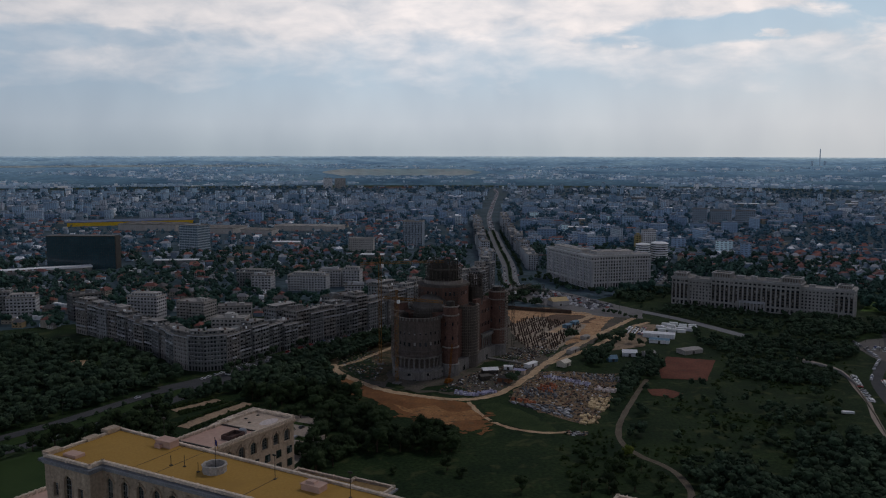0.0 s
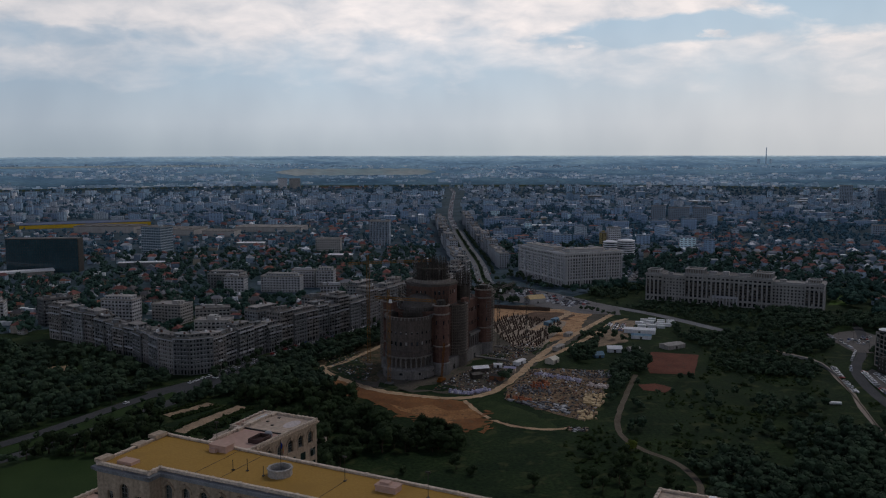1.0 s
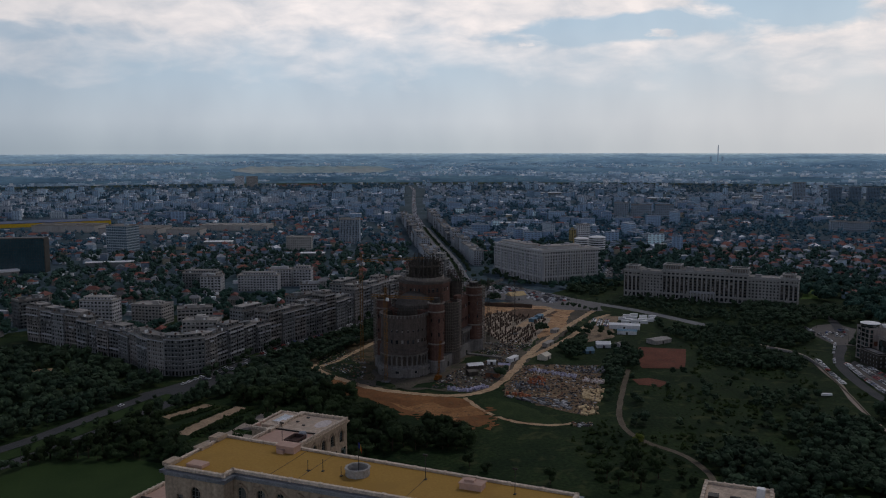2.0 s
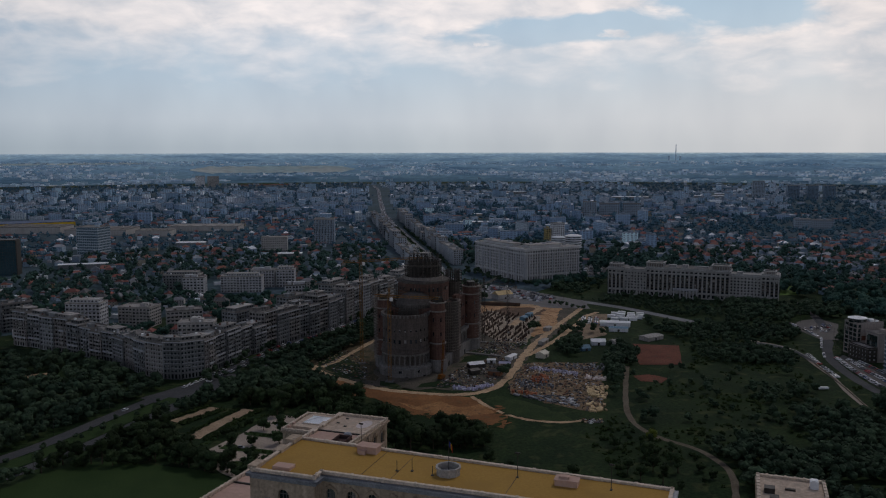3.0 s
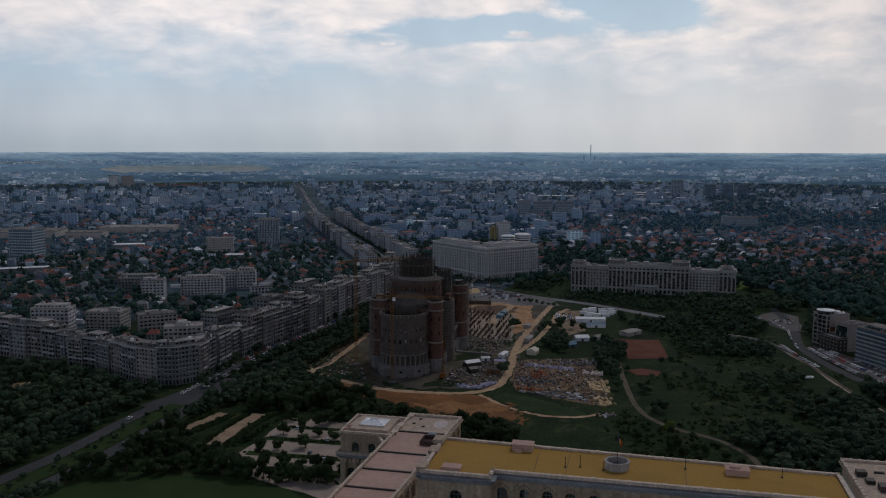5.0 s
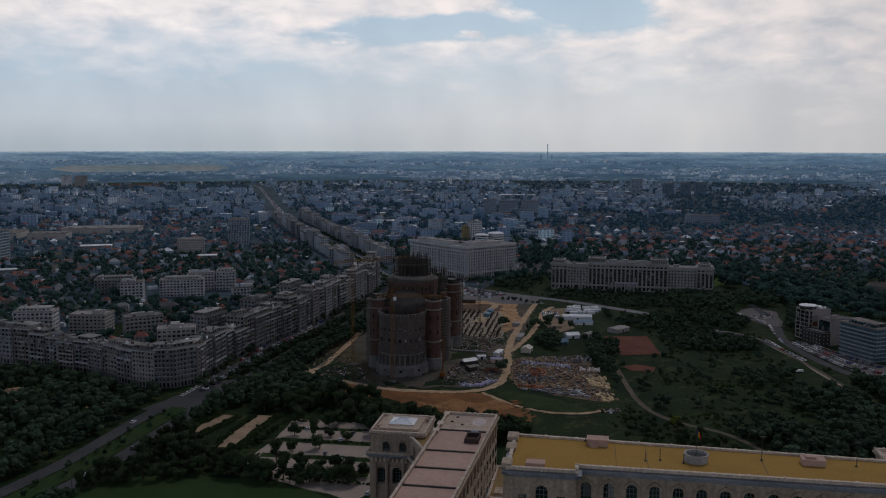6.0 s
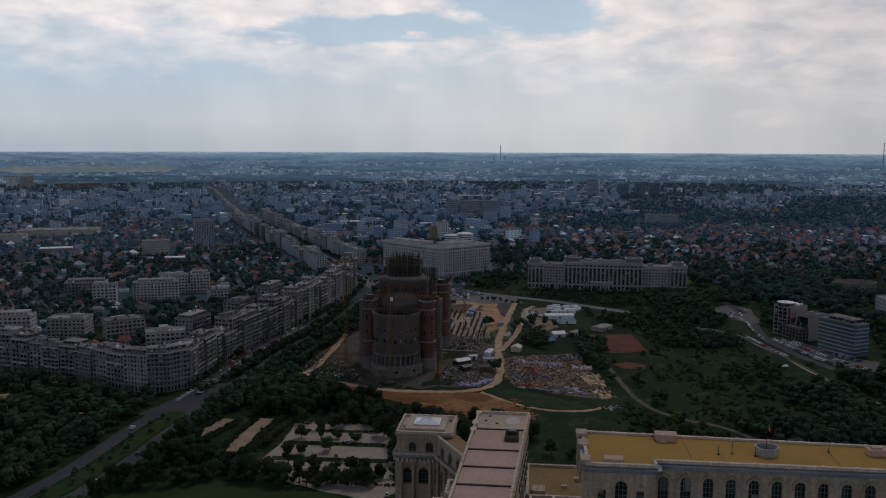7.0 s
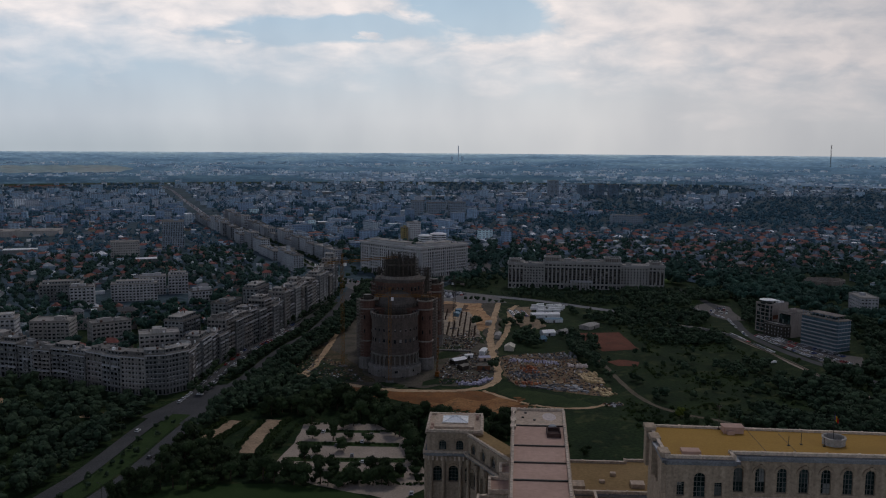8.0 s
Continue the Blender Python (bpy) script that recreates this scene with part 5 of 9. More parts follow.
        bm = bmesh.new()
        lathe(bm, s * 14.5, 60, [(5.4, 44), (5.4, 58), (5.0, 58), (5.0, 56), (0.01, 56)], 16)
        stair = part("stair_tower", bm, CONCRETE_DARK, top)
        for k in range(16):
            bm = bmesh.new()
            ring_of(bm, s * 14.5, 60, 5.0, 56, 67.5, 1, 0.5, 22.5 * k, 22.5 * k, 0.4)
            part("post", bm, CONCRETE_DARK, stair)
        make_scaffold(top, s * 14.5, 60, 5.7, 48, 67, 0, 360, 12, DARK_METAL, "dark scaffold cage")
    # crossing: eight-sided brick base of the main tower
    bm = bmesh.new()
    oct_r = [(18.5 * math.cos(radians(22.5 + 45 * i)), 36 + 18.5 * math.sin(radians(22.5 + 45 * i))) for i in range(8)]
    prism(bm, oct_r, 44, 61.5)
    crossing = part("crossing_wall", bm, BRICK, top, "red brick octagon of the crossing")
    bm = bmesh.new()
    prism(bm, [(x * 1.06, 36 + (y - 36) * 1.06) for x, y in oct_r], 61.5, 63.2)
    prism(bm, [(x * 1.03, 36 + (y - 36) * 1.03) for x, y in oct_r], 46.5, 47.6)
    part("ledge", bm, CONCRETE_DARK, crossing)
    for i in range(8):
        a, b = Vector(oct_r[i]), Vector(oct_r[(i + 1) % 8])
        d = (b - a).normalized()
        s = Vector((d.y, -d.x))
        for k in (0.27, 0.5, 0.73):
            c = a.lerp(b, k)
            bm = bmesh.new()
            prism(bm, [tuple(c + d * u + s * o) for u, o in ((-0.7, -0.3), (0.7, -0.3), (0.7, 0.06), (-0.7, 0.06))], 55.5, 58.2)
            part("window", bm, GLASS_DARK, crossing)
    bm = bmesh.new()
    lathe(bm, 0, 36, [(14.5, 63.2), (14.5, 65.5), (13.5, 65.5), (13.5, 63.4), (0.01, 63.4)], 32)
    part("drum_ring", bm, CONCRETE, top, "concrete ring of the main tower")
    for i in range(20):
        bm = bmesh.new()
        box(bm, 10.0, 11.0, -0.5, 0.5, 63.41, 76.5)
        bm.transform(pose(0, 36, 0, 0, 0, 18 * i))
        part("drum_pier", bm, CONCRETE_DARK, top, "dark half-built pier of the tower drum")
    bm = bmesh.new()
    lathe(bm, 0, 36, [(11.3, 72.5), (11.6, 72.8), (11.6, 73.8), (9.5, 73.8), (9.5, 72.5)], 28)
    part("drum_beam", bm, CONCRETE_DARK, top, "dark ring beam of the tower drum")
    make_scaffold(top, 0, 36, 12.0, 63.3, 77, 0, 360, 30, DARK_METAL, "dark scaffold ring")
    rnd = random.Random(5)
    bm = bmesh.new()
    for i in range(120):
        a, d = rnd.uniform(0, 6.283), rnd.choice((10.4, 11, 7.5, 5.0))
        rod(bm, (d * math.cos(a), 36 + d * math.sin(a), 63.4), (d * math.cos(a), 36 + d * math.sin(a), 75 + rnd.uniform(0, 7)), 0.17, 4)
    tagged(part("rebar", bm, DARK_METAL, top), "dark upright reinforcement bars", kind="stuff")
    make_scaffold(top, 0, 36, 20.2, 47.5, 61, 200, 340, 22, DARK_METAL, 'dark scaffold on the crossing')
    # porch
    bm = bmesh.new()
    box(bm, -17, 17, 88, 96, 11, 44)
    part("porch", bm, BRICK, top)
    bm = bmesh.new()
    prism(bm, [(24, 62), (24, 66), (52, 63), (52, 60)], 2.5, 3.4)
    part("ramp", bm, SITE_CONCRETE, top, "pale access ramp")
    # scaffold on the far flank
    make_scaffold(top, -21.5, 10.5, 5.4, 8, 52, 60, 260, 12, CONCRETE, "grey scaffold on the turret")
    make_scaffold(top, 21.5, 85, 6.6, 8, 53, -80, 120, 14, CONCRETE, "grey scaffold on the turret")


SITE_CONCRETE = surface("site_concrete", (0.145, 0.138, 0.130), (0.205, 0.195, 0.185), 0.1, 1.0, 0.9, 0.3, streak=0.35)
make_cathedral()


def lattice(bm, p, q, w, r=0.10, step=2.4):
    """A square lattice beam from p to q."""
    p, q = Vector(p), Vector(q)
    d = (q - p).normalized()
    side = d.cross(Vector((0, 0, 1)))
    side = side.normalized() if side.length > 0.01 else Vector((1, 0, 0))
    up = side.cross(d).normalized()
    n = max(2, int((q - p).length / step))
    cs = [side * a * w / 2 + up * b * w / 2 for a, b in ((-1, -1), (1, -1), (1, 1), (-1, 1))]
    for c in cs:
        rod(bm, p + c, q + c, r, 4)
    for i in range(n):
        a, b = p.lerp(q, i / n), p.lerp(q, (i + 1) / n)
        for k in range(4):
            e, f = (a, b) if (i + k) % 2 else (b, a)
            rod(bm, e + cs[k], f + cs[(k + 1) % 4], r * 0.65, 3)


def make_crane(x, y, h, jib, turn, mat, label):
    top = thing("tower_crane", label, "crane", pose(x, y, 0, 0, 0, turn), "tower cranes")
    bm = bmesh.new()
    lattice(bm, (0, 0, 0), (0, 0, h), 1.8)
    part("mast", bm, mat, top)
    bm = bmesh.new()
    lattice(bm, (1, 0, h + 1.2), (jib, 0, h + 1.2), 1.3, 0.12)
    lattice(bm, (-1, 0, h + 1.2), (-jib * 0.3, 0, h + 1.2), 1.3, 0.12)
    part("jib", bm, mat, top)
    bm = bmesh.new()
    lattice(bm, (0, 0, h), (0, 0, h + 7), 1.1, 0.12)
    rod(bm, (0, 0, h + 7), (jib * 0.6, 0, h + 1.9), 0.07, 3)
    rod(bm, (0, 0, h + 7), (-jib * 0.28, 0, h + 1.9), 0.07, 3)
    part("tower_head", bm, mat, top)
    bm = bmesh.new()
    box(bm, -jib * 0.3, -jib * 0.3 + 3, -0.9, 0.9, h - 1.2, h + 0.5)
    part("counterweight", bm, CONCRETE, top)
    bm = bmesh.new()
    box(bm, 0.9, 2.6, -1.6, -0.2, h - 1.8, h + 0.4)
    part("cab", bm, WHITE_METAL, top)
    bm = bmesh.new()
    box(bm, -2.5, 2.5, -2.5, 2.5, -0.3, 0.8)
    part("foot", bm, SITE_CONCRETE, top)
    return top


make_crane(-29.6, 580.9 - 15, 57, 34, -25, YELLOW_PAINT, "yellow lattice tower crane beside the apse")
make_crane(-44, 618, 74, 48, 12, YELLOW_PAINT, "tall yellow lattice tower crane behind the cathedral")
make_crane(58, 668, 46, 36, 60, DARK_METAL, "dark lattice tower crane over the excavation")
make_crane(86, 700, 40, 30, 130, DARK_METAL, "dark lattice tower crane among concrete columns")


# ---- buildings round the park ----
def make_block(name, label, category, x, y, turn, w, d, h, floors, bay, wall, glass=None, roof=None, group="", pier=0.35, spandrel=0.42, ground_floor=0.0, balconies=(), roof_huts=1, seed=0, parapet_h=0.9, rhythm=False, attic=0.0):
    """A building on a rectangle: piers and spandrels proud of a glazed core, storey by storey, with roof, parapet and huts.
    The front looks to -y before the turn."""
    rnd = random.Random(seed + int(x * 7 + y))
    top = thing(name, label, category, pose(x, y, 0, 0, 0, turn), group)
    glass = glass or GLASS_DARK
    roof = roof or ROOF_FLAT
    hx, hy = w / 2, d / 2
    fh = (h - ground_floor) / floors
    bm = bmesh.new()
    corners = [(-hx, -hy), (hx, -hy), (hx, hy), (-hx, hy)]
    rows = [(ground_floor + fh * (k + spandrel * 0.5), ground_floor + fh * (k + 1 - spandrel * 0.5)) for k in range(floors)]
    if ground_floor > 3:
        rows.insert(0, (0.4, ground_floor - 0.7))
    for i in range(4):
        p, q = corners[i], corners[(i + 1) % 4]
        L = w if i % 2 == 0 else d
        n = max(1, round(L / bay))
        b = L / n
        cols = []
        for k in range(n):
            half = b * (1 - pier * (1.35 if rhythm and k % 3 == 1 else 0.8 if rhythm else 1)) / 2
            cols.append((b * (k + 0.5) - half, b * (k + 0.5) + half))
        facade_grid(bm, p, q, 0, h, cols, rows, 0.5)
    bmesh.ops.remove_doubles(bm, verts=bm.verts, dist=0.001)
    walls = part("wall", bm, wall, top)
    for k in range(floors):
        z = ground_floor + fh * k
        bm = bmesh.new()
        box(bm, -hx + 0.45, hx - 0.45, -hy + 0.45, hy - 0.45, z + 0.01 if k else 0.0, z + fh - 0.01)
        part("glazing", bm, glass, walls)
    bm = bmesh.new()
    box(bm, -hx - 0.25, hx + 0.25, -hy - 0.25, hy + 0.25, h, h + 0.35)
    for q in ((-hx - 0.1, hx + 0.1, -hy - 0.1, -hy + 0.25), (-hx - 0.1, hx + 0.1, hy - 0.25, hy + 0.1), (-hx - 0.1, -hx + 0.25, -hy + 0.25, hy - 0.25), (hx - 0.25, hx + 0.1, -hy + 0.25, hy - 0.25)):
        box(bm, *q, h + 0.35, h + 0.35 + parapet_h)
    part("roof", bm, roof, top)
    for i in range(roof_huts):
        u, v = rnd.uniform(-0.35, 0.35) * w, rnd.uniform(-0.15, 0.15) * d
        a, b, c = rnd.uniform(1.8, 4), rnd.uniform(1.5, 2.6), rnd.uniform(1.8, 3.0)
        bm = bmesh.new()
        box(bm, u - a, u + a, v - b, v + b, h + 0.35, h + 0.35 + c)
        box(bm, u - a - 0.2, u + a + 0.2, v - b - 0.2, v + b + 0.2, h + 0.35 + c, h + 0.6 + c)
        part("roof_hut", bm, wall, top)
    if attic:
        # set-back top storey with its own windows
        ax, ay0, ay1, az = hx * rnd.uniform(0.74, 0.9), -hy * 0.62, hy * 0.66, h + 0.35
        bm = bmesh.new()
        ring = [(-ax, ay0), (ax, ay0), (ax, ay1), (-ax, ay1)]
        for i in range(4):
            p, q = ring[i], ring[(i + 1) % 4]
            L = math.hypot(q[0] - p[0], q[1] - p[1])
            n = max(1, round(L / 2.9))
            facade_grid(bm, p, q, az, az + attic, [(L / n * (k + 0.22), L / n * (k + 0.78)) for k in range(n)], [(az + 0.9 + 2.8 * k, az + 2.2 + 2.8 * k) for k in range(max(1, int(attic / 2.7)))], 0.35)
        top_wall = part("attic_storey", bm, wall, top)
        bm = bmesh.new()
        box(bm, -ax + 0.4, ax - 0.4, ay0 + 0.4, ay1 - 0.4, az, az + attic - 0.05)
        part("glazing", bm, glass, top_wall)
        bm = bmesh.new()
        box(bm, -ax - 0.35, ax + 0.35, ay0 - 0.4, ay1 + 0.4, az + attic, az + attic + 0.3)
        part("roof", bm, roof, top)
    if rhythm or balconies:
        # vents, chimneys and a stair head on the roof
        for i in range(4):
            u, v = rnd.uniform(-0.44, 0.44) * w, rnd.uniform(-0.4, 0.4) * d
            e, c = rnd.uniform(0.35, 0.9), rnd.uniform(0.9, 2.0)
            z = h + 0.35 + (attic + 0.3 if attic and abs(u) < hx * 0.7 and -hy * 0.6 < v < hy * 0.6 else 0)
            bm = bmesh.new()
            box(bm, u - e, u + e, v - e * 0.8, v + e * 0.8, z, z + c)
            box(bm, u - e - 0.12, u + e + 0.12, v - e * 0.8 - 0.12, v + e * 0.8 + 0.12, z + c, z + c + 0.15)
            part("chimney", bm, (PANEL_PALE, CONCRETE, BRICK, WHITE_METAL)[i] if rnd.random() < 0.6 else wall, top)
    for s, width in balconies:
        for k in range(1, floors):
            z = ground_floor + fh * k
            bm = bmesh.new()
            box(bm, s - width / 2, s + width / 2, -hy - 1.25, -hy - 0.02, z - 0.2, z + 1.0)
            part("balcony", bm, wall if (k * 3 + int(width * 10)) % 5 else PANEL_PALE, top)
    if rhythm:
        # pale pilasters, string course and cornice of the street front
        for u in (-hx, hx):
            bm = bmesh.new()
            box(bm, max(-hx, u - 0.45), min(hx, u + 0.45), -hy - 0.42, -hy - 0.002, 0, h - 0.2)
            part("pilaster", bm, wall, top)
        for k in range(1, floors - 1):
            z = ground_floor + fh * k
            bm = bmesh.new()
            box(bm, -hx + 0.5, hx - 0.5, -hy - 0.16, -hy - 0.002, z + fh * spandrel * 0.5 - 0.22, z + fh * spandrel * 0.5 - 0.04)
            part("sill_course", bm, PANEL_PALE, top)
        for z, out, thick, nm in ((h - 0.2, 0.9, 0.5, "cornice"), (h - fh * 1.02, 0.55, 0.35, "string_course"), (max(3.6, ground_floor) - 0.25, 0.6, 0.35, "string_course")):
            bm = bmesh.new()
            box(bm, -hx - 0.05, hx + 0.05, -hy - out, -hy - 0.003, z, z + thick)
            part(nm, bm, PANEL_PALE if nm == "cornice" else wall, top)
    return top


def along(p, q, depth, **k):
    """A block whose front runs from p to q, with its depth behind (to the left of the way)."""
    (x0, y0), (x1, y1) = p, q
    L = math.hypot(x1 - x0, y1 - y0)
    a = math.atan2(y1 - y0, x1 - x0)
    cx, cy = (x0 + x1) / 2 - math.sin(a) * depth / 2, (y0 + y1) / 2 + math.cos(a) * depth / 2
    return dict(x=cx, y=cy, turn=math.degrees(a), w=L, d=depth, **k)


FRONT = [(-312, 728), (-262, 688), (-222, 650), (-193, 611), (-180, 600), (-168, 597), (-153, 603), (-140, 628), (-122, 660), (-96, 697), (-62, 738), (-30, 784), (-2, 824), (22, 862), (44, 900), (62, 935)]
HEIGHTS = [26, 22, 21.5, 24, 25.5, 25.5, 25.5, 24, 25, 27, 29, 28, 30, 28, 31]
GREY_BLOCK = "grey rendered apartment block with rows of balconies beside the boulevard"
rnd_front = random.Random(17)
for i, (p, q, h) in enumerate(zip(FRONT, FRONT[1:], HEIGHTS)):
    p, q = Vector(p), Vector(q)
    L = (q - p).length
    n = max(1, round(L / 15))
    d = (q - p) / L
    back = Vector((-d.y, d.x))
    for k in range(n):
        step = 0.0 if n == 1 else (1.6 if k % 2 else 0.0)
        a0, a1 = p + (q - p) * k / n + back * step, p + (q - p) * (k + 1) / n + back * step
        hh = h + (0 if n == 1 else rnd_front.choice((-1.5, 0, 0, 1.5) if i < 8 else (-5, -2, 0, 2, 4)))
        spec = along(tuple(a0), tuple(a1), 14 if n > 1 else 12, h=hh, floors=max(6, round((hh - 4.2) / 3.0)), bay=3.1 if n > 1 else 2.3, ground_floor=4.2)
        w = spec["w"]
        style = rnd_front.choice((0, 1, 1, 2)) if n > 1 else 0
        bal = ([], [(-w * 0.25, w * 0.42), (w * 0.25, w * 0.42)], [(0, w * 0.3)])[style]
        make_block("apartment_block", GREY_BLOCK, "apartment block", wall=PANEL if (i + k) % 3 else PANEL_WARM, group="apartment blocks on the boulevard", balconies=bal, roof_huts=3, seed=i * 9 + k, pier=(0.46, 0.22, 0.4)[style], spandrel=(0.5, 0.42, 0.46)[style], rhythm=True, attic=rnd_front.choice((0.0, 2.6, 2.6) if i < 8 else (0.0, 2.8, 2.8, 5.6)), **spec)
# blocks behind the boulevard row
BLOCK_WHITE = surface("worn_white_render", (0.46, 0.465, 0.475), (0.54, 0.54, 0.545), 0.07, 0.7, 0.88, 0.2, streak=0.3, amount=0.25)
BEHIND = [(-266, 772, -14, 30, 16, 25, BLOCK_WHITE, "white apartment block with dark window bands"), (-226, 790, -20, 30, 20, 17, PANEL_BEIGE, "pale beige apartment block with a flat roof"),
          (-163, 660, -5, 26, 16, 27, PANEL_BEIGE, "low beige block with a terraced roof"), (-136, 730, 50, 26, 16, 22, PANEL, "grey apartment block behind the boulevard row"),
          (-186, 772, 10, 30, 16, 16, PANEL_BEIGE, "yellowish beige apartment block behind the row"), (-330, 790, 40, 26, 16, 24, PANEL, "grey apartment block with balconies"),
          (-392, 800, 12, 26, 16, 19, BLOCK_WHITE, "white slab block among trees"), (-422, 812, 12, 26, 14, 22, PANEL, "grey tower block among trees"),
          (-92, 776, 52, 30, 14, 25, PANEL, "grey apartment block behind the boulevard row"), (-54, 828, 55, 30, 14, 27, PANEL, "grey apartment block behind the boulevard row")]
for i, (x, y, turn, w, d, h, mat, label) in enumerate(BEHIND):
    make_block("apartment_block", label, "apartment block", x, y, turn, w, d, h, round(h / 3.05), 3.2, mat, seed=40 + i, roof_huts=3, pier=0.34, spandrel=0.46, attic=2.8 if i % 3 == 0 else 0.0, balconies=[(-w * 0.26, w * 0.34), (w * 0.3, w * 0.24)])
# white blocks in the quarter behind
for i, (x, y, turn, w, d, h) in enumerate([(-195, 948, -8, 22, 16, 18.5), (-146, 958, -8, 44, 16, 17), (-124, 988, -8, 26, 16, 19), (-99, 984, -8, 20, 16, 19.5), (-90, 908, 4, 20, 14, 13.5), (-212, 990, -8, 40, 18, 16)]):
    make_block("white_block", "white rendered housing block with many small windows", "apartment block", x, y, turn, w, d, h, round(h / 3.05), 3.4, BLOCK_WHITE if i < 5 else PANEL, group="white housing blocks", seed=60 + i, pier=0.38, spandrel=0.42, roof_huts=3, attic=2.8 if i % 2 else 0.0, balconies=[(-w * 0.28, w * 0.3), (w * 0.3, w * 0.2)])

# ministry building, with projecting middle and ends
def make_ministry():
    a, b = Vector((242, 874)), Vector((386, 782))
    d = (b - a).normalized()
    ang = math.degrees(math.atan2(d.y, d.x))
    top = thing("ministry_building", "long grey stone ministry building with tall pilasters", "office building", pose(a.x, a.y, 0, 0, 0, ang))
    L = (b - a).length
    for s0, s1, front, deep, h, floors, tall in ((0, 17, -2.5, 24, 28, 8, True), (17, 40, 0, 18, 26.5, 8, False), (40, 124, -3.0, 24, 30, 9, True), (124, 154, 0, 18, 26.5, 8, False), (154, L, -2.5, 24, 28, 8, True)):
        s1 = min(s1, L)
        bm = bmesh.new()
        n = round((s1 - s0) / (4.4 if tall else 3.4))
        b1 = (s1 - s0) / n
        step = (h - 11) / (floors - 3)
        if tall:
            rows = [(1.0, 4.6), (6.6, h - 6.2), (h - 4.4, h - 2.6)]
        else:
            rows = [(1.0, 4.6)] + [(6.6 + step * j, 6.6 + step * (j + 0.6)) for j in range(floors - 3)] + [(h - 4.0, h - 2.6)]
        g = 0.19 if tall else 0.26
        cols = [(b1 * (k + g), b1 * (k + 1 - g)) for k in range(n)]
        nd = round(deep / 4.2)
        dcols = [(deep / nd * (k + 0.25), deep / nd * (k + 0.75)) for k in range(nd)]
        ring = [(s0, front), (s1, front), (s1, front + deep), (s0, front + deep)]
        for k in range(4):
            facade_grid(bm, ring[k], ring[(k + 1) % 4], 0, h - 1.5, cols if k % 2 == 0 else dcols, rows, 0.9)
        bmesh.ops.remove_doubles(bm, verts=bm.verts, dist=0.001)
        w = part("wall", bm, MARBLE, top)
        for z0, z1, out in ((5.2, 6.0, 0.5), (h - 5.6, h - 4.9, 0.7), (h - 1.5, h, 1.1)):
            bm = bmesh.new()
            box(bm, s0 - (out if z1 == h else 0), s1 + (out if z1 == h else 0), front - out, front + deep + out, z0 + 0.003 * s0 / 40, z1 + 0.003 * s0 / 40)
            part("cornice", bm, MARBLE, top)
        if tall:
            for k in range(n + 1):
                x = s0 + b1 * k
                bm = bmesh.new()
                box(bm, max(s0, x - 0.62), min(s1, x + 0.62), front - 0.5, front - 0.002, 6.02, h - 5.62)
                box(bm, max(s0, x - 0.85), min(s1, x + 0.85), front - 0.65, front - 0.002, h - 6.3, h - 5.62)
                part("pilaster", bm, MARBLE, top)
            for j in range(1, floors - 3):
                z = 6.6 + (h - 12.8) * j / (floors - 3)
                bm = bmesh.new()
                box(bm, s0 + 0.4, s1 - 0.4, front + 0.35, front + 0.88, z - 0.7, z + 0.7)
                part("spandrel", bm, CONCRETE_DARK, w, "dark spandrel between the window strips")
        bm = bmesh.new()
        box(bm, s0 + 0.92, s1 - 0.92, front + 0.95, front + deep - 0.95, 0.0, h - 1.52)
        part("glazing", bm, GLASS_DARK, w)
        bm = bmesh.new()
        box(bm, s0, s1, front + 0.4, front + deep - 0.4, h, h + 0.6)
        part("roof", bm, ROOF_FLAT, top)
        for v in (front + 0.1, front + deep - 0.5):
            bm = bmesh.new()
            box(bm, s0 + 0.2, s1 - 0.2, v, v + 0.4, h, h + 1.3)
            part("parapet", bm, MARBLE, top)
    # open attics with posts
    for s0, s1, y0, y1, z0, z1 in ((40, 58, -1, 16, 30, 34.6), (106, 124, -1, 16, 30, 34.6), (1, 14, 0, 14, 28, 31.5), (156, 168, 2, 15, 28, 31.0)):
        bm = bmesh.new()
        box(bm, s0 + 1.6, s1 - 1.6, y0 + 1.6, y1 - 1.6, z0 + 0.5, z1 - 0.3)
        part("attic", bm, CONCRETE, top)
        n = round((s1 - s0) / 2.6)
        for k in range(n + 1):
            x = s0 + 0.4 + (s1 - s0 - 0.8) * k / n
            bm = bmesh.new()
            box(bm, x - 0.4, x + 0.4, y0, y0 + 0.8, z0 + 0.5, z1)
            part("post", bm, MARBLE, top)
        n = round((y1 - y0) / 2.6)
        for k in range(1, n + 1):
            y = y0 + 0.4 + (y1 - y0 - 0.8) * k / n
            for x in (s0 + 0.4, s1 - 0.4):
                bm = bmesh.new()
                box(bm, x - 0.4, x + 0.4, y - 0.4, y + 0.4, z0 + 0.5, z1)
                part("post", bm, MARBLE, top)
        for q in ((s0 - 0.4, s1 + 0.4, y0 - 0.4, y0 + 1.2), (s0 - 0.4, s1 + 0.4, y1 - 1.2, y1 + 0.4), (s0 - 0.4, s0 + 1.2, y0 + 1.2, y1 - 1.2), (s1 - 1.2, s1 + 0.4, y0 + 1.2, y1 - 1.2)):
            bm = bmesh.new()
            box(bm, *q, z1, z1 + 0.8)
            part("beam", bm, MARBLE, top)
    for i, (s0, s1, y0, y1, zh) in enumerate(((62, 70, 6, 12, 2.4), (76, 82, 5, 11, 3.0), (90, 102, 8, 12, 2.0), (22, 26, 5, 9, 2.2), (130, 136, 6, 11, 2.4))):
        bm = bmesh.new()
        z = 30.6 if 40 < s0 < 124 else 27.1
        box(bm, s0, s1, y0, y1, z, z + zh)
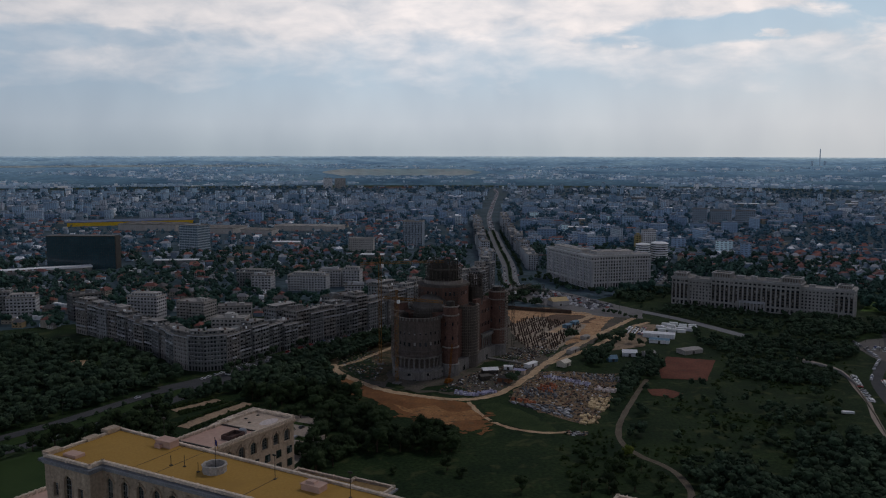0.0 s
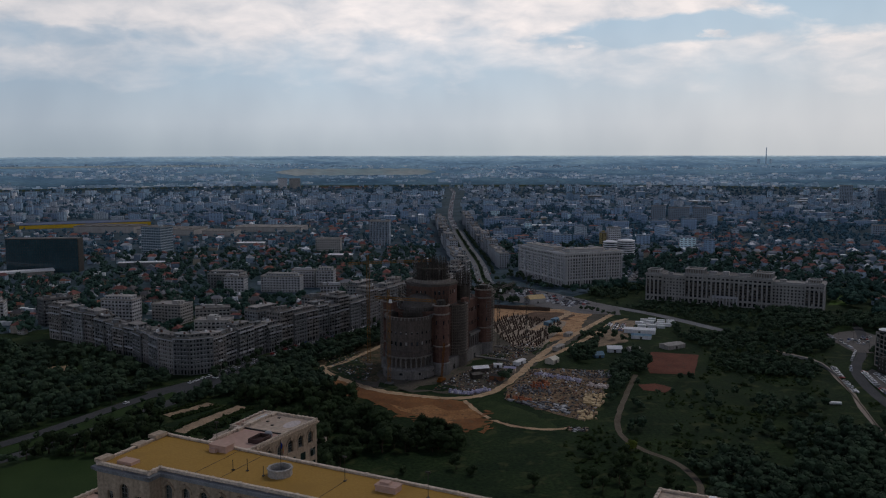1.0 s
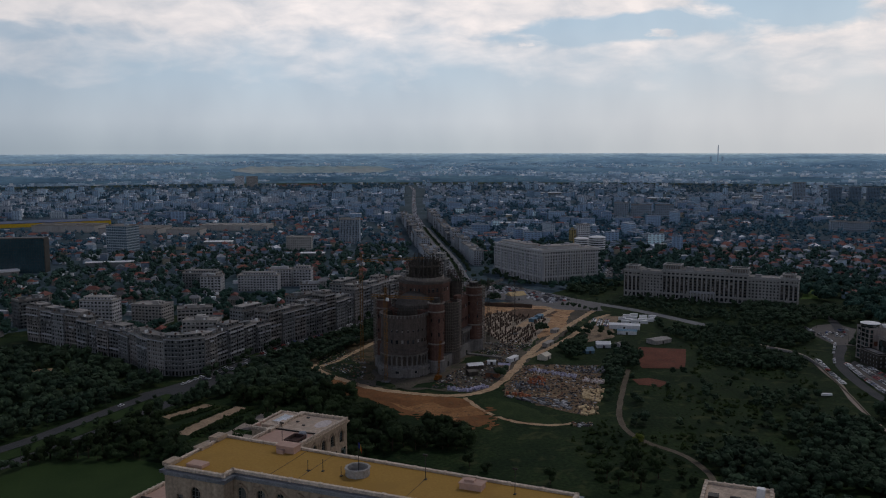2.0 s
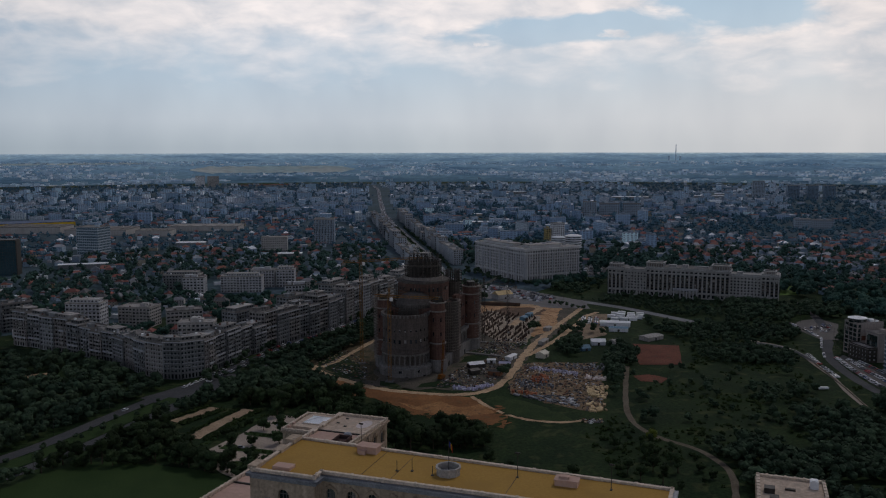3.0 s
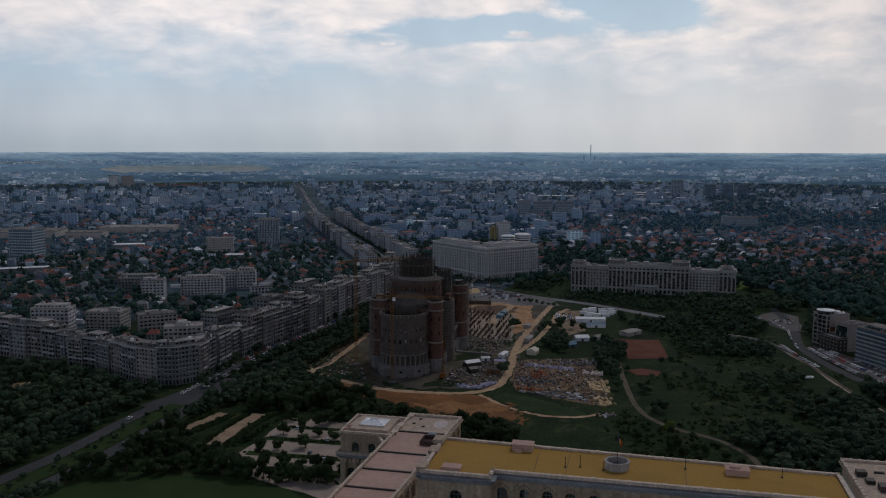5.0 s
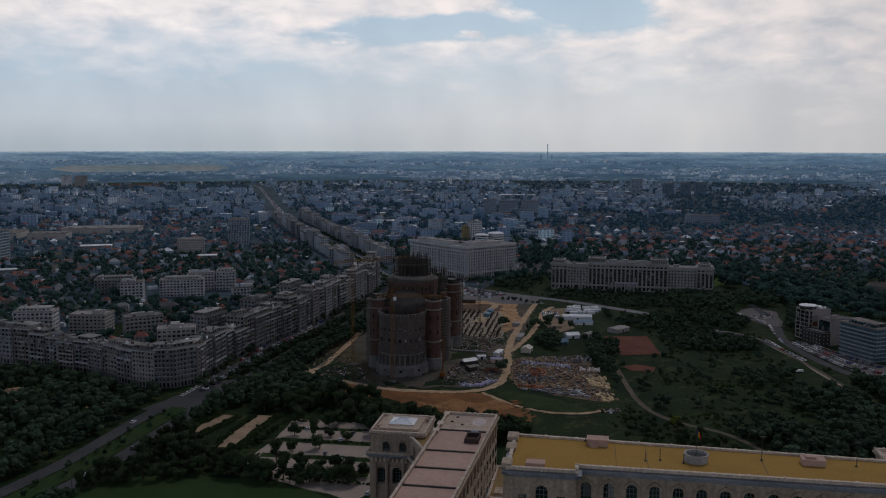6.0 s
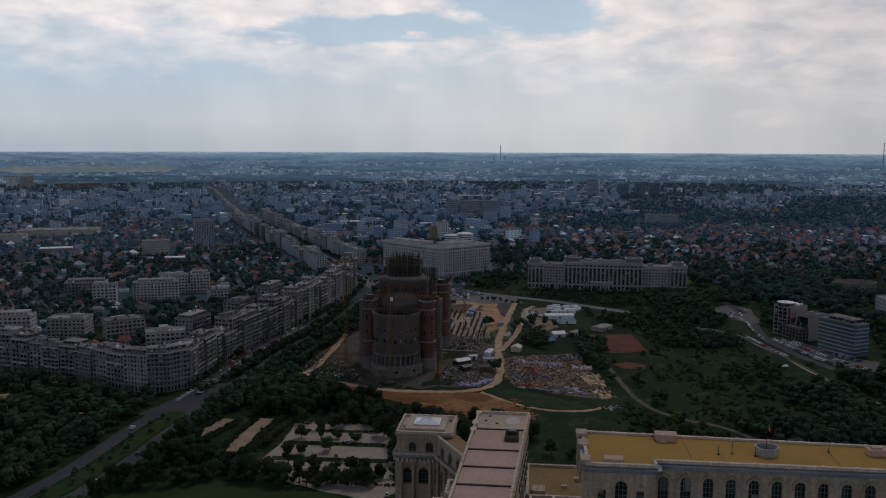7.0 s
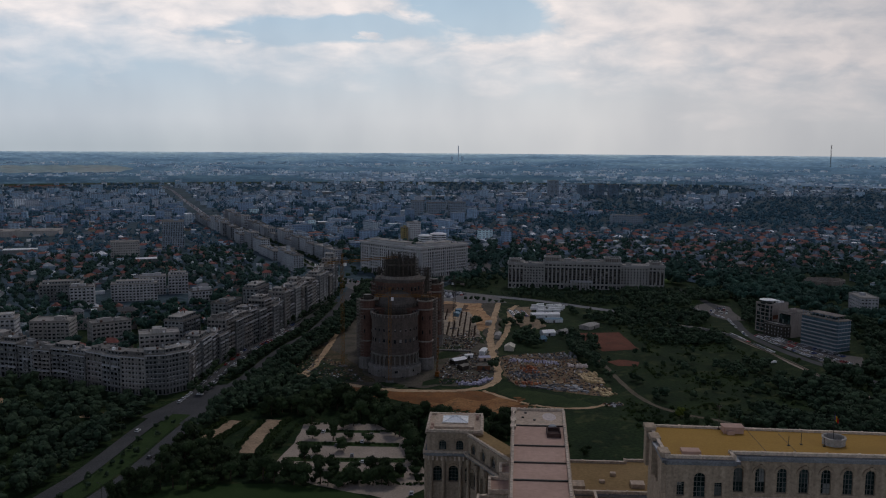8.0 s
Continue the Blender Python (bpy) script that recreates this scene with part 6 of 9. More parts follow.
        part("roof_hut", bm, MARBLE, top)
    bm = bmesh.new()
    box(bm, 68.5, 93, -7.9, -3.6, 8.4, 10.2)
    portico = part("portico", bm, PANEL_PALE, top, "pale entrance portico with columns")
    for i in range(8):
        s = 69.6 + 3.26 * i
        bm = bmesh.new()
        box(bm, s - 0.55, s + 0.55, -7.6, -6.5, 0, 8.4)
        part("column", bm, PANEL_PALE, portico)


make_ministry()


def make_hotel():
    top = thing("hotel_building", "large cream hotel with long rows of windows", "hotel", pose(173.5, 960, 0, 0, 0, 0))
    for p, q, h, deep in (((-37, 100), (0, 0), 37.5, 20), ((0, 0), (72, 20), 38, 24)):
        L = math.hypot(q[0] - p[0], q[1] - p[1])
        a = math.atan2(q[1] - p[1], q[0] - p[0])
        m = Matrix.Translation((*p, 0)) @ Matrix.Rotation(a, 4, "Z")
        floors = 8
        k = round(L / 3.4)
        b1 = L / k
        fh = (h - 13.5) / (floors - 1)
        rows = [(0.6, 6.4)] + [(8.2 + fh * (j + 0.12), 8.2 + fh * (j + 0.78)) for j in range(floors - 1)] + [(h - 4.2, h - 1.8)]
        cols = [(b1 * (i + 0.17), b1 * (i + 0.83)) for i in range(k)]
        kd = round(deep / 3.6)
        dcols = [(deep / kd * (i + 0.22), deep / kd * (i + 0.78)) for i in range(kd)]
        ring = [(0, 0), (L, 0), (L, deep), (0, deep)]
        bm = bmesh.new()
        for i in range(4):
            facade_grid(bm, ring[i], ring[(i + 1) % 4], 0, h, cols if i % 2 == 0 else dcols, rows, 0.8)
        bmesh.ops.remove_doubles(bm, verts=bm.verts, dist=0.001)
        bm.transform(m)
        w = part("wall", bm, HOTEL_STONE, top)
        for z0, z1, out in ((7.0, 7.7, 0.7), (h - 5.3, h - 4.5, 1.1), (h - 0.4, h + 0.9, 1.5)):
            bm = bmesh.new()
            box(bm, -out, L + out, -out, deep + out, z0 + 0.01 * (deep - 20), z1 + 0.01 * (deep - 20))
            bm.transform(m)
            part("cornice", bm, HOTEL_STONE, top)
        # broad piers between groups of windows
        groups = round(L / 17)
        for i in range(groups + 1):
            u = min(max(b1 * round(i * k / groups), 1.0), L - 1.0)
            bm = bmesh.new()
            box(bm, u - 1.0, u + 1.0, -0.75, -0.003, 0, h - 5.35)
            bm.transform(m)
            part("pier", bm, PANEL_PALE, top)
        for i in range(k):
            if i % 4 == 1:
                for j in range(1, floors - 1, 2):
                    bm = bmesh.new()
                    box(bm, b1 * i + 0.2, b1 * (i + 2) - 0.2, -1.1, -0.003, 8.2 + fh * j - 0.1, 8.2 + fh * j + 0.9)
                    bm.transform(m)
                    part("balcony", bm, PANEL_PALE, top)
        bm = bmesh.new()
        box(bm, 0.82, L - 0.82, 0.85, deep - 0.85, 0, h - 0.5)
        bm.transform(m)
        part("glazing", bm, GLASS_DARK, w)
        bm = bmesh.new()
        box(bm, 1, L - 1, 1, deep - 1, h + 0.6, h + 1.3)
        bm.transform(m)
        part("roof", bm, ROOF_FLAT, top)
        bm = bmesh.new()
        prism(bm, [(L * 0.12, 4), (L * 0.3, 3), (L * 0.62, 3), (L * 0.7, 5), (L * 0.7, deep - 4), (L * 0.12, deep - 4)], h + 1.3, h + 4.2)
        bm.transform(m)
        part("setback_storey", bm, HOTEL_STONE, top)
        bm = bmesh.new()
        prism(bm, [(L * 0.10, 3), (L * 0.3, 2), (L * 0.63, 2), (L * 0.72, 4), (L * 0.72, deep - 3), (L * 0.10, deep - 3)], h + 4.2, h + 4.8)
        bm.transform(m)
        part("roof", bm, ROOF_FLAT, top)
        for u, v, e in ((0.2, 0.5, 2.2), (0.42, 0.4, 1.6), (0.55, 0.6, 2.6), (0.82, 0.5, 2.0), (0.9, 0.35, 1.4)):
            z = h + (4.8 if u < 0.7 else 1.3)
            bm = bmesh.new()
            box(bm, L * u - e, L * u + e, deep * v - e * 0.7, deep * v + e * 0.7, z, z + e * 0.8)
            bm.transform(m)
            part("roof_hut", bm, PANEL_PALE, top)


HOTEL_STONE = surface("hotel_stone", (0.45, 0.448, 0.45), (0.55, 0.544, 0.54), 0.06, 0.8, 0.85, 0.2, streak=0.2, amount=0.2)
make_hotel()


YELLOW_DULL = surface("dull_yellow_render", (0.36, 0.29, 0.13), (0.42, 0.34, 0.16), 0.05, 0.6)
OFFICE_BLUE = surface("blue_grey_cladding", (0.13, 0.19, 0.25), (0.17, 0.24, 0.31), 0.05, 0.5, 0.4, 0.0)
# Chimney concrete lightened and blued, so haze sits in its colour.
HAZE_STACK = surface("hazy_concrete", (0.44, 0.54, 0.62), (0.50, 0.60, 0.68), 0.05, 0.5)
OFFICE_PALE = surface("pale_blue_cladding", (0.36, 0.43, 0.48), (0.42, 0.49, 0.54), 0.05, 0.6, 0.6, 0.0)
# Concrete of far towers, some blue haze put into its colour.
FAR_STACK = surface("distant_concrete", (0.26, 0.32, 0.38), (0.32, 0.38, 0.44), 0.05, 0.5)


OFFICE_BEIGE = surface("office_render", (0.27, 0.235, 0.215), (0.33, 0.29, 0.265), 0.06, 0.8, 0.85, 0.15, streak=0.2, amount=0.2)
BLUE_GLASS = surface("blue_glass", (0.06, 0.105, 0.135), (0.10, 0.16, 0.195), 0.12, 0.9, 0.12, 0.0, spec=0.6)


def office_box(label, x, y, w, d, h, wall_mat, glass, fronts):
    """An office block on a plain plan; fronts gives columns and rows of openings for its south and west faces."""
    top = thing("office_building", label, "office building", pose(x, y, 0))
    ring = [(0, 0), (w, 0), (w, d), (0, d)]
    bm = bmesh.new()
    for i in range(4):
        cols, rows = fronts[i] if i in fronts else ([], [])
        facade_grid(bm, ring[i], ring[(i + 1) % 4], 0, h, cols, rows, 0.5)
    wall = part("wall", bm, wall_mat, top)
    bm = bmesh.new()
    box(bm, 0.55, w - 0.55, 0.55, d - 0.55, 0, h - 0.05)
    part("glazing", bm, glass, wall)
    bm = bmesh.new()
    box(bm, 0.02, w - 0.02, 0.02, d - 0.02, h, h + 0.35)
    part("roof", bm, ROOF_FLAT, top)
    for q in ((0, w, 0, 0.3), (0, w, d - 0.3, d), (0, 0.3, 0.3, d - 0.3), (w - 0.3, w, 0.3, d - 0.3)):
        bm = bmesh.new()
        box(bm, *q, h + 0.352, h + 1.1)
        part("parapet", bm, wall_mat, top)
    return top


def make_slope_offices():
    # banded glass office with balconies
    top = thing("office_building", "blue glass office with pale balcony bands", "office building", pose(316, 500, 0))
    for j in range(8):
        z = 2.95 * j
        bm = bmesh.new()
        box(bm, 1.0, 15, 0.3, 35, z + 0.55, z + 2.95)
        part("glazing", bm, BLUE_GLASS, top)
        bm = bmesh.new()
        outline = [(1.2, -0.1), (15.1, -0.1), (15.1, 35.2), (1.5, 35.2), (-0.6, 33.8), (-1.2, 31.0), (-1.2, 1.2)]
        prism(bm, outline, z, z + 0.55)
        slab = part("floor_slab", bm, PANEL_PALE, top, "pale balcony slab")
        if j:
            bm = bmesh.new()
            for y in range(11):
                rod(bm, (-1.1, 1.4 + 2.9 * y, z + 0.55), (-1.1, 1.4 + 2.9 * y, z + 1.5), 0.05)
            rod(bm, (-1.1, 1.4, z + 1.5), (-1.1, 30.6, z + 1.5), 0.06)
            part("railing", bm, DARK_METAL, slab)
    for k in range(5):
        bm = bmesh.new()
        box(bm, 1.6 + 3.1 * k, 1.85 + 3.1 * k, 0.1, 0.29, 0.56, 23.5)
        part("mullion", bm, OFFICE_BLUE, top)
    bm = bmesh.new()
    prism(bm, [(0.6, 0.2), (15.2, 0.2), (15.2, 35.3), (0.6, 35.3)], 23.6, 24.3)
    part("roof", bm, CONCRETE, top)
    bm = bmesh.new()
    box(bm, 4.5, 14, 6, 30, 24.3, 26.6)
    part("roof_storey", bm, GLASS_GREEN, top)
    bm = bmesh.new()
    box(bm, 4, 14.6, 5, 31, 26.6, 26.95)
    part("roof_storey_cover", bm, CONCRETE, top)
    for k in range(12):
        bm = bmesh.new()
        box(bm, 1.0, 1.2, 0.6 + 3.0 * k, 0.8 + 3.0 * k, 24.3, 26.9)
        part("terrace_post", bm, OFFICE_BLUE, top)
    bm = bmesh.new()
    box(bm, 0.95, 1.25, 0.5, 34.5, 26.9, 27.1)
    part("terrace_beam", bm, OFFICE_BLUE, top)
    # glass-sided tower with a round rooftop terrace
    rows = [(1.0 + 3.3 * k, 3.7 + 3.3 * k) for k in range(7)]
    top = office_box("beige office tower with dark glass side and rooftop terrace", 323, 574, 22, 15, 24, OFFICE_BEIGE, GLASS_GREEN, {3: ([(0.7, 4.9), (5.3, 9.7), (10.1, 14.4)], rows), 0: ([(1.0, 3.4)], rows)})
    bm = bmesh.new()
    lathe(bm, 5.5, 7.5, [(6.2, 24.35), (6.2, 27.2)], 28)
    part("terrace_glazing", bm, GLASS_GREEN, top, "round dark glazed rooftop room")
    for z in (26.0, 27.2):
        bm = bmesh.new()
        lathe(bm, 5.5, 7.5, [(6.2, z), (6.9, z), (6.9, z + 0.4), (0.5, z + 0.7)] if z > 27 else [(6.21, z), (6.5, z), (6.5, z + 0.25), (6.21, z + 0.25)], 28)
        part("terrace_ring", bm, WHITE_METAL if z > 27 else CONCRETE, top)
    for x0, y0, w, d, h in ((13, 3, 3.4, 2.4, 1.8), (15.5, 8, 4.4, 2.2, 1.5), (18.6, 3.4, 1.6, 1.6, 1.4)):
        bm = bmesh.new()
        box(bm, x0, x0 + w, y0, y0 + d, 24.35, 24.35 + h)
        part("roof_unit", bm, WHITE_METAL, top)
    bm = bmesh.new()
    box(bm, 4.0, 13.0, -0.12, -0.003, 11.5, 15.0)
    part("sign", bm, CLAY, top, "plain red-brown sign panel")
    # block with one dark bay
    top = office_box("pale beige office with one large dark glass bay", 324.5, 552, 20, 14, 20.5, OFFICE_BEIGE, GLASS_GREEN, {3: ([(1.0, 13.0)], [(9.8, 19.2)]), 0: ([(15.0, 16.6), (17.6, 19.2)], [(1.2 + 3.3 * k, 3.0 + 3.3 * k) for k in range(5)])})
    bm = bmesh.new()
    box(bm, 6, 10, 4, 8, 20.9, 23.2)
    part("roof_hut", bm, OFFICE_BEIGE, top)
    # low dark wing with square windows
    # Pale render behind the openings stands in for lit windows.
    office_box("low dark office wing with small square windows painted pale as lit", 316.4, 552, 8, 21.5, 10.2, DARK_METAL, PANEL_PALE, {3: ([(1.2 + 3.4 * k, 2.6 + 3.4 * k) for k in range(6)], [(1.5 + 2.9 * k, 2.9 + 2.9 * k) for k in range(3)]), 0: ([(1.4, 3.0), (5.0, 6.6)], [(1.5 + 2.9 * k, 2.9 + 2.9 * k) for k in range(3)])})


def make_landmarks():
    # dark mirrored office slab
    top = thing("office_building", "dark mirrored glass office slab above low houses", "office building", pose(-468, 1138, 0, 0, 0, 0))
    bm = bmesh.new()
    box(bm, -48, 42, -9, 9, 0, 43)
    # The blue-teal reflection of this glass is painted as base colour.
    part("glass_body", bm, surface("mirror_glass", (0.022, 0.052, 0.066), (0.034, 0.074, 0.092), 0.05, 0.6, 0.12, 0.0, spec=0.6), top, "dark curtain wall with a blue-green reflection in its colour")
    bm = bmesh.new()
    for i in range(31):
        x = -48 + 3 * i
        box(bm, x - 0.08, x + 0.08, -9.12, -9.0, 0, 43)
    for j in range(12):
        box(bm, -48, 42, -9.1, -9.0, 3.6 * j, 3.6 * j + 0.15)
    part("mullion", bm, DARK_METAL, top)
    bm = bmesh.new()
    box(bm, -48.3, 42.3, -9.3, 9.3, 43, 44.2)
    part("roof", bm, DARK_METAL, top)
    bm = bmesh.new()
    box(bm, 42.002, 43.0, -9, 9, 0, 42.99)
    part("end_wall", bm, DARK_METAL, top)
    # slim office tower
    make_block("office_tower", "grey office tower with close vertical fins", "office tower", -38.3, 1412, -8, 32, 26, 40, 11, 2.4, FAR_STACK, seed=3, pier=0.5, spandrel=0.2, roof_huts=1, parapet_h=1.8)
    make_block("office_building", "banded pale blue office building", "office building", -381, 1345, -24, 36, 30, 40, 10, 3.4, OFFICE_PALE, seed=4, pier=0.06, spandrel=0.34, glass=BLUE_GLASS)
    # long low hall with a white fascia
    top = thing("market_hall", "long low hall with a white fascia and red signs", "hall", pose(-545, 1064, 0, 0, 0, 28.8))
    bm = bmesh.new()
    box(bm, 0, 106, 0, 14, 0, 4.4)
    part("wall", bm, PANEL_WARM, top)
    bm = bmesh.new()
    box(bm, -1, 107, -1.2, 15, 4.402, 6.6)
    part("fascia", bm, WHITE_METAL, top)
    for k in range(5):
        bm = bmesh.new()
        box(bm, 8 + 7.4 * k, 13 + 7.4 * k, -1.32, -1.203, 4.9, 6.2)
        part("sign", bm, CLAY, top, "faded red sign panel")
    make_block("office_building", "beige slab with a grid of windows", "office building", -117, 1325, -4, 38, 20, 21, 6, 3.2, PANEL_BEIGE, seed=5, pier=0.55, spandrel=0.55)
    # twin white round offices
    for x, y, r, h in ((290, 1200, 10, 25), (315, 1206, 12, 26)):
        top = thing("round_office", "white round office building with a pale roof", "office building", pose(x, y, 0), "twin round offices")
        for j in range(8):
            z = h * j / 8
            bm = bmesh.new()
            lathe(bm, 0, 0, [(r - 0.3, z), (r, z), (r, z + h / 8 * 0.55), (r - 0.3, z + h / 8 * 0.55)], 28)
            part("floor_band", bm, PANEL_WHITE, top)
        bm = bmesh.new()
        lathe(bm, 0, 0, [(r - 0.3, 0), (r - 0.3, h)], 28)
        part("glass_body", bm, GLASS_GREEN, top)
        bm = bmesh.new()
        lathe(bm, 0, 0, [(r, h), (r + 0.3, h), (r + 0.3, h + 1.2), (r - 1, h + 1.2), (r - 4, h + 2.4), (0.01, h + 3)], 28)
        part("roof", bm, WHITE_METAL, top)
    make_block("office_building", "slim white tower with a yellow end", "office building", 330, 1330, 5, 20, 12, 34, 10, 3.3, PANEL_WHITE, seed=6)
    make_block("office_building", "slim pale yellow office block beside trees", "office building", 313, 1330, 5, 8, 10, 26, 8, 3.3, YELLOW_DULL, seed=7)
    # long yellow store
    top = thing("warehouse", "long yellow and blue flat-roofed store", "warehouse", pose(-650, 1830, 0, 0, 0, 20))
    bm = bmesh.new()
    box(bm, -125, 125, -30, 30, 0, 7.5)
    part("wall", bm, YELLOW_SHEET, top)
    bm = bmesh.new()
    box(bm, -125.5, 125.5, -30.5, 30.5, 7.5, 8.7)
    part("roof", bm, surface("store_roof", (0.10, 0.13, 0.20), (0.14, 0.17, 0.24), 0.03, 0.3), top)
    for i, (x, y, w, d, h) in enumerate(((-560, 1700, 120, 60, 12), (-430, 1650, 110, 70, 10), (-250, 1690, 130, 50, 9), (-330, 1600, 60, 40, 10))):
        bm = bmesh.new()
        box(bm, -w / 2, w / 2, -d / 2, d / 2, 0, h)
        hall = thing("retail_hall", "low pinkish retail hall with a flat roof", "warehouse", pose(x, y, 0, 0, 0, -10))
        part("wall", bm, PANEL_BEIGE, hall)
        bm = bmesh.new()
        box(bm, -w / 2 - 0.5, w / 2 + 0.5, -d / 2 - 0.5, d / 2 + 0.5, h, h + 1)
        for k in range(5):
            box(bm, -w / 2 + w * (k + 0.3) / 5, -w / 2 + w * (k + 0.6) / 5, -d * 0.3, d * 0.3, h + 1, h + 2)
        part("roof", bm, ROOF_FLAT, hall)
    make_slope_offices()
    make_block("white_block", "pale office block at the edge of the wood", "office building", 480, 605, 60, 30, 16, 16, 5, 3.4, PANEL_PALE, seed=11, pier=0.4, spandrel=0.6)
    # stadium
    top = thing("stadium", "oval stadium with grey stands among trees", "stadium", pose(585, 740, 0, 0, 0, -20))
    for k in range(9):
        bm = bmesh.new()
        r0, r1 = 0.62 + 0.05 * k, 0.62 + 0.05 * (k + 1)
        lathe(bm, 0, 0, [(r0, 1.2 * k), (r0, 1.2 * k + 1.2), (r1, 1.2 * k + 1.2)] if k < 8 else [(1.02, 9.6), (1.02, 0)], 40)
        for v in bm.verts:
            v.co.x *= 25
            v.co.y *= 17
            v.co.z *= 0.7
        part("stand_tier" if k < 8 else "outer_wall", bm, CONCRETE, top)
    bm = bmesh.new()
    bmesh.ops.create_circle(bm, cap_ends=True, segments=40, radius=0.62, matrix=Matrix.Translation((0, 0, 0.3)) @ Matrix.Diagonal((25, 17, 1, 1)))
    part("pitch", bm, LAWN, top)
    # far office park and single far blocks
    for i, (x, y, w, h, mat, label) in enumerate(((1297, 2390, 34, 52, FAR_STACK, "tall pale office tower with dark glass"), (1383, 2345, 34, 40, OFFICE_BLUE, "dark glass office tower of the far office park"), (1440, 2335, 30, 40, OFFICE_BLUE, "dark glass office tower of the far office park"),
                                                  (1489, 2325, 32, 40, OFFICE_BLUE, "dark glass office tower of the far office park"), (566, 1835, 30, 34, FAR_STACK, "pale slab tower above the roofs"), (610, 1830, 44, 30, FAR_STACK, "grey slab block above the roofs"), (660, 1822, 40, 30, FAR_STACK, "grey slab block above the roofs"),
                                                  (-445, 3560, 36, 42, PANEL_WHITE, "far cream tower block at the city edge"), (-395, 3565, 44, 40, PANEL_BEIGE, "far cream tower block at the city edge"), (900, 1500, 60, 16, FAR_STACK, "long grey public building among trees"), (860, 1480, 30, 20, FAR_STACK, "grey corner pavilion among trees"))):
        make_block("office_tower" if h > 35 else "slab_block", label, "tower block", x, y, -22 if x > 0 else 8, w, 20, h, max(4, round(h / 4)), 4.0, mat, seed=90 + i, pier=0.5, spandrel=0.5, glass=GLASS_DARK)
    for i, (x, y, w, d, turn) in enumerate(((919, 2463, 110, 24, -20), (594, 2823, 90, 20, -12), (660, 2815, 60, 20, -12), (1302, 2540, 120, 20, -25), (-190, 3545, 190, 60, 6), (1180, 2470, 90, 22, -22), (274, 1705, 60, 20, -5), (-95, 1245, 34, 14, -6), (-250, 1420, 44, 16, -4), (-360, 1180, 60, 10, 5))):
        hall = thing("hall", "low far hall with a bright sheet roof", "warehouse", pose(x, y, 0, 0, 0, turn), "far halls with bright roofs")
        bm = bmesh.new()
        box(bm, -w / 2, w / 2, -d / 2, d / 2, 0, 5.6)
        part("wall", bm, PANEL, hall)
        bm = bmesh.new()
        prism(bm, [(-w / 2 - 0.5, -d / 2 - 0.5), (w / 2 + 0.5, -d / 2 - 0.5), (w / 2 + 0.5, d / 2 + 0.5), (-w / 2 - 0.5, d / 2 + 0.5)], 5.6, 6.4)
        part("roof", bm, WHITE_METAL if i != 4 else CLAY, hall)
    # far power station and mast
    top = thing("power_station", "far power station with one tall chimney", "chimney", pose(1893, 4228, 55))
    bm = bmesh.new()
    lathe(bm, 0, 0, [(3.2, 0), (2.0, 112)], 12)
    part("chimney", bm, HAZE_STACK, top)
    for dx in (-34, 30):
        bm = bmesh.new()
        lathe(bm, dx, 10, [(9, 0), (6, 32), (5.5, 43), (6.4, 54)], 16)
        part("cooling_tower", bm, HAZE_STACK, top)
    top = thing("radio_mast", "far tall lattice radio mast", "mast", pose(3333, 3023, 0))
    bm = bmesh.new()
    lattice(bm, (0, 0, 0), (0, 0, 182), 3.2, 0.4, 12)
    part("lattice", bm, DARK_METAL, top)


make_landmarks()


# ---- quarters of the city, houses, far blocks ----
ROADS = [(BLVD, 22), (AVENUE, 24), (CROSS, 18), (RIGHT_ROAD, 12)]
KEEP_OUT = [(-468, 1138, 60), (-530, 1072, 16), (-500, 1090, 18), (-470, 1106, 16), (-38, 1412, 28), (-385, 1350, 38), (-117, 1325, 30), (300, 1195, 40), (320, 1330, 26), (-650, 1830, 140), (-560, 1700, 70), (-430, 1650, 70), (-250, 1690, 70), (-330, 1600, 40),
            (323, 518, 24), (334, 560, 18), (334, 582, 20), (562, 708, 26), (300, 530, 18), (296, 490, 20), (360, 680, 26), (340, 640, 16), (480, 605, 24), (585, 740, 30), (-188, 958, 22), (-150, 950, 26), (-115, 973, 30), (-103, 925, 16), (-206, 990, 28)]
KEEP_OUT += [(1297, 2390, 40), (1383, 2345, 36), (1440, 2335, 34), (1489, 2325, 36), (566, 1835, 30), (635, 1826, 60), (-420, 3562, 60), (880, 1490, 60), (919, 2463, 62), (625, 2820, 85), (1302, 2540, 66), (-190, 3545, 100), (1180, 2470, 52), (274, 1705, 36), (-95, 1245, 22), (-250, 1420, 28), (-360, 1180, 34)]
KEEP_OUT += [(AVENUE[1][0] + s * 28 + (y - 1014) * 0.03, y, 17) for y in range(1090, 1930, 20) for s in (-1, 1)]
KEEP_OUT += [(x, y, max(w, d) * 0.62) for x, y, turn, w, d, h, mat, label in BEHIND]


def blocked(x, y, m=0.0):
    for line, d in ROADS:
        if near_line(x, y, line, d + m):
            return True
    for cx, cy, r in KEEP_OUT:
        if (x - cx) ** 2 + (y - cy) ** 2 < (r + m) ** 2:
            return True
    if near_line(x, y, FRONT, 17 + m):
        return True
    if near_line(x, y, [(242, 874), (386, 782)], 34 + m) or near_line(x, y, [(137, 1062), (174, 962), (246, 985)], 34 + m):
        return True
    return False


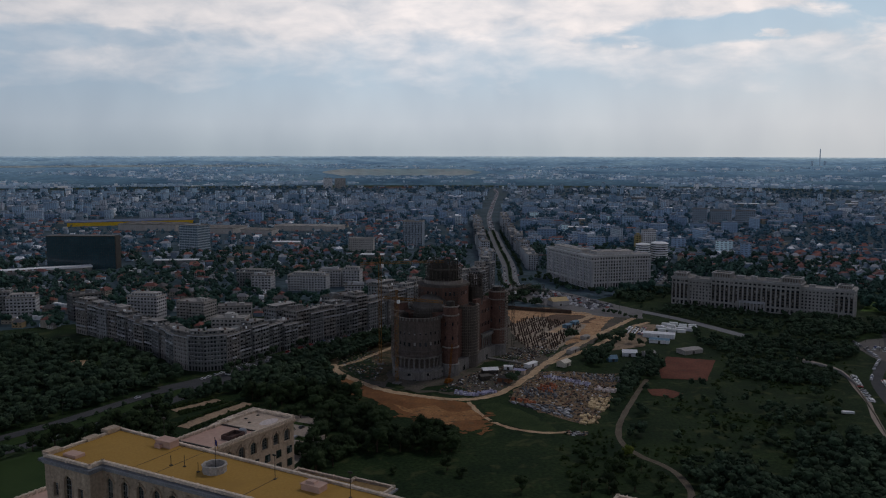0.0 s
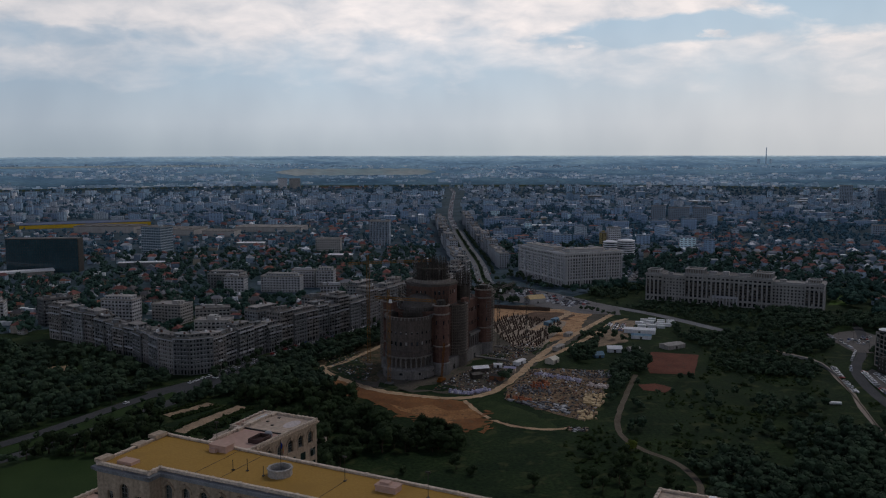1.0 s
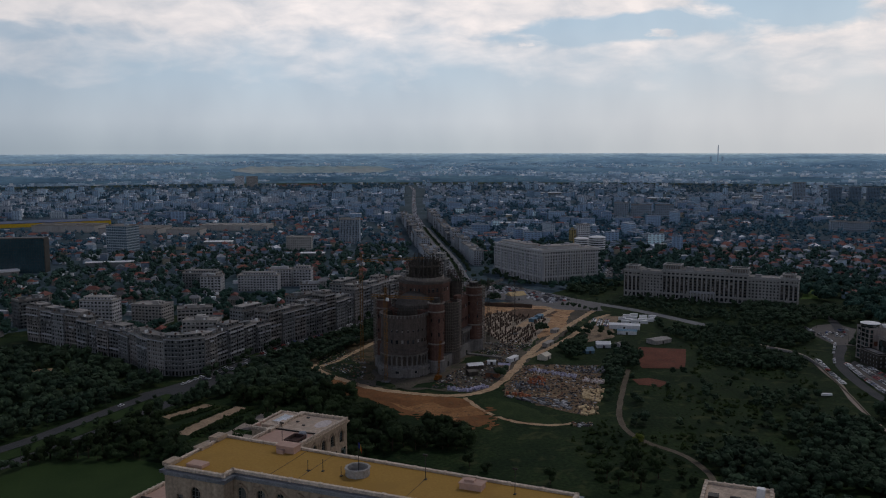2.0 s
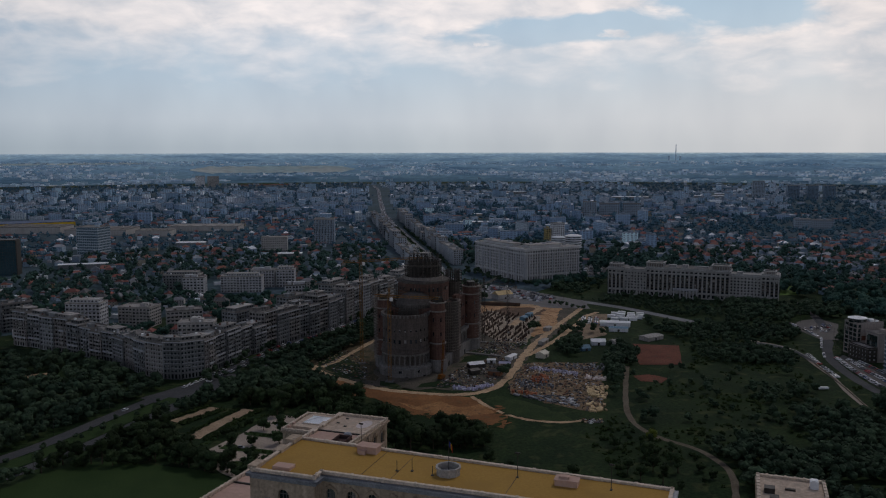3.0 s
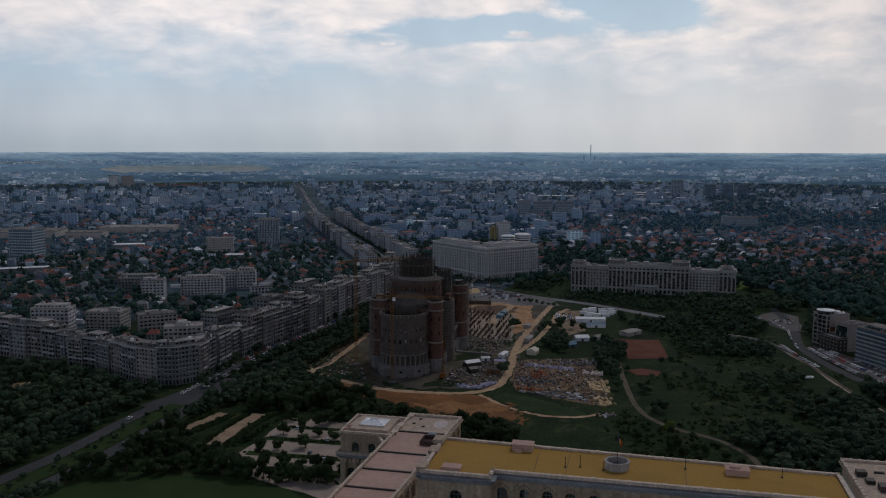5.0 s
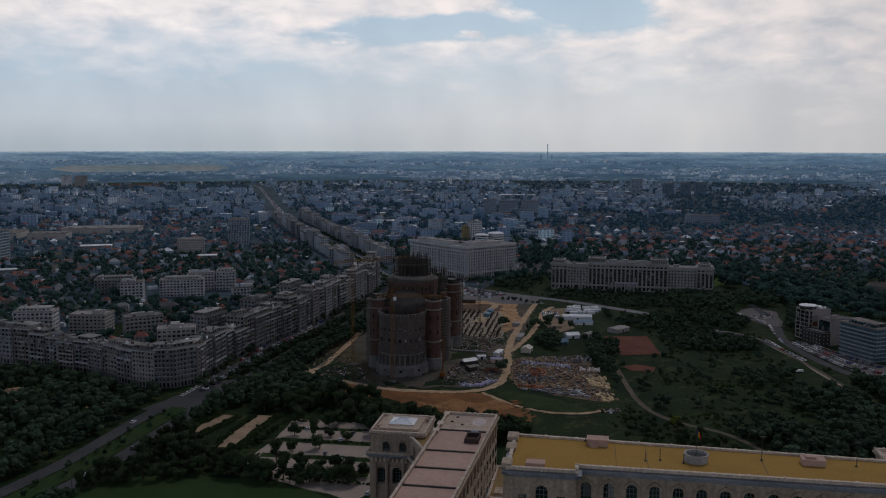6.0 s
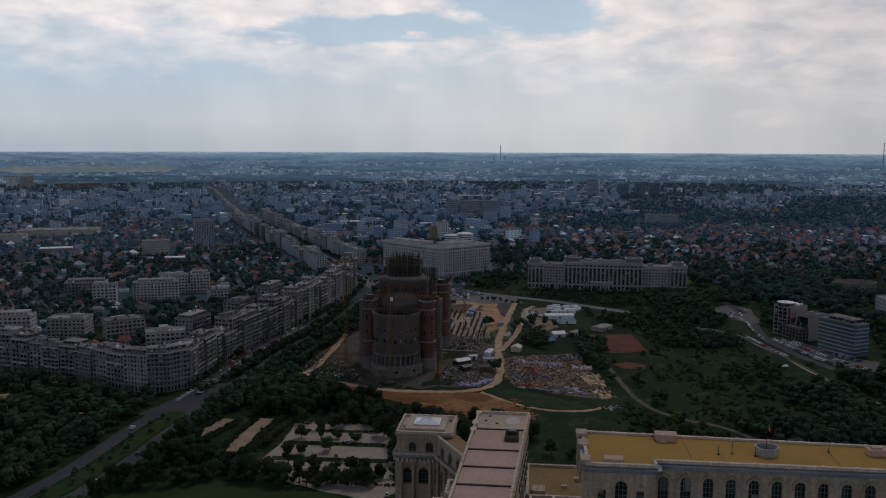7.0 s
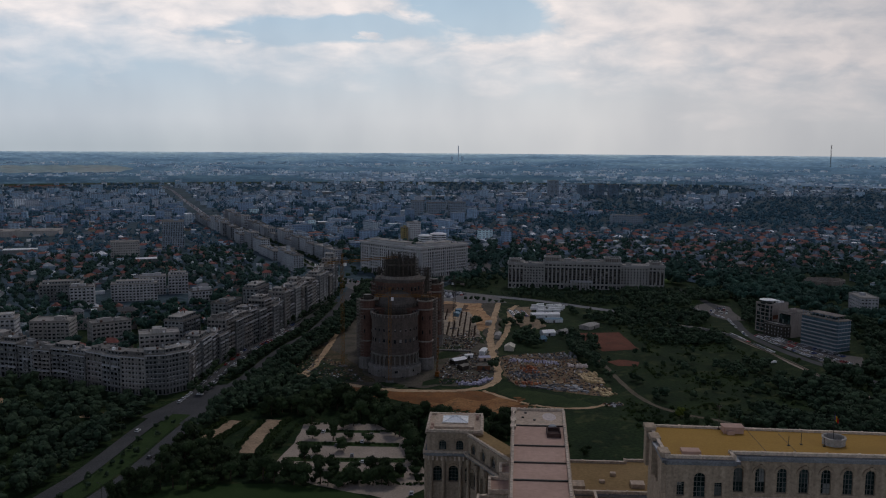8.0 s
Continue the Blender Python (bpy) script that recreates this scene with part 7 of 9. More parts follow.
def side_of_front(x, y):
    """Whether a place lies behind the boulevard row."""
    if x < -168:
        for (x0, y0), (x1, y1) in zip(FRONT, FRONT[1:]):
            if x0 <= x < x1:
                return y > y0 + (y1 - y0) * (x - x0) / (x1 - x0)
        return y > 728 - 0.35 * (x + 312)
    for (x0, y0), (x1, y1) in zip(FRONT[5:], FRONT[6:]):
        if min(y0, y1) <= y <= max(y0, y1) and x < x0 + (x1 - x0) * (y - y0) / (y1 - y0 + 1e-9):
            return True
    return y > 935 and x < 400


EAST_WOODS = [[(1050, 1330), (1130, 1240), (1330, 1215), (1700, 1400), (2382, 2003), (1802, 2036), (1300, 1600)], [(700, 1420), (790, 1600), (950, 1650), (1240, 1560), (1130, 1420), (930, 1400), (800, 1330)]]
EAST_HOUSES = [(434, 1293), (540, 1560), (700, 1420), (800, 1330), (930, 1400), (1050, 1330), (1198, 1117), (809, 827), (700, 925), (600, 1060)]


def zone(x, y):
    r, a = math.hypot(x, y), math.degrees(math.atan2(x, y))
    wav = 120 * noise.noise((x * 0.0016, y * 0.0016, 3.0))
    av = 92 + (max(y, 960) - 960) * 0.05
    if x < av:
        if not side_of_front(x, y):
            return "park"
        d = y + wav
        if d < 1780:
            return "houses"
        if d < 1900:
            return "mixed"
        if d < 3200:
            return "blocks"
        return "wood" if d < 3560 else "mixed"
    if y < 900 and x < 420:
        return "park"
    if any(inside(x, y, wood) for wood in EAST_WOODS):
        return "wood"
    if inside(x, y, EAST_HOUSES):
        return "houses"
    if r + wav < 1250:
        if x > 420 and y < 760:
            return "wood"
        return "wood" if (x < 420 or (r + wav < 1060 and noise.noise((x * 0.004, y * 0.004, 7)) > -0.3)) else "houses"
    if a < 22 and 1330 < r + wav < 2500:
        return "blocks"
    if r + wav < 2000:
        return "houses" if noise.noise((x * 0.0035, y * 0.0035, 1.5)) > -0.05 else "wood"
    if r + wav < 2500:
        return "blocks" if a < 30 else "mixed" if noise.noise((x * 0.003, y * 0.003, 8.5)) > 0.05 else "wood"
    if r + wav < 3050:
        return "mixed" if noise.noise((x * 0.002, y * 0.002, 9.5)) > -0.1 else "wood"
    if r < 3700:
        return "wood" if noise.noise((x * 0.002, y * 0.002, 4.5)) > 0.22 else "mixed"
    return "none"


# House walls blued in the base colour to carry aerial haze.
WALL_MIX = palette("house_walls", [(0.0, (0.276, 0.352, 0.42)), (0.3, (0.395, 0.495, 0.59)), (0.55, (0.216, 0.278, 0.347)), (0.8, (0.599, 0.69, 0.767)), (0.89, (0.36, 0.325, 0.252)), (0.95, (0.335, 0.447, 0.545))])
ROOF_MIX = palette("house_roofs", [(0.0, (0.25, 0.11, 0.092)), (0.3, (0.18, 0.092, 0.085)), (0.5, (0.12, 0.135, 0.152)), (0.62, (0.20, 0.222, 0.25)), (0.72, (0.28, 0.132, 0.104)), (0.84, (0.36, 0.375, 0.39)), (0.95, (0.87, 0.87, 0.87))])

# Stronger haze tint in the colours of houses beyond 2200 m.
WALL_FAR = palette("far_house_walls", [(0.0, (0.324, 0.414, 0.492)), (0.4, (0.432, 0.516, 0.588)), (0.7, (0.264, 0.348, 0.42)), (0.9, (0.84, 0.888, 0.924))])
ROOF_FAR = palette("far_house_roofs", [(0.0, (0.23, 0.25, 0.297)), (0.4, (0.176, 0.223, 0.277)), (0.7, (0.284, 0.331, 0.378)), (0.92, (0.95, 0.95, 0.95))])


def far_block_material(name, tones):
    """Far slab blocks: greys blued for haze by their tones, with faint rows of windows."""
    m = palette(name, tones)
    t = m.node_tree
    b = t.nodes["Principled BSDF"]
    col = b.inputs["Base Color"].links[0].from_socket
    coord = t.nodes.new("ShaderNodeTexCoord").outputs["Object"]
    sep = t.nodes.new("ShaderNodeSeparateXYZ")
    t.links.new(coord, sep.inputs[0])
    row = math_node(t, "FRACT", math_node(t, "DIVIDE", sep.outputs[2], 3.0))
    colm = math_node(t, "FRACT", math_node(t, "DIVIDE", math_node(t, "ADD", sep.outputs[0], math_node(t, "MULTIPLY", sep.outputs[1], 1.37)), 5.0))
    win = math_node(t, "MULTIPLY", math_node(t, "GREATER_THAN", row, 0.52), math_node(t, "GREATER_THAN", colm, 0.45))
    geo = t.nodes.new("ShaderNodeNewGeometry")
    ns = t.nodes.new("ShaderNodeSeparateXYZ")
    t.links.new(geo.outputs["Normal"], ns.inputs[0])
    win = math_node(t, "MULTIPLY", win, math_node(t, "LESS_THAN", math_node(t, "ABSOLUTE", ns.outputs[2]), 0.5))
    t.links.new(mixed(t, math_node(t, "MULTIPLY", win, 0.75), col, (0.08, 0.105, 0.14)), b.inputs["Base Color"])
    return m


# Slab walls blued and lightened with distance: haze put into the colour.
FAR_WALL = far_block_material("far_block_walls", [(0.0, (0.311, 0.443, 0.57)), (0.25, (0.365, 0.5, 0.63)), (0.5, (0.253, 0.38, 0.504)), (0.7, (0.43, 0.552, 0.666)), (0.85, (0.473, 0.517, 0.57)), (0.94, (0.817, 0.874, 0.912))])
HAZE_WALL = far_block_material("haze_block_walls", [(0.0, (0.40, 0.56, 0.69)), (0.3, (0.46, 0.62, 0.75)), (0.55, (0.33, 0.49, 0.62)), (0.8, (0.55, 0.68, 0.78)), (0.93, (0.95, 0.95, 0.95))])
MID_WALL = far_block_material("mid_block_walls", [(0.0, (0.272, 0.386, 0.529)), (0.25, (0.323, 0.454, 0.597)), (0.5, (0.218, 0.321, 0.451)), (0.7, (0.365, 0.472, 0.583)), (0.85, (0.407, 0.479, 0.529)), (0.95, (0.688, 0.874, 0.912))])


def house_meshes():
    """Four small houses: walls with window panes, hipped roof, chimney."""
    kinds = []
    for w, d, h, rh in ((11, 9, 6, 3.2), (14, 10, 6.5, 3.6), (9, 9, 4.5, 3.0), (16, 11, 8.5, 3.8)):
        wall = bmesh.new()
        box(wall, -w / 2, w / 2, -d / 2, d / 2, 0, h)
        pane = bmesh.new()
        for z in ([1.0] if h < 5 else [1.0, 4.0]) + ([6.4] if h > 8 else []):
            for i in range(int(w / 3.2)):
                x = -w / 2 + w * (i + 0.5) / int(w / 3.2)
                for s in (-1, 1):
                    y = s * d / 2
                    box(pane, x - 0.6, x + 0.6, min(y, y + 0.04 * s), max(y, y + 0.04 * s), z, z + 1.5)
        roof = bmesh.new()
        lo = [roof.verts.new(v) for v in ((-w / 2 - 0.5, -d / 2 - 0.5, h), (w / 2 + 0.5, -d / 2 - 0.5, h), (w / 2 + 0.5, d / 2 + 0.5, h), (-w / 2 - 0.5, d / 2 + 0.5, h))]
        hi = [roof.verts.new(v) for v in ((-w * 0.24, 0, h + rh), (w * 0.24, 0, h + rh))]
        for f in ((lo[0], lo[1], hi[1], hi[0]), (lo[2], lo[3], hi[0], hi[1]), (lo[1], lo[2], hi[1]), (lo[3], lo[0], hi[0]), (lo[3], lo[2], lo[1], lo[0])):
            roof.faces.new(f)
        chim = bmesh.new()
        box(chim, w * 0.15, w * 0.15 + 0.9, d * 0.12, d * 0.12 + 0.9, h, h + rh + 0.8)
        kinds.append((mesh_of("wall", wall, HOUSE_WALL), mesh_of("pane", pane, GLASS_DARK), mesh_of("roof", roof, HOUSE_ROOF), mesh_of("chimney", chim, CONCRETE)))
    return kinds


HOUSE_WALL = palette("house_plaster", [(0.0, (0.32, 0.288, 0.24)), (0.3, (0.384, 0.368, 0.336)), (0.55, (0.256, 0.224, 0.192)), (0.75, (0.48, 0.472, 0.456)), (0.9, (0.336, 0.248, 0.136))], source="object")
HOUSE_ROOF = palette("house_tiles", [(0.0, (0.243, 0.0942, 0.0762)), (0.3, (0.17, 0.0762, 0.0628)), (0.5, (0.108, 0.103, 0.103)), (0.68, (0.233, 0.103, 0.0718)), (0.8, (0.215, 0.215, 0.224)), (0.95, (0.592, 0.592, 0.592))], source="object")


def make_carpet():
    rnd = random.Random(12)
    near_houses, far_walls, slabs, trees, glints = [], [], [], [], []
    r = 660.0
    while r < 3690:
        step = 17 + (r - 660) * 0.0085
        a0 = -44.0
        da = math.degrees(step / r)
        while a0 < 68:
            a = radians(a0 + rnd.uniform(-0.4, 0.4) * da)
            rr = r + rnd.uniform(-0.4, 0.4) * step
            x, y = rr * math.sin(a), rr * math.cos(a)
            a0 += da
            z = zone(x, y)
            if z in ("none", "field"):
                continue
            if z == "park":
                continue
            if blocked(x, y, 8):
                if z == "wood" and not blocked(x, y, -2):
                    trees.append((x, y, rnd.uniform(0.7, 1.1)))
                continue
            street = noise.noise((x * 0.003, y * 0.003, 2.0)) * 0.6
            u = rnd.random()
            if z == "wood":
                if u < 0.95:
                    for _ in range(3 if rr < 2300 else 2):
                        trees.append((x + rnd.uniform(-0.5, 0.5) * step, y + rnd.uniform(-0.5, 0.5) * step, rnd.uniform(1.0, 1.9)))
                else:
                    far_walls.append((x, y, rnd.uniform(-0.2, 0.2) + street, rnd.uniform(10, 22), rnd.uniform(8, 14), rnd.uniform(4, 8), 0))
            elif z == "houses" or (z == "mixed" and u < 0.62):
                if u < (0.46 if x < 92 else 0.72):
                    if rr < 1250 and len(near_houses) < 290:
                        near_houses.append((x, y, rnd.choice((0, 90)) + math.degrees(street) + rnd.uniform(-8, 8), rnd.randrange(4), rnd.uniform(0.52, 0.9)))
                        if rnd.random() < 0.6:
                            far_walls.append((x + rnd.uniform(-12, 12), y + rnd.uniform(-12, 12), street, rnd.uniform(4, 9), rnd.uniform(4, 7), rnd.uniform(2.5, 4), rnd.choice((0, 1.5))))
                    else:
                        w, d, h = rnd.uniform(7, 15), rnd.uniform(6, 11), rnd.uniform(3.5, 8)
                        far_walls.append((x, y, street + rnd.choice((0, 1.571)), w, d, h, rnd.uniform(2.0, 4.0) if rnd.random() < 0.72 else 0))
                    for _ in range(rnd.choice((2, 3, 3, 4))):
                        trees.append((x + rnd.uniform(-10, 10), y + rnd.uniform(-10, 10), rnd.uniform(0.7, 1.35)))
                else:
                    for _ in range(2):
                        trees.append((x + rnd.uniform(-7, 7), y + rnd.uniform(-7, 7), rnd.uniform(0.8, 1.5)))
                    if rnd.random() < 0.5:
                        glints.append((x + rnd.uniform(-8, 8), y + rnd.uniform(-8, 8), 0, street + rnd.uniform(-0.2, 0.2), rnd.uniform(3, 11), rnd.uniform(2, 5), rnd.uniform(2.4, 4.2)))
            else:
                for _ in range(2 if rr < 2300 else 1):
                    trees.append((x + rnd.uniform(-16, 16), y + rnd.uniform(-16, 16), rnd.uniform(1.0, 1.9)))
                if u < (0.40 if x < 130 else 0.31) or (z == "mixed" and u < 0.76):
                    s = street + rnd.choice((0, 0, 1.571))
                    slabs.append((x, y, s, rnd.uniform(13, 30) * rnd.choice((0.7, 1.0, 1.25)), rnd.uniform(9, 13), rnd.choice((7, 9, 11, 11, 13, 14, 15, 17, 20, 24))))
                elif u < 0.75:
                    trees.append((x, y, rnd.uniform(1.2, 2.0)))
                else:
                    far_walls.append((x, y, street, rnd.uniform(10, 26), rnd.uniform(9, 16), rnd.uniform(4, 11), 0))
        r += step * (1.0 if r < 1500 else 1.25)
    kinds = house_meshes()
    names = ("wall", "glazing", "roof", "chimney")
    for x, y, turn, k, s in near_houses:
        top = thing("house", "small plastered house with a pitched roof among trees", "house", pose(x, y, 0, 0, 0, turn), "houses of the old quarter")
        for nm, me in zip(names, kinds[k]):
            ob = new(nm, me)
            ob.parent = top
            ob.scale = (s, s, s)
            if nm == "glazing":
                tagged(ob, "small dark window panes", kind="stuff")
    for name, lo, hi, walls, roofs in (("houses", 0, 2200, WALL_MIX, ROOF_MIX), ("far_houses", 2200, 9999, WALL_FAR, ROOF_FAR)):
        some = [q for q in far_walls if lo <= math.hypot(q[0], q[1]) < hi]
        scatter(name, CUBE, [(x, y, 0, t, w, d, h) for x, y, t, w, d, h, rh in some], walls, "small houses in mixed plaster colours blued for haze", "houses")
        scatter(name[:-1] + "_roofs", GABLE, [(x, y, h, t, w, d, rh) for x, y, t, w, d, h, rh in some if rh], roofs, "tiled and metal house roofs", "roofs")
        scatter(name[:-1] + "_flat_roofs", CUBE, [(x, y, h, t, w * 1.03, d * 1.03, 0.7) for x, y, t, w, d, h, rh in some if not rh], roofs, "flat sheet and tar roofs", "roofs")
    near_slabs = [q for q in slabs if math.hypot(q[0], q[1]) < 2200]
    scatter("apartment_blocks", CUBE, [(x, y, 0, t, w, d, h) for x, y, t, w, d, h in near_slabs], MID_WALL, "grey and beige slab apartment blocks of the outer quarters, colours blued for haze", "apartment blocks")
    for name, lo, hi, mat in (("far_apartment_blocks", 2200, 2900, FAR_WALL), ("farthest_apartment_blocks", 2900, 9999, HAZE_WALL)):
        scatter(name, CUBE, [(x, y, 0, t, w, d, h) for x, y, t, w, d, h in slabs if lo <= math.hypot(x, y) < hi], mat, "far grey slab apartment blocks, colours paled and blued for haze", "apartment blocks")
    # Boxes added among the gardens; their white tones stand in for glints.
    scatter("far_sheds", CUBE, glints, palette("shed_sheets", [(0.0, (0.80, 0.80, 0.80)), (0.35, (0.42, 0.43, 0.45)), (0.6, (0.30, 0.20, 0.17)), (0.8, (0.88, 0.88, 0.88))], 0.5, spec=0.4), "small added shed boxes with bright sheets standing in for roof glints", "sheds")
    tops = []
    for x, y, t, w, d, h in slabs:
        tops.append((x, y, h, t, w * 1.02, d * 1.03, 0.8))
        tops.append((x + rnd.uniform(-6, 6), y, h + 0.8, t, rnd.uniform(4, 9), 5, 2.6))
    # Roof tones blued for haze, darkened to offset the light on tops.
    scatter("far_block_roofs", CUBE, tops, palette("hazed_tar_roofs", [(0.0, (0.195, 0.232, 0.277)), (0.35, (0.255, 0.3, 0.352)), (0.65, (0.33, 0.375, 0.427)), (0.95, (0.95, 0.95, 0.95))]), "far flat roofs of apartment blocks", "roofs")
    return trees


FAR_TREES = make_carpet()


# Render paled towards blue to lay haze over the avenue blocks.
AVENUE_HAZED = surface("avenue_hazed_render", (0.31, 0.339, 0.374), (0.402, 0.425, 0.448), 0.06, 0.8, 0.9, 0.2, vary="object", streak=0.25, amount=0.2)


def make_avenue_rows():
    """Tall slabs standing close along both sides of the long avenue."""
    rnd = random.Random(6)
    for side in (-1, 1):
        y = 1085 if side < 0 else 1120
        while y < 1900:
            L = rnd.uniform(26, 40)
            p = next((a, b) for a, b in zip(AVENUE, AVENUE[1:]) if a[1] <= y < b[1])
            (x0, y0), (x1, y1) = p
            x = x0 + (x1 - x0) * (y + L / 2 - y0) / (y1 - y0) + side * rnd.uniform(26, 33)
            h = rnd.choice((12, 15, 18, 20, 22, 25))
            make_block("apartment_block", "slab block standing along the long avenue, render paled for haze", "apartment block", x, y + L / 2, -90 * side + rnd.uniform(-5, 5), L, 13, h, max(5, round(h / 3)), 3.4, AVENUE_HAZED, group="slab blocks along the avenue", seed=int(y), pier=0.4, spandrel=0.4, roof_huts=1)
            y += L + rnd.choice((1.5, 1.5, 6, 14))


make_avenue_rows()


def make_suburbs():
    """Specks of far suburbs on the plain, and fields between them, all paled for haze."""
    rnd = random.Random(31)
    spots = []
    for i in range(26000):
        a, u = radians(rnd.uniform(-36, 64)), rnd.random() * 0.74
        r = 3700 + 1000 * u
        x, y = r * math.sin(a), 200 + r * math.cos(a)
        deg = math.degrees(a)
        in_field = -8.5 < deg < 3.5 and 0.33 < u < 0.62
        if in_field or near_line(x, y, AVENUE, 60):
            continue
        k, z = 1.0 - 0.55 * u, 124.0 * u ** 1.35 - 0.5
        town = noise.noise((deg * 0.10, u * 9, 0.3)) + 0.5 * noise.noise((deg * 0.5, u * 26, 4.3))
        if -7 < deg < 14 and u < 0.26:
            town -= 0.5
        if town > 0.02 and rnd.random() < 0.62:
            spots.append((x, y, z, -a + rnd.uniform(-0.2, 0.2), rnd.choice((rnd.uniform(6, 16), rnd.uniform(6, 16), rnd.uniform(20, 44))) * k, rnd.uniform(6, 12) * k, rnd.choice((3, 3, 4, 5, 9, 12)) * k))
    # Wall tones matched to the hazed plain: haze sits in their colour.
    scatter("far_suburbs", CUBE, spots, palette("suburb_walls", [(0.0, (0.42, 0.54, 0.64)), (0.3, (0.54, 0.65, 0.74)), (0.58, (0.34, 0.45, 0.55)), (0.8, (0.8, 0.85, 0.88)), (0.9, (0.95, 0.95, 0.95))], fine=0.02), "tiny far suburb buildings on the plain, hazed in colour", "suburbs")
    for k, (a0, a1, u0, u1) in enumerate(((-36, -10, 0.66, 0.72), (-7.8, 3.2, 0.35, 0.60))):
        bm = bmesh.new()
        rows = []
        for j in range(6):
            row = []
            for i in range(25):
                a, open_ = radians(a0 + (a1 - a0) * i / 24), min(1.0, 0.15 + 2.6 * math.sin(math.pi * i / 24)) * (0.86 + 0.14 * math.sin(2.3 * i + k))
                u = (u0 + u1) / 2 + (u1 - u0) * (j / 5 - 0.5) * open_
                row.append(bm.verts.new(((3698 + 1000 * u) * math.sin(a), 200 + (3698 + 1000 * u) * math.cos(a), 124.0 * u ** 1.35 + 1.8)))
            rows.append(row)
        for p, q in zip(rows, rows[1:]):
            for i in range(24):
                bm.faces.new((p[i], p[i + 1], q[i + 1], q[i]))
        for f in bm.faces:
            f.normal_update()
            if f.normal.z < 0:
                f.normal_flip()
        # Field greens carry painted haze, paler and bluer than bare crops.
        solid("ground", bm, surface("far_field", (0.31, 0.40, 0.40), (0.42, 0.45, 0.42), 0.004, 0.03, 0.95, 0.0, stain=(0.27, 0.38, 0.39)), "far green fields beyond the city, paled for haze", "field", kind="structure")


make_suburbs()


# ---- building site, yards and cars ----
SITE_TURN = -29.3
RUST = surface("rusty_steel", (0.13, 0.062, 0.038), (0.19, 0.09, 0.052), 0.5, 3.0, 0.85, 0.2)
FILM = palette("wrapped_loads", [(0.0, (0.42, 0.40, 0.52)), (0.4, (0.55, 0.53, 0.62)), (0.7, (0.34, 0.33, 0.44)), (0.9, (0.70, 0.69, 0.72))], 0.4, 2.0, source="object")
PINK_FILM = palette("pale_loads", [(0.0, (0.66, 0.56, 0.52)), (0.5, (0.74, 0.67, 0.63)), (0.85, (0.52, 0.42, 0.38))], 0.5, 2.0, source="object")
TIMBER = palette("stacked_timber", [(0.0, (0.46, 0.34, 0.18)), (0.4, (0.55, 0.42, 0.24)), (0.75, (0.36, 0.26, 0.15))], 0.8, 2.0, source="object")
GREY_LOADS = palette("grey_loads", [(0.0, (0.16, 0.165, 0.175)), (0.35, (0.26, 0.265, 0.28)), (0.65, (0.10, 0.105, 0.11)), (0.9, (0.48, 0.48, 0.48))], 0.7, 2.0, source="object")
PAINT = palette("car_paint", [(0.0, (0.75, 0.75, 0.75)), (0.34, (0.45, 0.46, 0.48)), (0.55, (0.06, 0.06, 0.065)), (0.72, (0.16, 0.165, 0.18)), (0.84, (0.35, 0.03, 0.03)), (0.92, (0.04, 0.08, 0.25))], 0.3, 2.0, spec=0.6, source="object")


def shared(name, build, material):
    bm = bmesh.new()
    build(bm)
    return mesh_of(name, bm, material)


def load_shape(bm):
    """A wrapped load on a pallet, its top a little domed."""
    box(bm, -0.6, 0.6, -0.6, 0.6, 0.0, 0.14)
    v = [bm.verts.new(p) for p in ((-0.58, -0.58, 0.14), (0.58, -0.58, 0.14), (0.58, 0.58, 0.14), (-0.58, 0.58, 0.14), (-0.52, -0.52, 1.1), (0.52, -0.52, 1.15), (0.52, 0.52, 1.1), (-0.52, 0.52, 1.05), (0, 0, 1.22))]
    for f in ((0, 1, 5, 4), (1, 2, 6, 5), (2, 3, 7, 6), (3, 0, 4, 7), (4, 5, 8), (5, 6, 8), (6, 7, 8), (7, 4, 8)):
        bm.faces.new([v[i] for i in f])


def stack_shape(bm):
    """A stack of planks: one body with staggered, notched ends."""
    pts = [(-2.2, 0), (2.2, 0), (2.2, 0.27), (2.34, 0.27), (2.34, 0.57), (2.1, 0.57), (2.1, 0.87), (-2.0, 0.87), (-2.0, 0.57), (-2.26, 0.57), (-2.26, 0.27), (-2.2, 0.27)]
    lo = [bm.verts.new((x, -0.9, z)) for x, z in pts]
    hi = [bm.verts.new((x, 0.9, z)) for x, z in pts]
    n = len(pts)
    for i in range(n):
        bm.faces.new((lo[i], hi[i], hi[(i + 1) % n], lo[(i + 1) % n]))
    bm.faces.new(lo)
    bm.faces.new(hi[::-1])
    bmesh.ops.recalc_face_normals(bm, faces=bm.faces)


LOAD = {m.name: shared("load", load_shape, m) for m in (FILM, PINK_FILM, GREY_LOADS)}
STACK = {m.name: shared("stack", stack_shape, m) for m in (TIMBER, GREY_LOADS)}


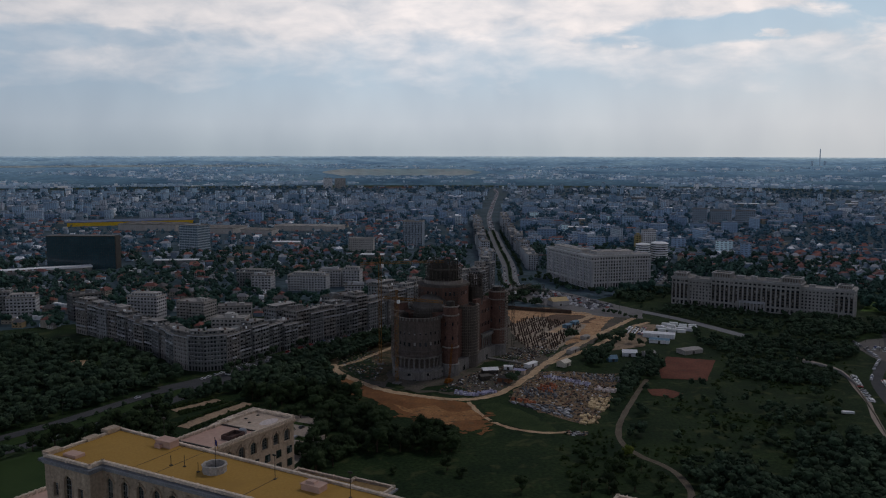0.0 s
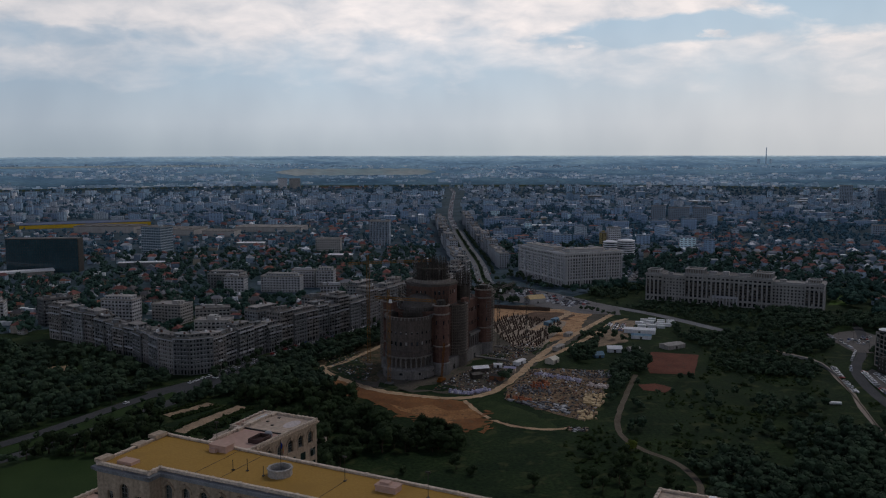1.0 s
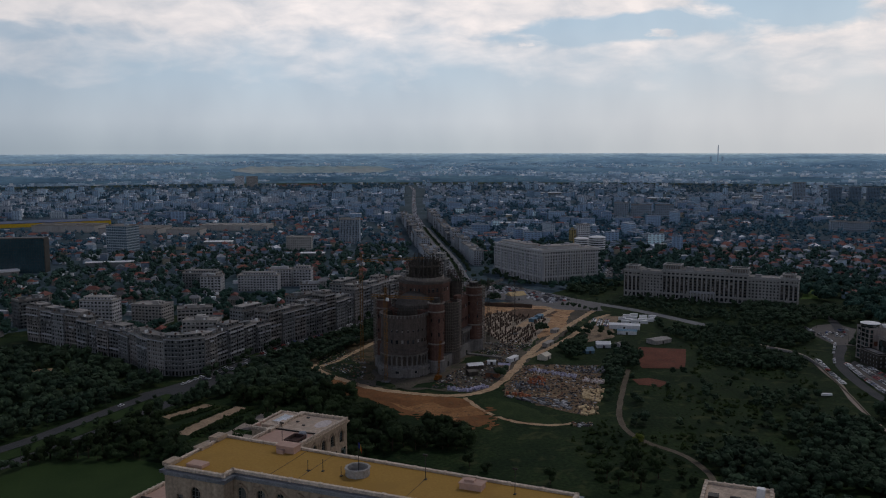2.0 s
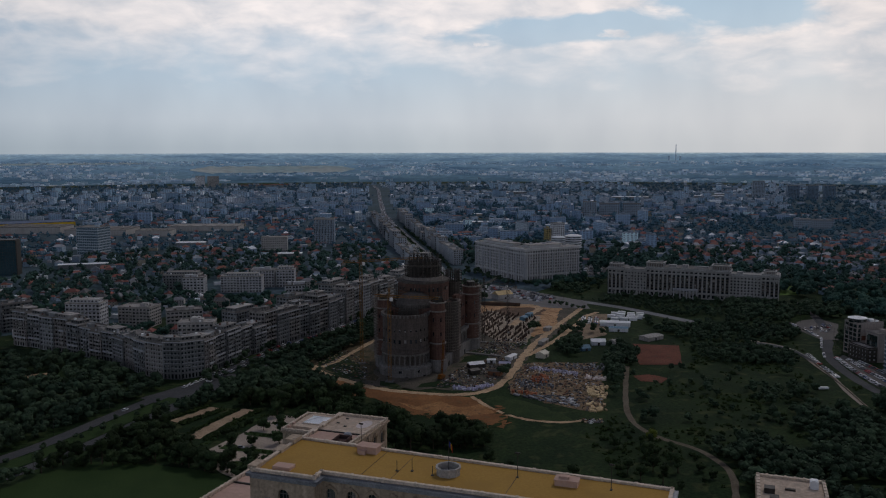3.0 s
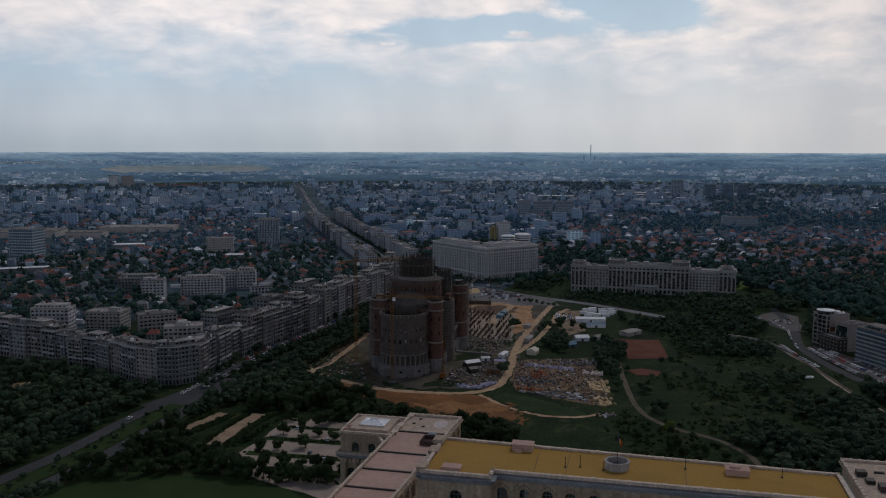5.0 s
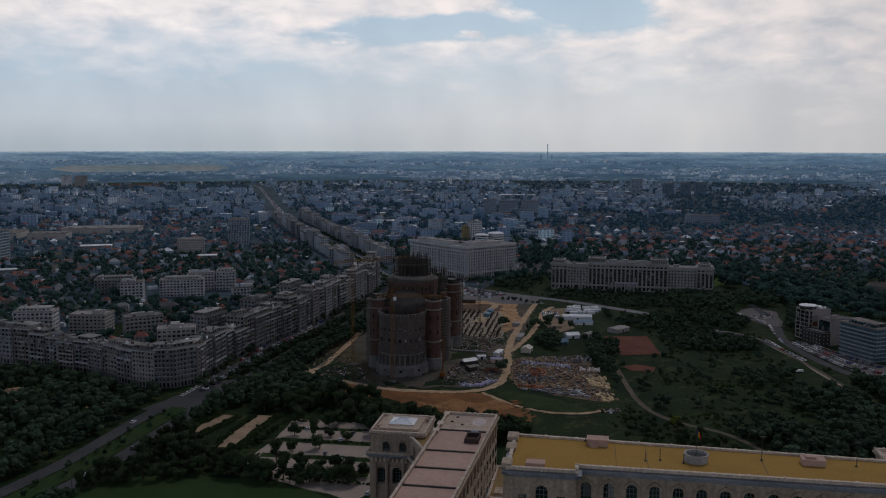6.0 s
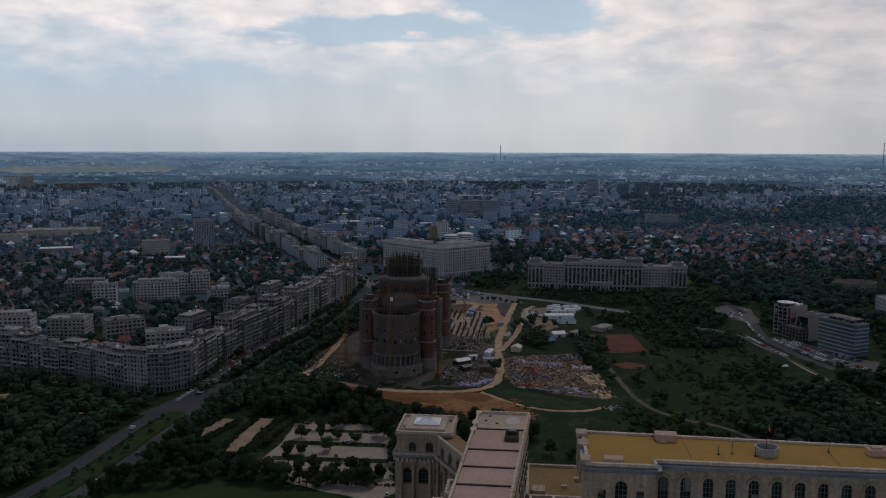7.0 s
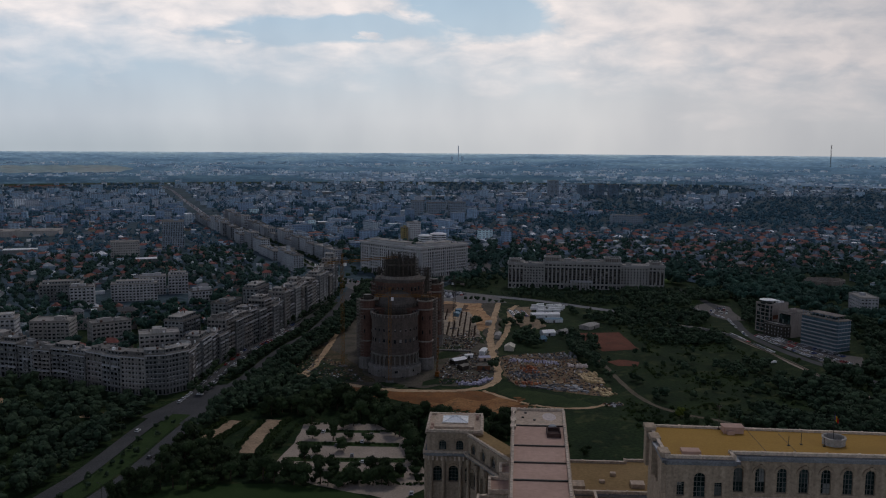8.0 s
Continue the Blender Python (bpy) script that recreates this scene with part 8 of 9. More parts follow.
def place_field(name, mesh, corners, nx, ny, label, category, group, seed, jitter=0.3, keep=0.9, scale=(0.6, 0.95)):
    """Alike things set out in rows over a four-cornered yard."""
    rnd = random.Random(seed)
    a, b, c, d = [Vector(p) for p in corners]
    turn = math.degrees(math.atan2(b.y - a.y, b.x - a.x))
    for i in range(nx):
        for j in range(ny):
            if rnd.random() > keep:
                continue
            u, v = (i + 0.5 + rnd.uniform(-jitter, jitter)) / nx, (j + 0.5 + rnd.uniform(-jitter, jitter)) / ny
            p = a.lerp(b, u).lerp(d.lerp(c, u), v)
            s = rnd.uniform(*scale)
            ob = new(name, mesh)
            ob.matrix_world = pose(p.x, p.y, 0.1, 0, 0, turn + rnd.uniform(-12, 12)) @ Matrix.Diagonal((s, s * rnd.uniform(0.8, 1.2), s * rnd.uniform(0.8, 1.3), 1))
            tagged(ob, label, category, group)


place_field("pallet", LOAD["wrapped_loads"], [(70, 581), (99, 556), (102, 563), (76, 586)], 18, 4, "pallet of goods wrapped in lilac-white film", "pallet", "wrapped pallets in the yard", 1, scale=(0.75, 1.05))
place_field("pallet", LOAD["wrapped_loads"], [(7, 541), (20, 534), (23, 538), (10, 546)], 10, 3, "pallet of goods wrapped in lilac-white film", "pallet", "wrapped pallets by the haul road", 2, scale=(0.85, 1.25))
place_field("pallet", LOAD["wrapped_loads"], [(20, 534), (36, 542), (34, 547), (21, 538)], 11, 3, "pallet of goods wrapped in lilac-white film", "pallet", "wrapped pallets by the haul road", 3, scale=(0.85, 1.25))
place_field("pallet", LOAD["pale_loads"], [(101, 549), (113, 541), (116, 546), (104, 555)], 9, 4, "pallet of pale pink blocks", "pallet", "pale pallets in the yard", 4, scale=(0.85, 1.25))
place_field("pallet", LOAD["grey_loads"], [(51, 553), (75, 551), (75, 529), (54, 533)], 11, 10, "pallet of grey building blocks", "pallet", "grey pallets in the yard", 5, keep=0.52, scale=(0.75, 1.2))
place_field("pallet", LOAD["grey_loads"], [(84, 594), (128, 584), (122, 566), (108, 570)], 17, 6, "pallet of grey building blocks", "pallet", "grey pallets in the yard", 6, keep=0.48, scale=(0.75, 1.2))
BRICK_LOADS = palette("brick_loads", [(0.0, (0.34, 0.12, 0.06)), (0.4, (0.42, 0.17, 0.09)), (0.75, (0.26, 0.10, 0.06))], 0.8, 2.0, source="object")
BRICK_LOAD = shared("load", load_shape, BRICK_LOADS)
place_field("pallet", BRICK_LOAD, [(62, 546), (72, 541), (80, 561), (68, 562)], 7, 6, "pallet of orange-red bricks", "pallet", "brick pallets in the yard", 15, keep=0.7, scale=(1.0, 1.5))
place_field("pallet", BRICK_LOAD, [(44, 526), (58, 516), (60, 519), (46, 530)], 9, 2, "pallet of orange-red bricks", "pallet", "brick pallets in the yard", 16, keep=0.7, scale=(1.0, 1.5))
place_field("lumber_pile", STACK["stacked_timber"], [(90, 512), (96, 530), (110, 528), (98, 500)], 9, 8, "stack of pale yellow timber planks", "timber", "timber stacks in the yard", 7, keep=0.85)
place_field("lumber_pile", STACK["stacked_timber"], [(80, 478), (82, 492), (98, 504), (90, 478)], 6, 8, "stack of pale yellow timber planks", "timber", "timber stacks in the yard", 8, keep=0.6)
place_field("formwork_panel", STACK["grey_loads"], [(44, 520), (62, 502), (78, 488), (78, 512)], 11, 6, "stack of grey steel formwork", "formwork", "formwork stacks in the yard", 9, keep=0.85, jitter=0.5)


def make_rubble():
    rnd = random.Random(44)
    tones = [("broken_concrete", (0.17, 0.16, 0.15), 1100), ("broken_brick", (0.20, 0.10, 0.065), 520), ("scrap_white", (0.58, 0.58, 0.58), 330), ("scrap_dark", (0.05, 0.05, 0.052), 1500), ("scrap_sand", (0.42, 0.32, 0.2), 520)]
    fields = [([(44, 535), (73, 598), (124, 590), (114, 550), (94, 495), (82, 476), (70, 490), (42, 522)], 7), ([(-2, 548), (22, 540), (46, 556), (66, 596), (58, 620), (30, 600), (8, 570)], 3), ([(-78, 625), (-50, 568), (-44, 575), (-40, 620), (-60, 690), (-80, 660)], 2), ([(58, 620), (90, 655), (100, 690), (62, 668), (45, 640)], 3), ([(68, 458), (80, 457), (82, 464), (70, 466)], 0.35)]
    for tone, c, n in tones:
        places = []
        total = sum(w for _, w in fields)
        for outline, w in fields:
            xs, ys = [p[0] for p in outline], [p[1] for p in outline]
            got, want = 0, int(n * w / total * (3 if w < 1 and tone == "scrap_white" else 1))
            while got < want:
                x, y = rnd.uniform(min(xs), max(xs)), rnd.uniform(min(ys), max(ys))
                if inside(x, y, outline) and not near_line(x, y, RING, 5.5) and not near_line(x, y, BRANCH, 4):
                    s = rnd.uniform(0.35, 1.25)
                    places.append((x, y, 0.1, rnd.uniform(0, 6.28), s * rnd.uniform(0.7, 2.2), s, s * rnd.uniform(0.25, 0.7)))
                    got += 1
        tip = ([(-0.5, -0.4, 0), (0.5, -0.5, 0), (0.45, 0.5, 0), (-0.5, 0.42, 0), (-0.3, -0.25, 0.8), (0.35, -0.3, 1.0), (0.25, 0.3, 0.7), (-0.32, 0.3, 0.9)], CUBE[1])
        scatter("rubble", tip, places, surface(tone, c, tuple(0.75 * v for v in c), 0.6, 2.0, 0.9, 0.2, vary="island"), "heaps of broken " + {"broken_concrete": "grey concrete", "broken_brick": "red brick", "scrap_white": "white sheeting", "scrap_dark": "dark scrap metal", "scrap_sand": "sandy debris"}[tone] + " on the site", "rubble")


make_rubble()


def make_columns():
    """Unfinished columns standing on the slab of the excavation."""
    rnd = random.Random(9)

    def col(bm):
        box(bm, -0.45, 0.45, -0.45, 0.45, 0, 3.6)
        box(bm, -0.8, 0.8, -0.8, 0.8, 0, 0.35)
        for x, y in ((-0.3, -0.3), (0.3, -0.3), (0.3, 0.3), (-0.3, 0.3)):
            rod(bm, (x, y, 3.6), (x, y, 4.7), 0.06, 3)
    me = shared("column", col, surface("column_concrete", (0.060, 0.042, 0.034), (0.10, 0.07, 0.052), 0.3, 1.5, 0.9, 0.2))
    outline = [(64, 692), (60, 757), (88, 796), (130, 762), (110, 708), (92, 664), (72, 668)]
    c, s = math.cos(radians(SITE_TURN)), math.sin(radians(SITE_TURN))
    for i in range(-30, 30):
        for j in range(-30, 30):
            x, y = 92 + 4.6 * (i * c - j * s), 730 + 4.6 * (i * s + j * c)
            if inside(x, y, outline) and rnd.random() < 0.8 and not near_line(x, y, [(97, 727), (118, 762), (143, 800)], 6):
                ob = new("concrete_column", me)
                ob.matrix_world = pose(x, y, 0.17, 0, 0, SITE_TURN) @ Matrix.Diagonal((1, 1, rnd.uniform(0.4, 0.9), 1))
                tagged(ob, "dark rust-brown unfinished column with bare bars", "column", "columns of the excavation")
    bm = bmesh.new()
    for (x0, y0), (x1, y1) in (((62, 842), (100, 824)), ((100, 824), (128, 814))):
        d = Vector((x1 - x0, y1 - y0)).normalized()
        n = Vector((-d.y, d.x))
        prism(bm, [(x0, y0), (x1, y1), (x1 + n.x, y1 + n.y), (x0 + n.x, y0 + n.y)], 0, 3.6)
    solid("retaining_wall", bm, surface("earth_wall", (0.07, 0.048, 0.036), (0.10, 0.068, 0.05), 0.2, 1.0, 0.9, 0.3), "dark brown retaining wall behind the excavation", "wall")


make_columns()


def make_shed(x, y, turn, w, d, h, rise, wall, roof, label, group=""):
    top = thing("shed", label, "shed", pose(x, y, 0, 0, 0, turn), group)
    bm = bmesh.new()
    box(bm, -w / 2, w / 2, -d / 2, d / 2, 0, h)
    part("wall", bm, wall, top)
    bm = bmesh.new()
    a, b = w / 2 + 0.3, d / 2 + 0.4
    lo = [bm.verts.new(v) for v in ((-a, -b, h), (a, -b, h), (a, b, h), (-a, b, h))]
    hi = [bm.verts.new(v) for v in ((-a, 0, h + rise), (a, 0, h + rise))]
    for f in ((lo[0], lo[1], hi[1], hi[0]), (lo[2], lo[3], hi[0], hi[1]), (lo[1], lo[2], hi[1]), (lo[3], lo[0], hi[0]), (lo[3], lo[2], lo[1], lo[0])):
        bm.faces.new(f)
    part("roof", bm, roof, top)
    bm = bmesh.new()
    box(bm, -0.9, 0.9, -d / 2 - 0.05, -d / 2 + 0.02, 0, min(2.2, h - 0.2))
    part("door", bm, DARK_METAL, top)


BLUE_SHEET = surface("blue_sheet", (0.10, 0.19, 0.26), (0.14, 0.24, 0.31), 0.4, 2.0, 0.5, 0.05)
YELLOW_TILE = surface("ochre_roof", (0.50, 0.37, 0.19), (0.56, 0.42, 0.22), 0.4, 2.0, 0.7, 0.05)
CREAM_SHEET = surface("cream_sheet", (0.58, 0.53, 0.43), (0.64, 0.59, 0.49), 0.4, 2.0, 0.6, 0.05)
for x, y, turn, w, d, h, rise, wall, roof, label in (
        (122, 862, 20, 18, 12, 5, 3.5, PANEL_BEIGE, YELLOW_TILE, "shed with a large ochre hipped roof"), (90.5, 613, 50, 9, 7, 3.2, 1.8, CREAM_SHEET, CREAM_SHEET, "cream hut beside the haul road"),
        (129, 628, 10, 7, 6, 2.2, 2.4, BLUE_SHEET, BLUE_SHEET, "blue canvas tent"), (146, 645, -10, 11, 8, 3.0, 1.8, PANEL_WHITE, WHITE_METAL, "white-roofed canteen shed"),
        (161, 645, 20, 9, 6, 2.8, 1.2, PANEL_BEIGE, CONCRETE_PALE, "grey site shed"), (186, 711, -20, 26, 10, 3.6, 1.0, PANEL_WHITE, WHITE_METAL, "long white prefabricated hall"),
        (181, 690, -20, 16, 9, 3.0, 0.8, PANEL_WHITE, BLUE_SHEET, "pale blue-roofed hall"), (195, 654, 25, 18, 10, 3.2, 0.8, CONCRETE_PALE, CONCRETE_PALE, "grey greenhouse shed with ridged roof"),
        (56, 591, -20, 8, 5, 2.8, 1.0, GREY_ROOF, FILM, "lilac-roofed site hut"), (35, 592, 10, 11, 6, 3.0, 1.6, DARK_METAL, WHITE_METAL, "dark shed with a white tarpaulin"), (49, 603, -10, 6, 4, 2.6, 0.7, PANEL_WHITE, WHITE_METAL, "small white site hut"),
        (66, 611, 50, 12, 4, 2.8, 0.5, PANEL_WHITE, WHITE_METAL, "long white site hut"), (104, 655, 55, 14, 4.5, 3.0, 0.5, PANEL_BEIGE, CONCRETE_PALE, "grey site office beside the road"), (122, 703, 55, 9, 5, 2.8, 0.5, PANEL_BEIGE, CONCRETE_PALE, "grey hut by the gate"),
        (123, 764, 55, 9, 5, 3.0, 0.6, BLUE_SHEET, BLUE_SHEET, "teal-blue site hut"), (114, 750, 55, 9, 5, 3.0, 0.6, BLUE_SHEET, BLUE_SHEET, "teal-blue site hut"), (30, 575, 20, 7, 5, 3.0, 1.2, DARK_METAL, DARK_METAL, "dark workshop hut"), (44, 570, -30, 9, 6, 3.0, 1.2, RUST, DARK_METAL, "dark rusty workshop shed")):
    make_shed(x, y, turn, w, d, h, rise, wall, roof, label + " on the building site")


def container_shape(bm):
    box(bm, -3.0, 3.0, -1.22, 1.22, 0, 2.6)
    for i in range(15):
        x = -2.85 + 0.4 * i
        box(bm, x, x + 0.18, -1.27, -1.222, 0.15, 2.45)
        box(bm, x, x + 0.18, 1.222, 1.27, 0.15, 2.45)


CONTAINER = shared("container", container_shape, WHITE_METAL)
for i, (x, y) in enumerate(((204, 757), (212, 760), (218, 752), (224, 741), (200, 739), (210, 728), (207, 749), (215, 744), (203, 732), (218, 735), (196, 746), (226, 750), (211, 737), (194, 732))):
    ob = new("site_container", CONTAINER)
    ob.matrix_world = pose(x, y, 0.1, 0, 0, -22 + (i % 3) * 2) @ Matrix.Diagonal((1.15, 1.3, 1, 1))
    tagged(ob, "white corrugated site office container", "container", "site containers")

# cars
def car_body(bm):
    pts = [(-2.1, 0.35), (-2.15, 0.8), (-1.9, 0.95), (1.0, 0.95), (2.0, 0.85), (2.15, 0.6), (2.1, 0.35)]
    lo = [bm.verts.new((x, -0.88, z)) for x, z in pts]
    hi = [bm.verts.new((x, 0.88, z)) for x, z in pts]
    for i in range(len(pts)):
        j = (i + 1) % len(pts)
        bm.faces.new((lo[i], hi[i], hi[j], lo[j]))
    bm.faces.new(lo)
    bm.faces.new(hi[::-1])
    box(bm, -1.35, 0.35, -0.66, 0.66, 1.40, 1.46)
    for wx in (-1.3, 1.3):
        for wy in (-0.8, 0.8):
            rod(bm, (wx, wy - 0.1, 0.3), (wx, wy + 0.1, 0.3), 0.31, 8)


def car_glass(bm):
    lo = [bm.verts.new(v) for v in ((-1.85, -0.78, 0.95), (1.0, -0.78, 0.95), (1.0, 0.78, 0.95), (-1.85, 0.78, 0.95))]
    hi = [bm.verts.new(v) for v in ((-1.4, -0.66, 1.40), (0.4, -0.66, 1.40), (0.4, 0.66, 1.40), (-1.4, 0.66, 1.40))]
    for i in range(4):
        j = (i + 1) % 4
        bm.faces.new((lo[i], lo[j], hi[j], hi[i]))


CAR_BODY, CAR_GLASS = shared("car_body", car_body, PAINT), shared("car_glass", car_glass, GLASS_DARK)


def park_car(x, y, turn, label="parked car in plain paint", group="cars", z=0.24):
    top = thing("car", label, "car", pose(x, y, z, 0, 0, turn), group)
    for nm, me in (("body", CAR_BODY), ("window", CAR_GLASS)):
        ob = new(nm, me)
        ob.parent = top


def cars_along(line, d, gap, keep, seed, label, group, z=0.24, cross=False):
    rnd = random.Random(seed)
    ln = offset(line, d)
    n = 0
    for (x0, y0), (x1, y1) in zip(ln, ln[1:]):
        L = math.hypot(x1 - x0, y1 - y0)
        turn = math.degrees(math.atan2(y1 - y0, x1 - x0)) + (90 if cross else 0)
        for k in range(int(L / gap)):
            if rnd.random() < keep:
                u = (k + rnd.uniform(0.2, 0.8)) * gap / L
                park_car(x0 + (x1 - x0) * u, y0 + (y1 - y0) * u, turn + rnd.uniform(-3, 3), label, group, z)
                n += 1
    return n


for x, y, t in ((-79.4, 471.6, 60), (-121, 452, -25), (-98, 434.6, -27), (-99.9, 446.2, 65), (-101.6, 486.7, 60), (-102, 463.5, 62), (-92.2, 389.6, 60), (-88, 463, 60), (-94, 434, -27)):
    park_car(x, y, t, "car parked between the planting strips", "cars in the palace car park", 0.1)
cars_along(BLVD[1:5], 11.5, 24, 0.35, 1, "car driving on the boulevard", "cars on the boulevard", 0.14)
cars_along(BLVD[1:5], -11.5, 24, 0.35, 2, "car driving on the boulevard", "cars on the boulevard", 0.14)
cars_along(SERVICE[:8], -3.2, 5.6, 0.75, 3, "car parked in front of the apartment blocks", "cars by the apartment blocks", 0.18)
cars_along(SERVICE[:8], 3.2, 3.1, 0.62, 5, "car parked in front of the apartment blocks", "cars by the apartment blocks", 0.18, True)
cars_along(BLVD[5:], 3, 20, 0.45, 4, "car driving past the apartment blocks", "cars on the boulevard", 0.16)
for d in (-10, -6.2, 6.2, 10):
    cars_along(AVENUE[:3], d, 13, 0.45, 20 + int(d), "car in the traffic of the long avenue", "cars on the avenue", 0.2)
for r in range(3):
    cars_along([(172 + 5 * r, 752 - 3 * r), (160 + 5 * r, 722 - 3 * r)], 0, 3.0, 0.8, 40 + r, "car parked beside the site containers", "cars by the containers", 0.1, True)
for line, keep, seed in (([(304, 570), (294, 538), (286, 502), (281, 466)], 0.85, 55), ([(310, 566), (301, 530), (296, 500), (294, 468)], 0.7, 56), ([(313, 556), (309, 520), (308, 486)], 0.75, 57), ([(290, 586), (279, 552), (269, 515)], 0.55, 58)):
    cars_along(line, 0, 2.8, keep, seed, "car parked in front of the offices", "cars by the offices", 0.14, True)
cars_along(RIGHT_ROAD[:4], 3.8, 5.4, 0.7, 50, "car parked along the office street", "cars by the offices", 0.16)
for r in range(4):
    cars_along([(340 + 8 * r, 668 + 3 * r), (356 + 6 * r, 648 + 9 * r)], 0, 2.9, 0.75, 60 + r, "car parked above the office street", "cars in the office car park", 0.2, True)


def far_traffic():
    rnd = random.Random(77)
    pl = []
    for d in (-4.2, -1.6, 1.6, 4.2):
        ln = offset(AVENUE[4:], d)
        for (x0, y0), (x1, y1) in zip(ln, ln[1:]):
            n = int(math.hypot(x1 - x0, y1 - y0) / 13)
            for k in range(n):
                if rnd.random() < 0.7:
                    pl.append((x0 + (x1 - x0) * k / n, y0 + (y1 - y0) * k / n, 0.2, math.atan2(y1 - y0, x1 - x0), 4.6, 1.9, 1.5))
    for a, b, n, rows in (((112, 930), (166, 842), 22, 6), ((262, 1004), (292, 1080), 16, 6)):
        d = Vector((b[0] - a[0], b[1] - a[1])).normalized()
        for r in range(rows):
            for k in range(n):
                if rnd.random() < 0.72:
                    u = (k + 0.5) / n
                    pl.append((a[0] + (b[0] - a[0]) * u - d.y * (6.4 * r - 14) * (1 if a[0] < 200 else -1) + rnd.uniform(-0.4, 0.4), a[1] + (b[1] - a[1]) * u + d.x * (6.4 * r - 14) * (1 if a[0] < 200 else -1), 0.26, math.atan2(d.y, d.x) + 1.571, 4.4, 1.8, 1.5))
    shape = ([(-0.5, -0.5, 0), (0.5, -0.5, 0), (0.5, 0.5, 0), (-0.5, 0.5, 0), (-0.4, -0.42, 0.62), (0.3, -0.42, 0.62), (0.3, 0.42, 0.62), (-0.4, 0.42, 0.62), (-0.3, -0.35, 1), (0.1, -0.35, 1), (0.1, 0.35, 1), (-0.3, 0.35, 1)],
             [(0, 1, 5, 4), (1, 2, 6, 5), (2, 3, 7, 6), (3, 0, 4, 7), (4, 5, 9, 8), (5, 6, 10, 9), (6, 7, 11, 10), (7, 4, 8, 11), (8, 9, 10, 11)])
    scatter("far_traffic", shape, pl, palette("far_car_paint", [(0.0, (0.62, 0.62, 0.63)), (0.25, (0.3, 0.3, 0.32)), (0.55, (0.06, 0.06, 0.07)), (0.94, (0.25, 0.04, 0.035))], 0.3, spec=0.6), "far cars on the avenue and the crowded square", "cars")


far_traffic()
# wall along the edge of the hill, and a pale bus on the grass
for k, (line, h, mat, label) in enumerate((([(278, 557), (270, 530), (257, 488), (243, 447), (228, 400)], 1.1, surface("wall_plaster", (0.20, 0.165, 0.125), (0.26, 0.215, 0.165), 0.2, 1.0), "long tan boundary wall beside a paved walk"), ([(270, 622), (280, 609), (284, 590), (279, 558)], 2.0, CONCRETE_PALE, "curved pale concrete boundary wall"))):
    bm = bmesh.new()
    for p, q in zip(line, line[1:]):
        d = (Vector(q) - Vector(p)).normalized() * 0.3
        prism(bm, [(p[0] - d.y, p[1] + d.x), (q[0] - d.y, q[1] + d.x), (q[0] + d.y, q[1] - d.x), (p[0] + d.y, p[1] - d.x)], 0, h)
    solid("boundary_wall", bm, mat, label, "wall")
top = thing("trailer", "pale site trailer standing on the grassy hill", "trailer", pose(243, 496, 0.05, 0, 0, -12))
bm = bmesh.new()
box(bm, -4, 4, -1.1, 1.1, 0.7, 1.9)
part("body", bm, WHITE_METAL, top)
bm = bmesh.new()
box(bm, -3, -1, -1.1, 1.1, 0, 0.7)
part("axle", bm, DARK_METAL, top)
# orange mobile crane boom beside the apse, street lamps
top = thing("mobile_crane", "orange mobile crane with raised boom beside the cathedral", "crane", pose(5.5, 566, 0.1, 0, 0, 60))
bm = bmesh.new()
box(bm, -4, 4, -1.4, 1.4, 0.9, 2.2)
box(bm, -3.2, 0.4, -1.2, 1.2, 2.2, 3.6)
part("chassis", bm, ORANGE_PAINT, top)
bm = bmesh.new()
lattice(bm, (0.5, 0, 3.0), (4.5, 0, 26), 0.9, 0.14)
part("boom", bm, ORANGE_PAINT, top)
for wx in (-3, -1, 1, 3):
    for wy in (-1.3, 1.3):
        bm = bmesh.new()
        lathe(bm, 0, 0, [(0.01, -0.2), (0.55, -0.2), (0.55, 0.2), (0.01, 0.2)], 12)
        bm.transform(pose(wx, wy, 0.55, 90))
        part("wheel", bm, DARK_METAL, top)


def lamp_mesh(bm):
    lathe(bm, 0, 0, [(0.12, 0), (0.07, 9.0)], 6)
    rod(bm, (0, 0, 9.0), (1.8, 0, 9.5), 0.05, 4)
    box(bm, 1.4, 2.3, -0.15, 0.15, 9.42, 9.58)


LAMP = shared("street_lamp", lamp_mesh, DARK_METAL)
for line, d, gap in ((BLVD[:5], 17.5, 32), (BLVD[:5], -17.5, 32), (RIGHT_ROAD[:5], -6, 30), (CROSS[1:5], 11, 32)):
    ln = offset(line, d)
    for (x0, y0), (x1, y1) in zip(ln, ln[1:]):
        n = max(1, int(math.hypot(x1 - x0, y1 - y0) / gap))
        for k in range(n):
            ob = new("street_lamp", LAMP)
            ob.matrix_world = pose(x0 + (x1 - x0) * k / n, y0 + (y1 - y0) * k / n, 0.05, 0, 0, math.degrees(math.atan2(y1 - y0, x1 - x0)) + (90 if d > 0 else -90))
            tagged(ob, "tall grey street lamp with one arm", "street lamp", "street lamps")


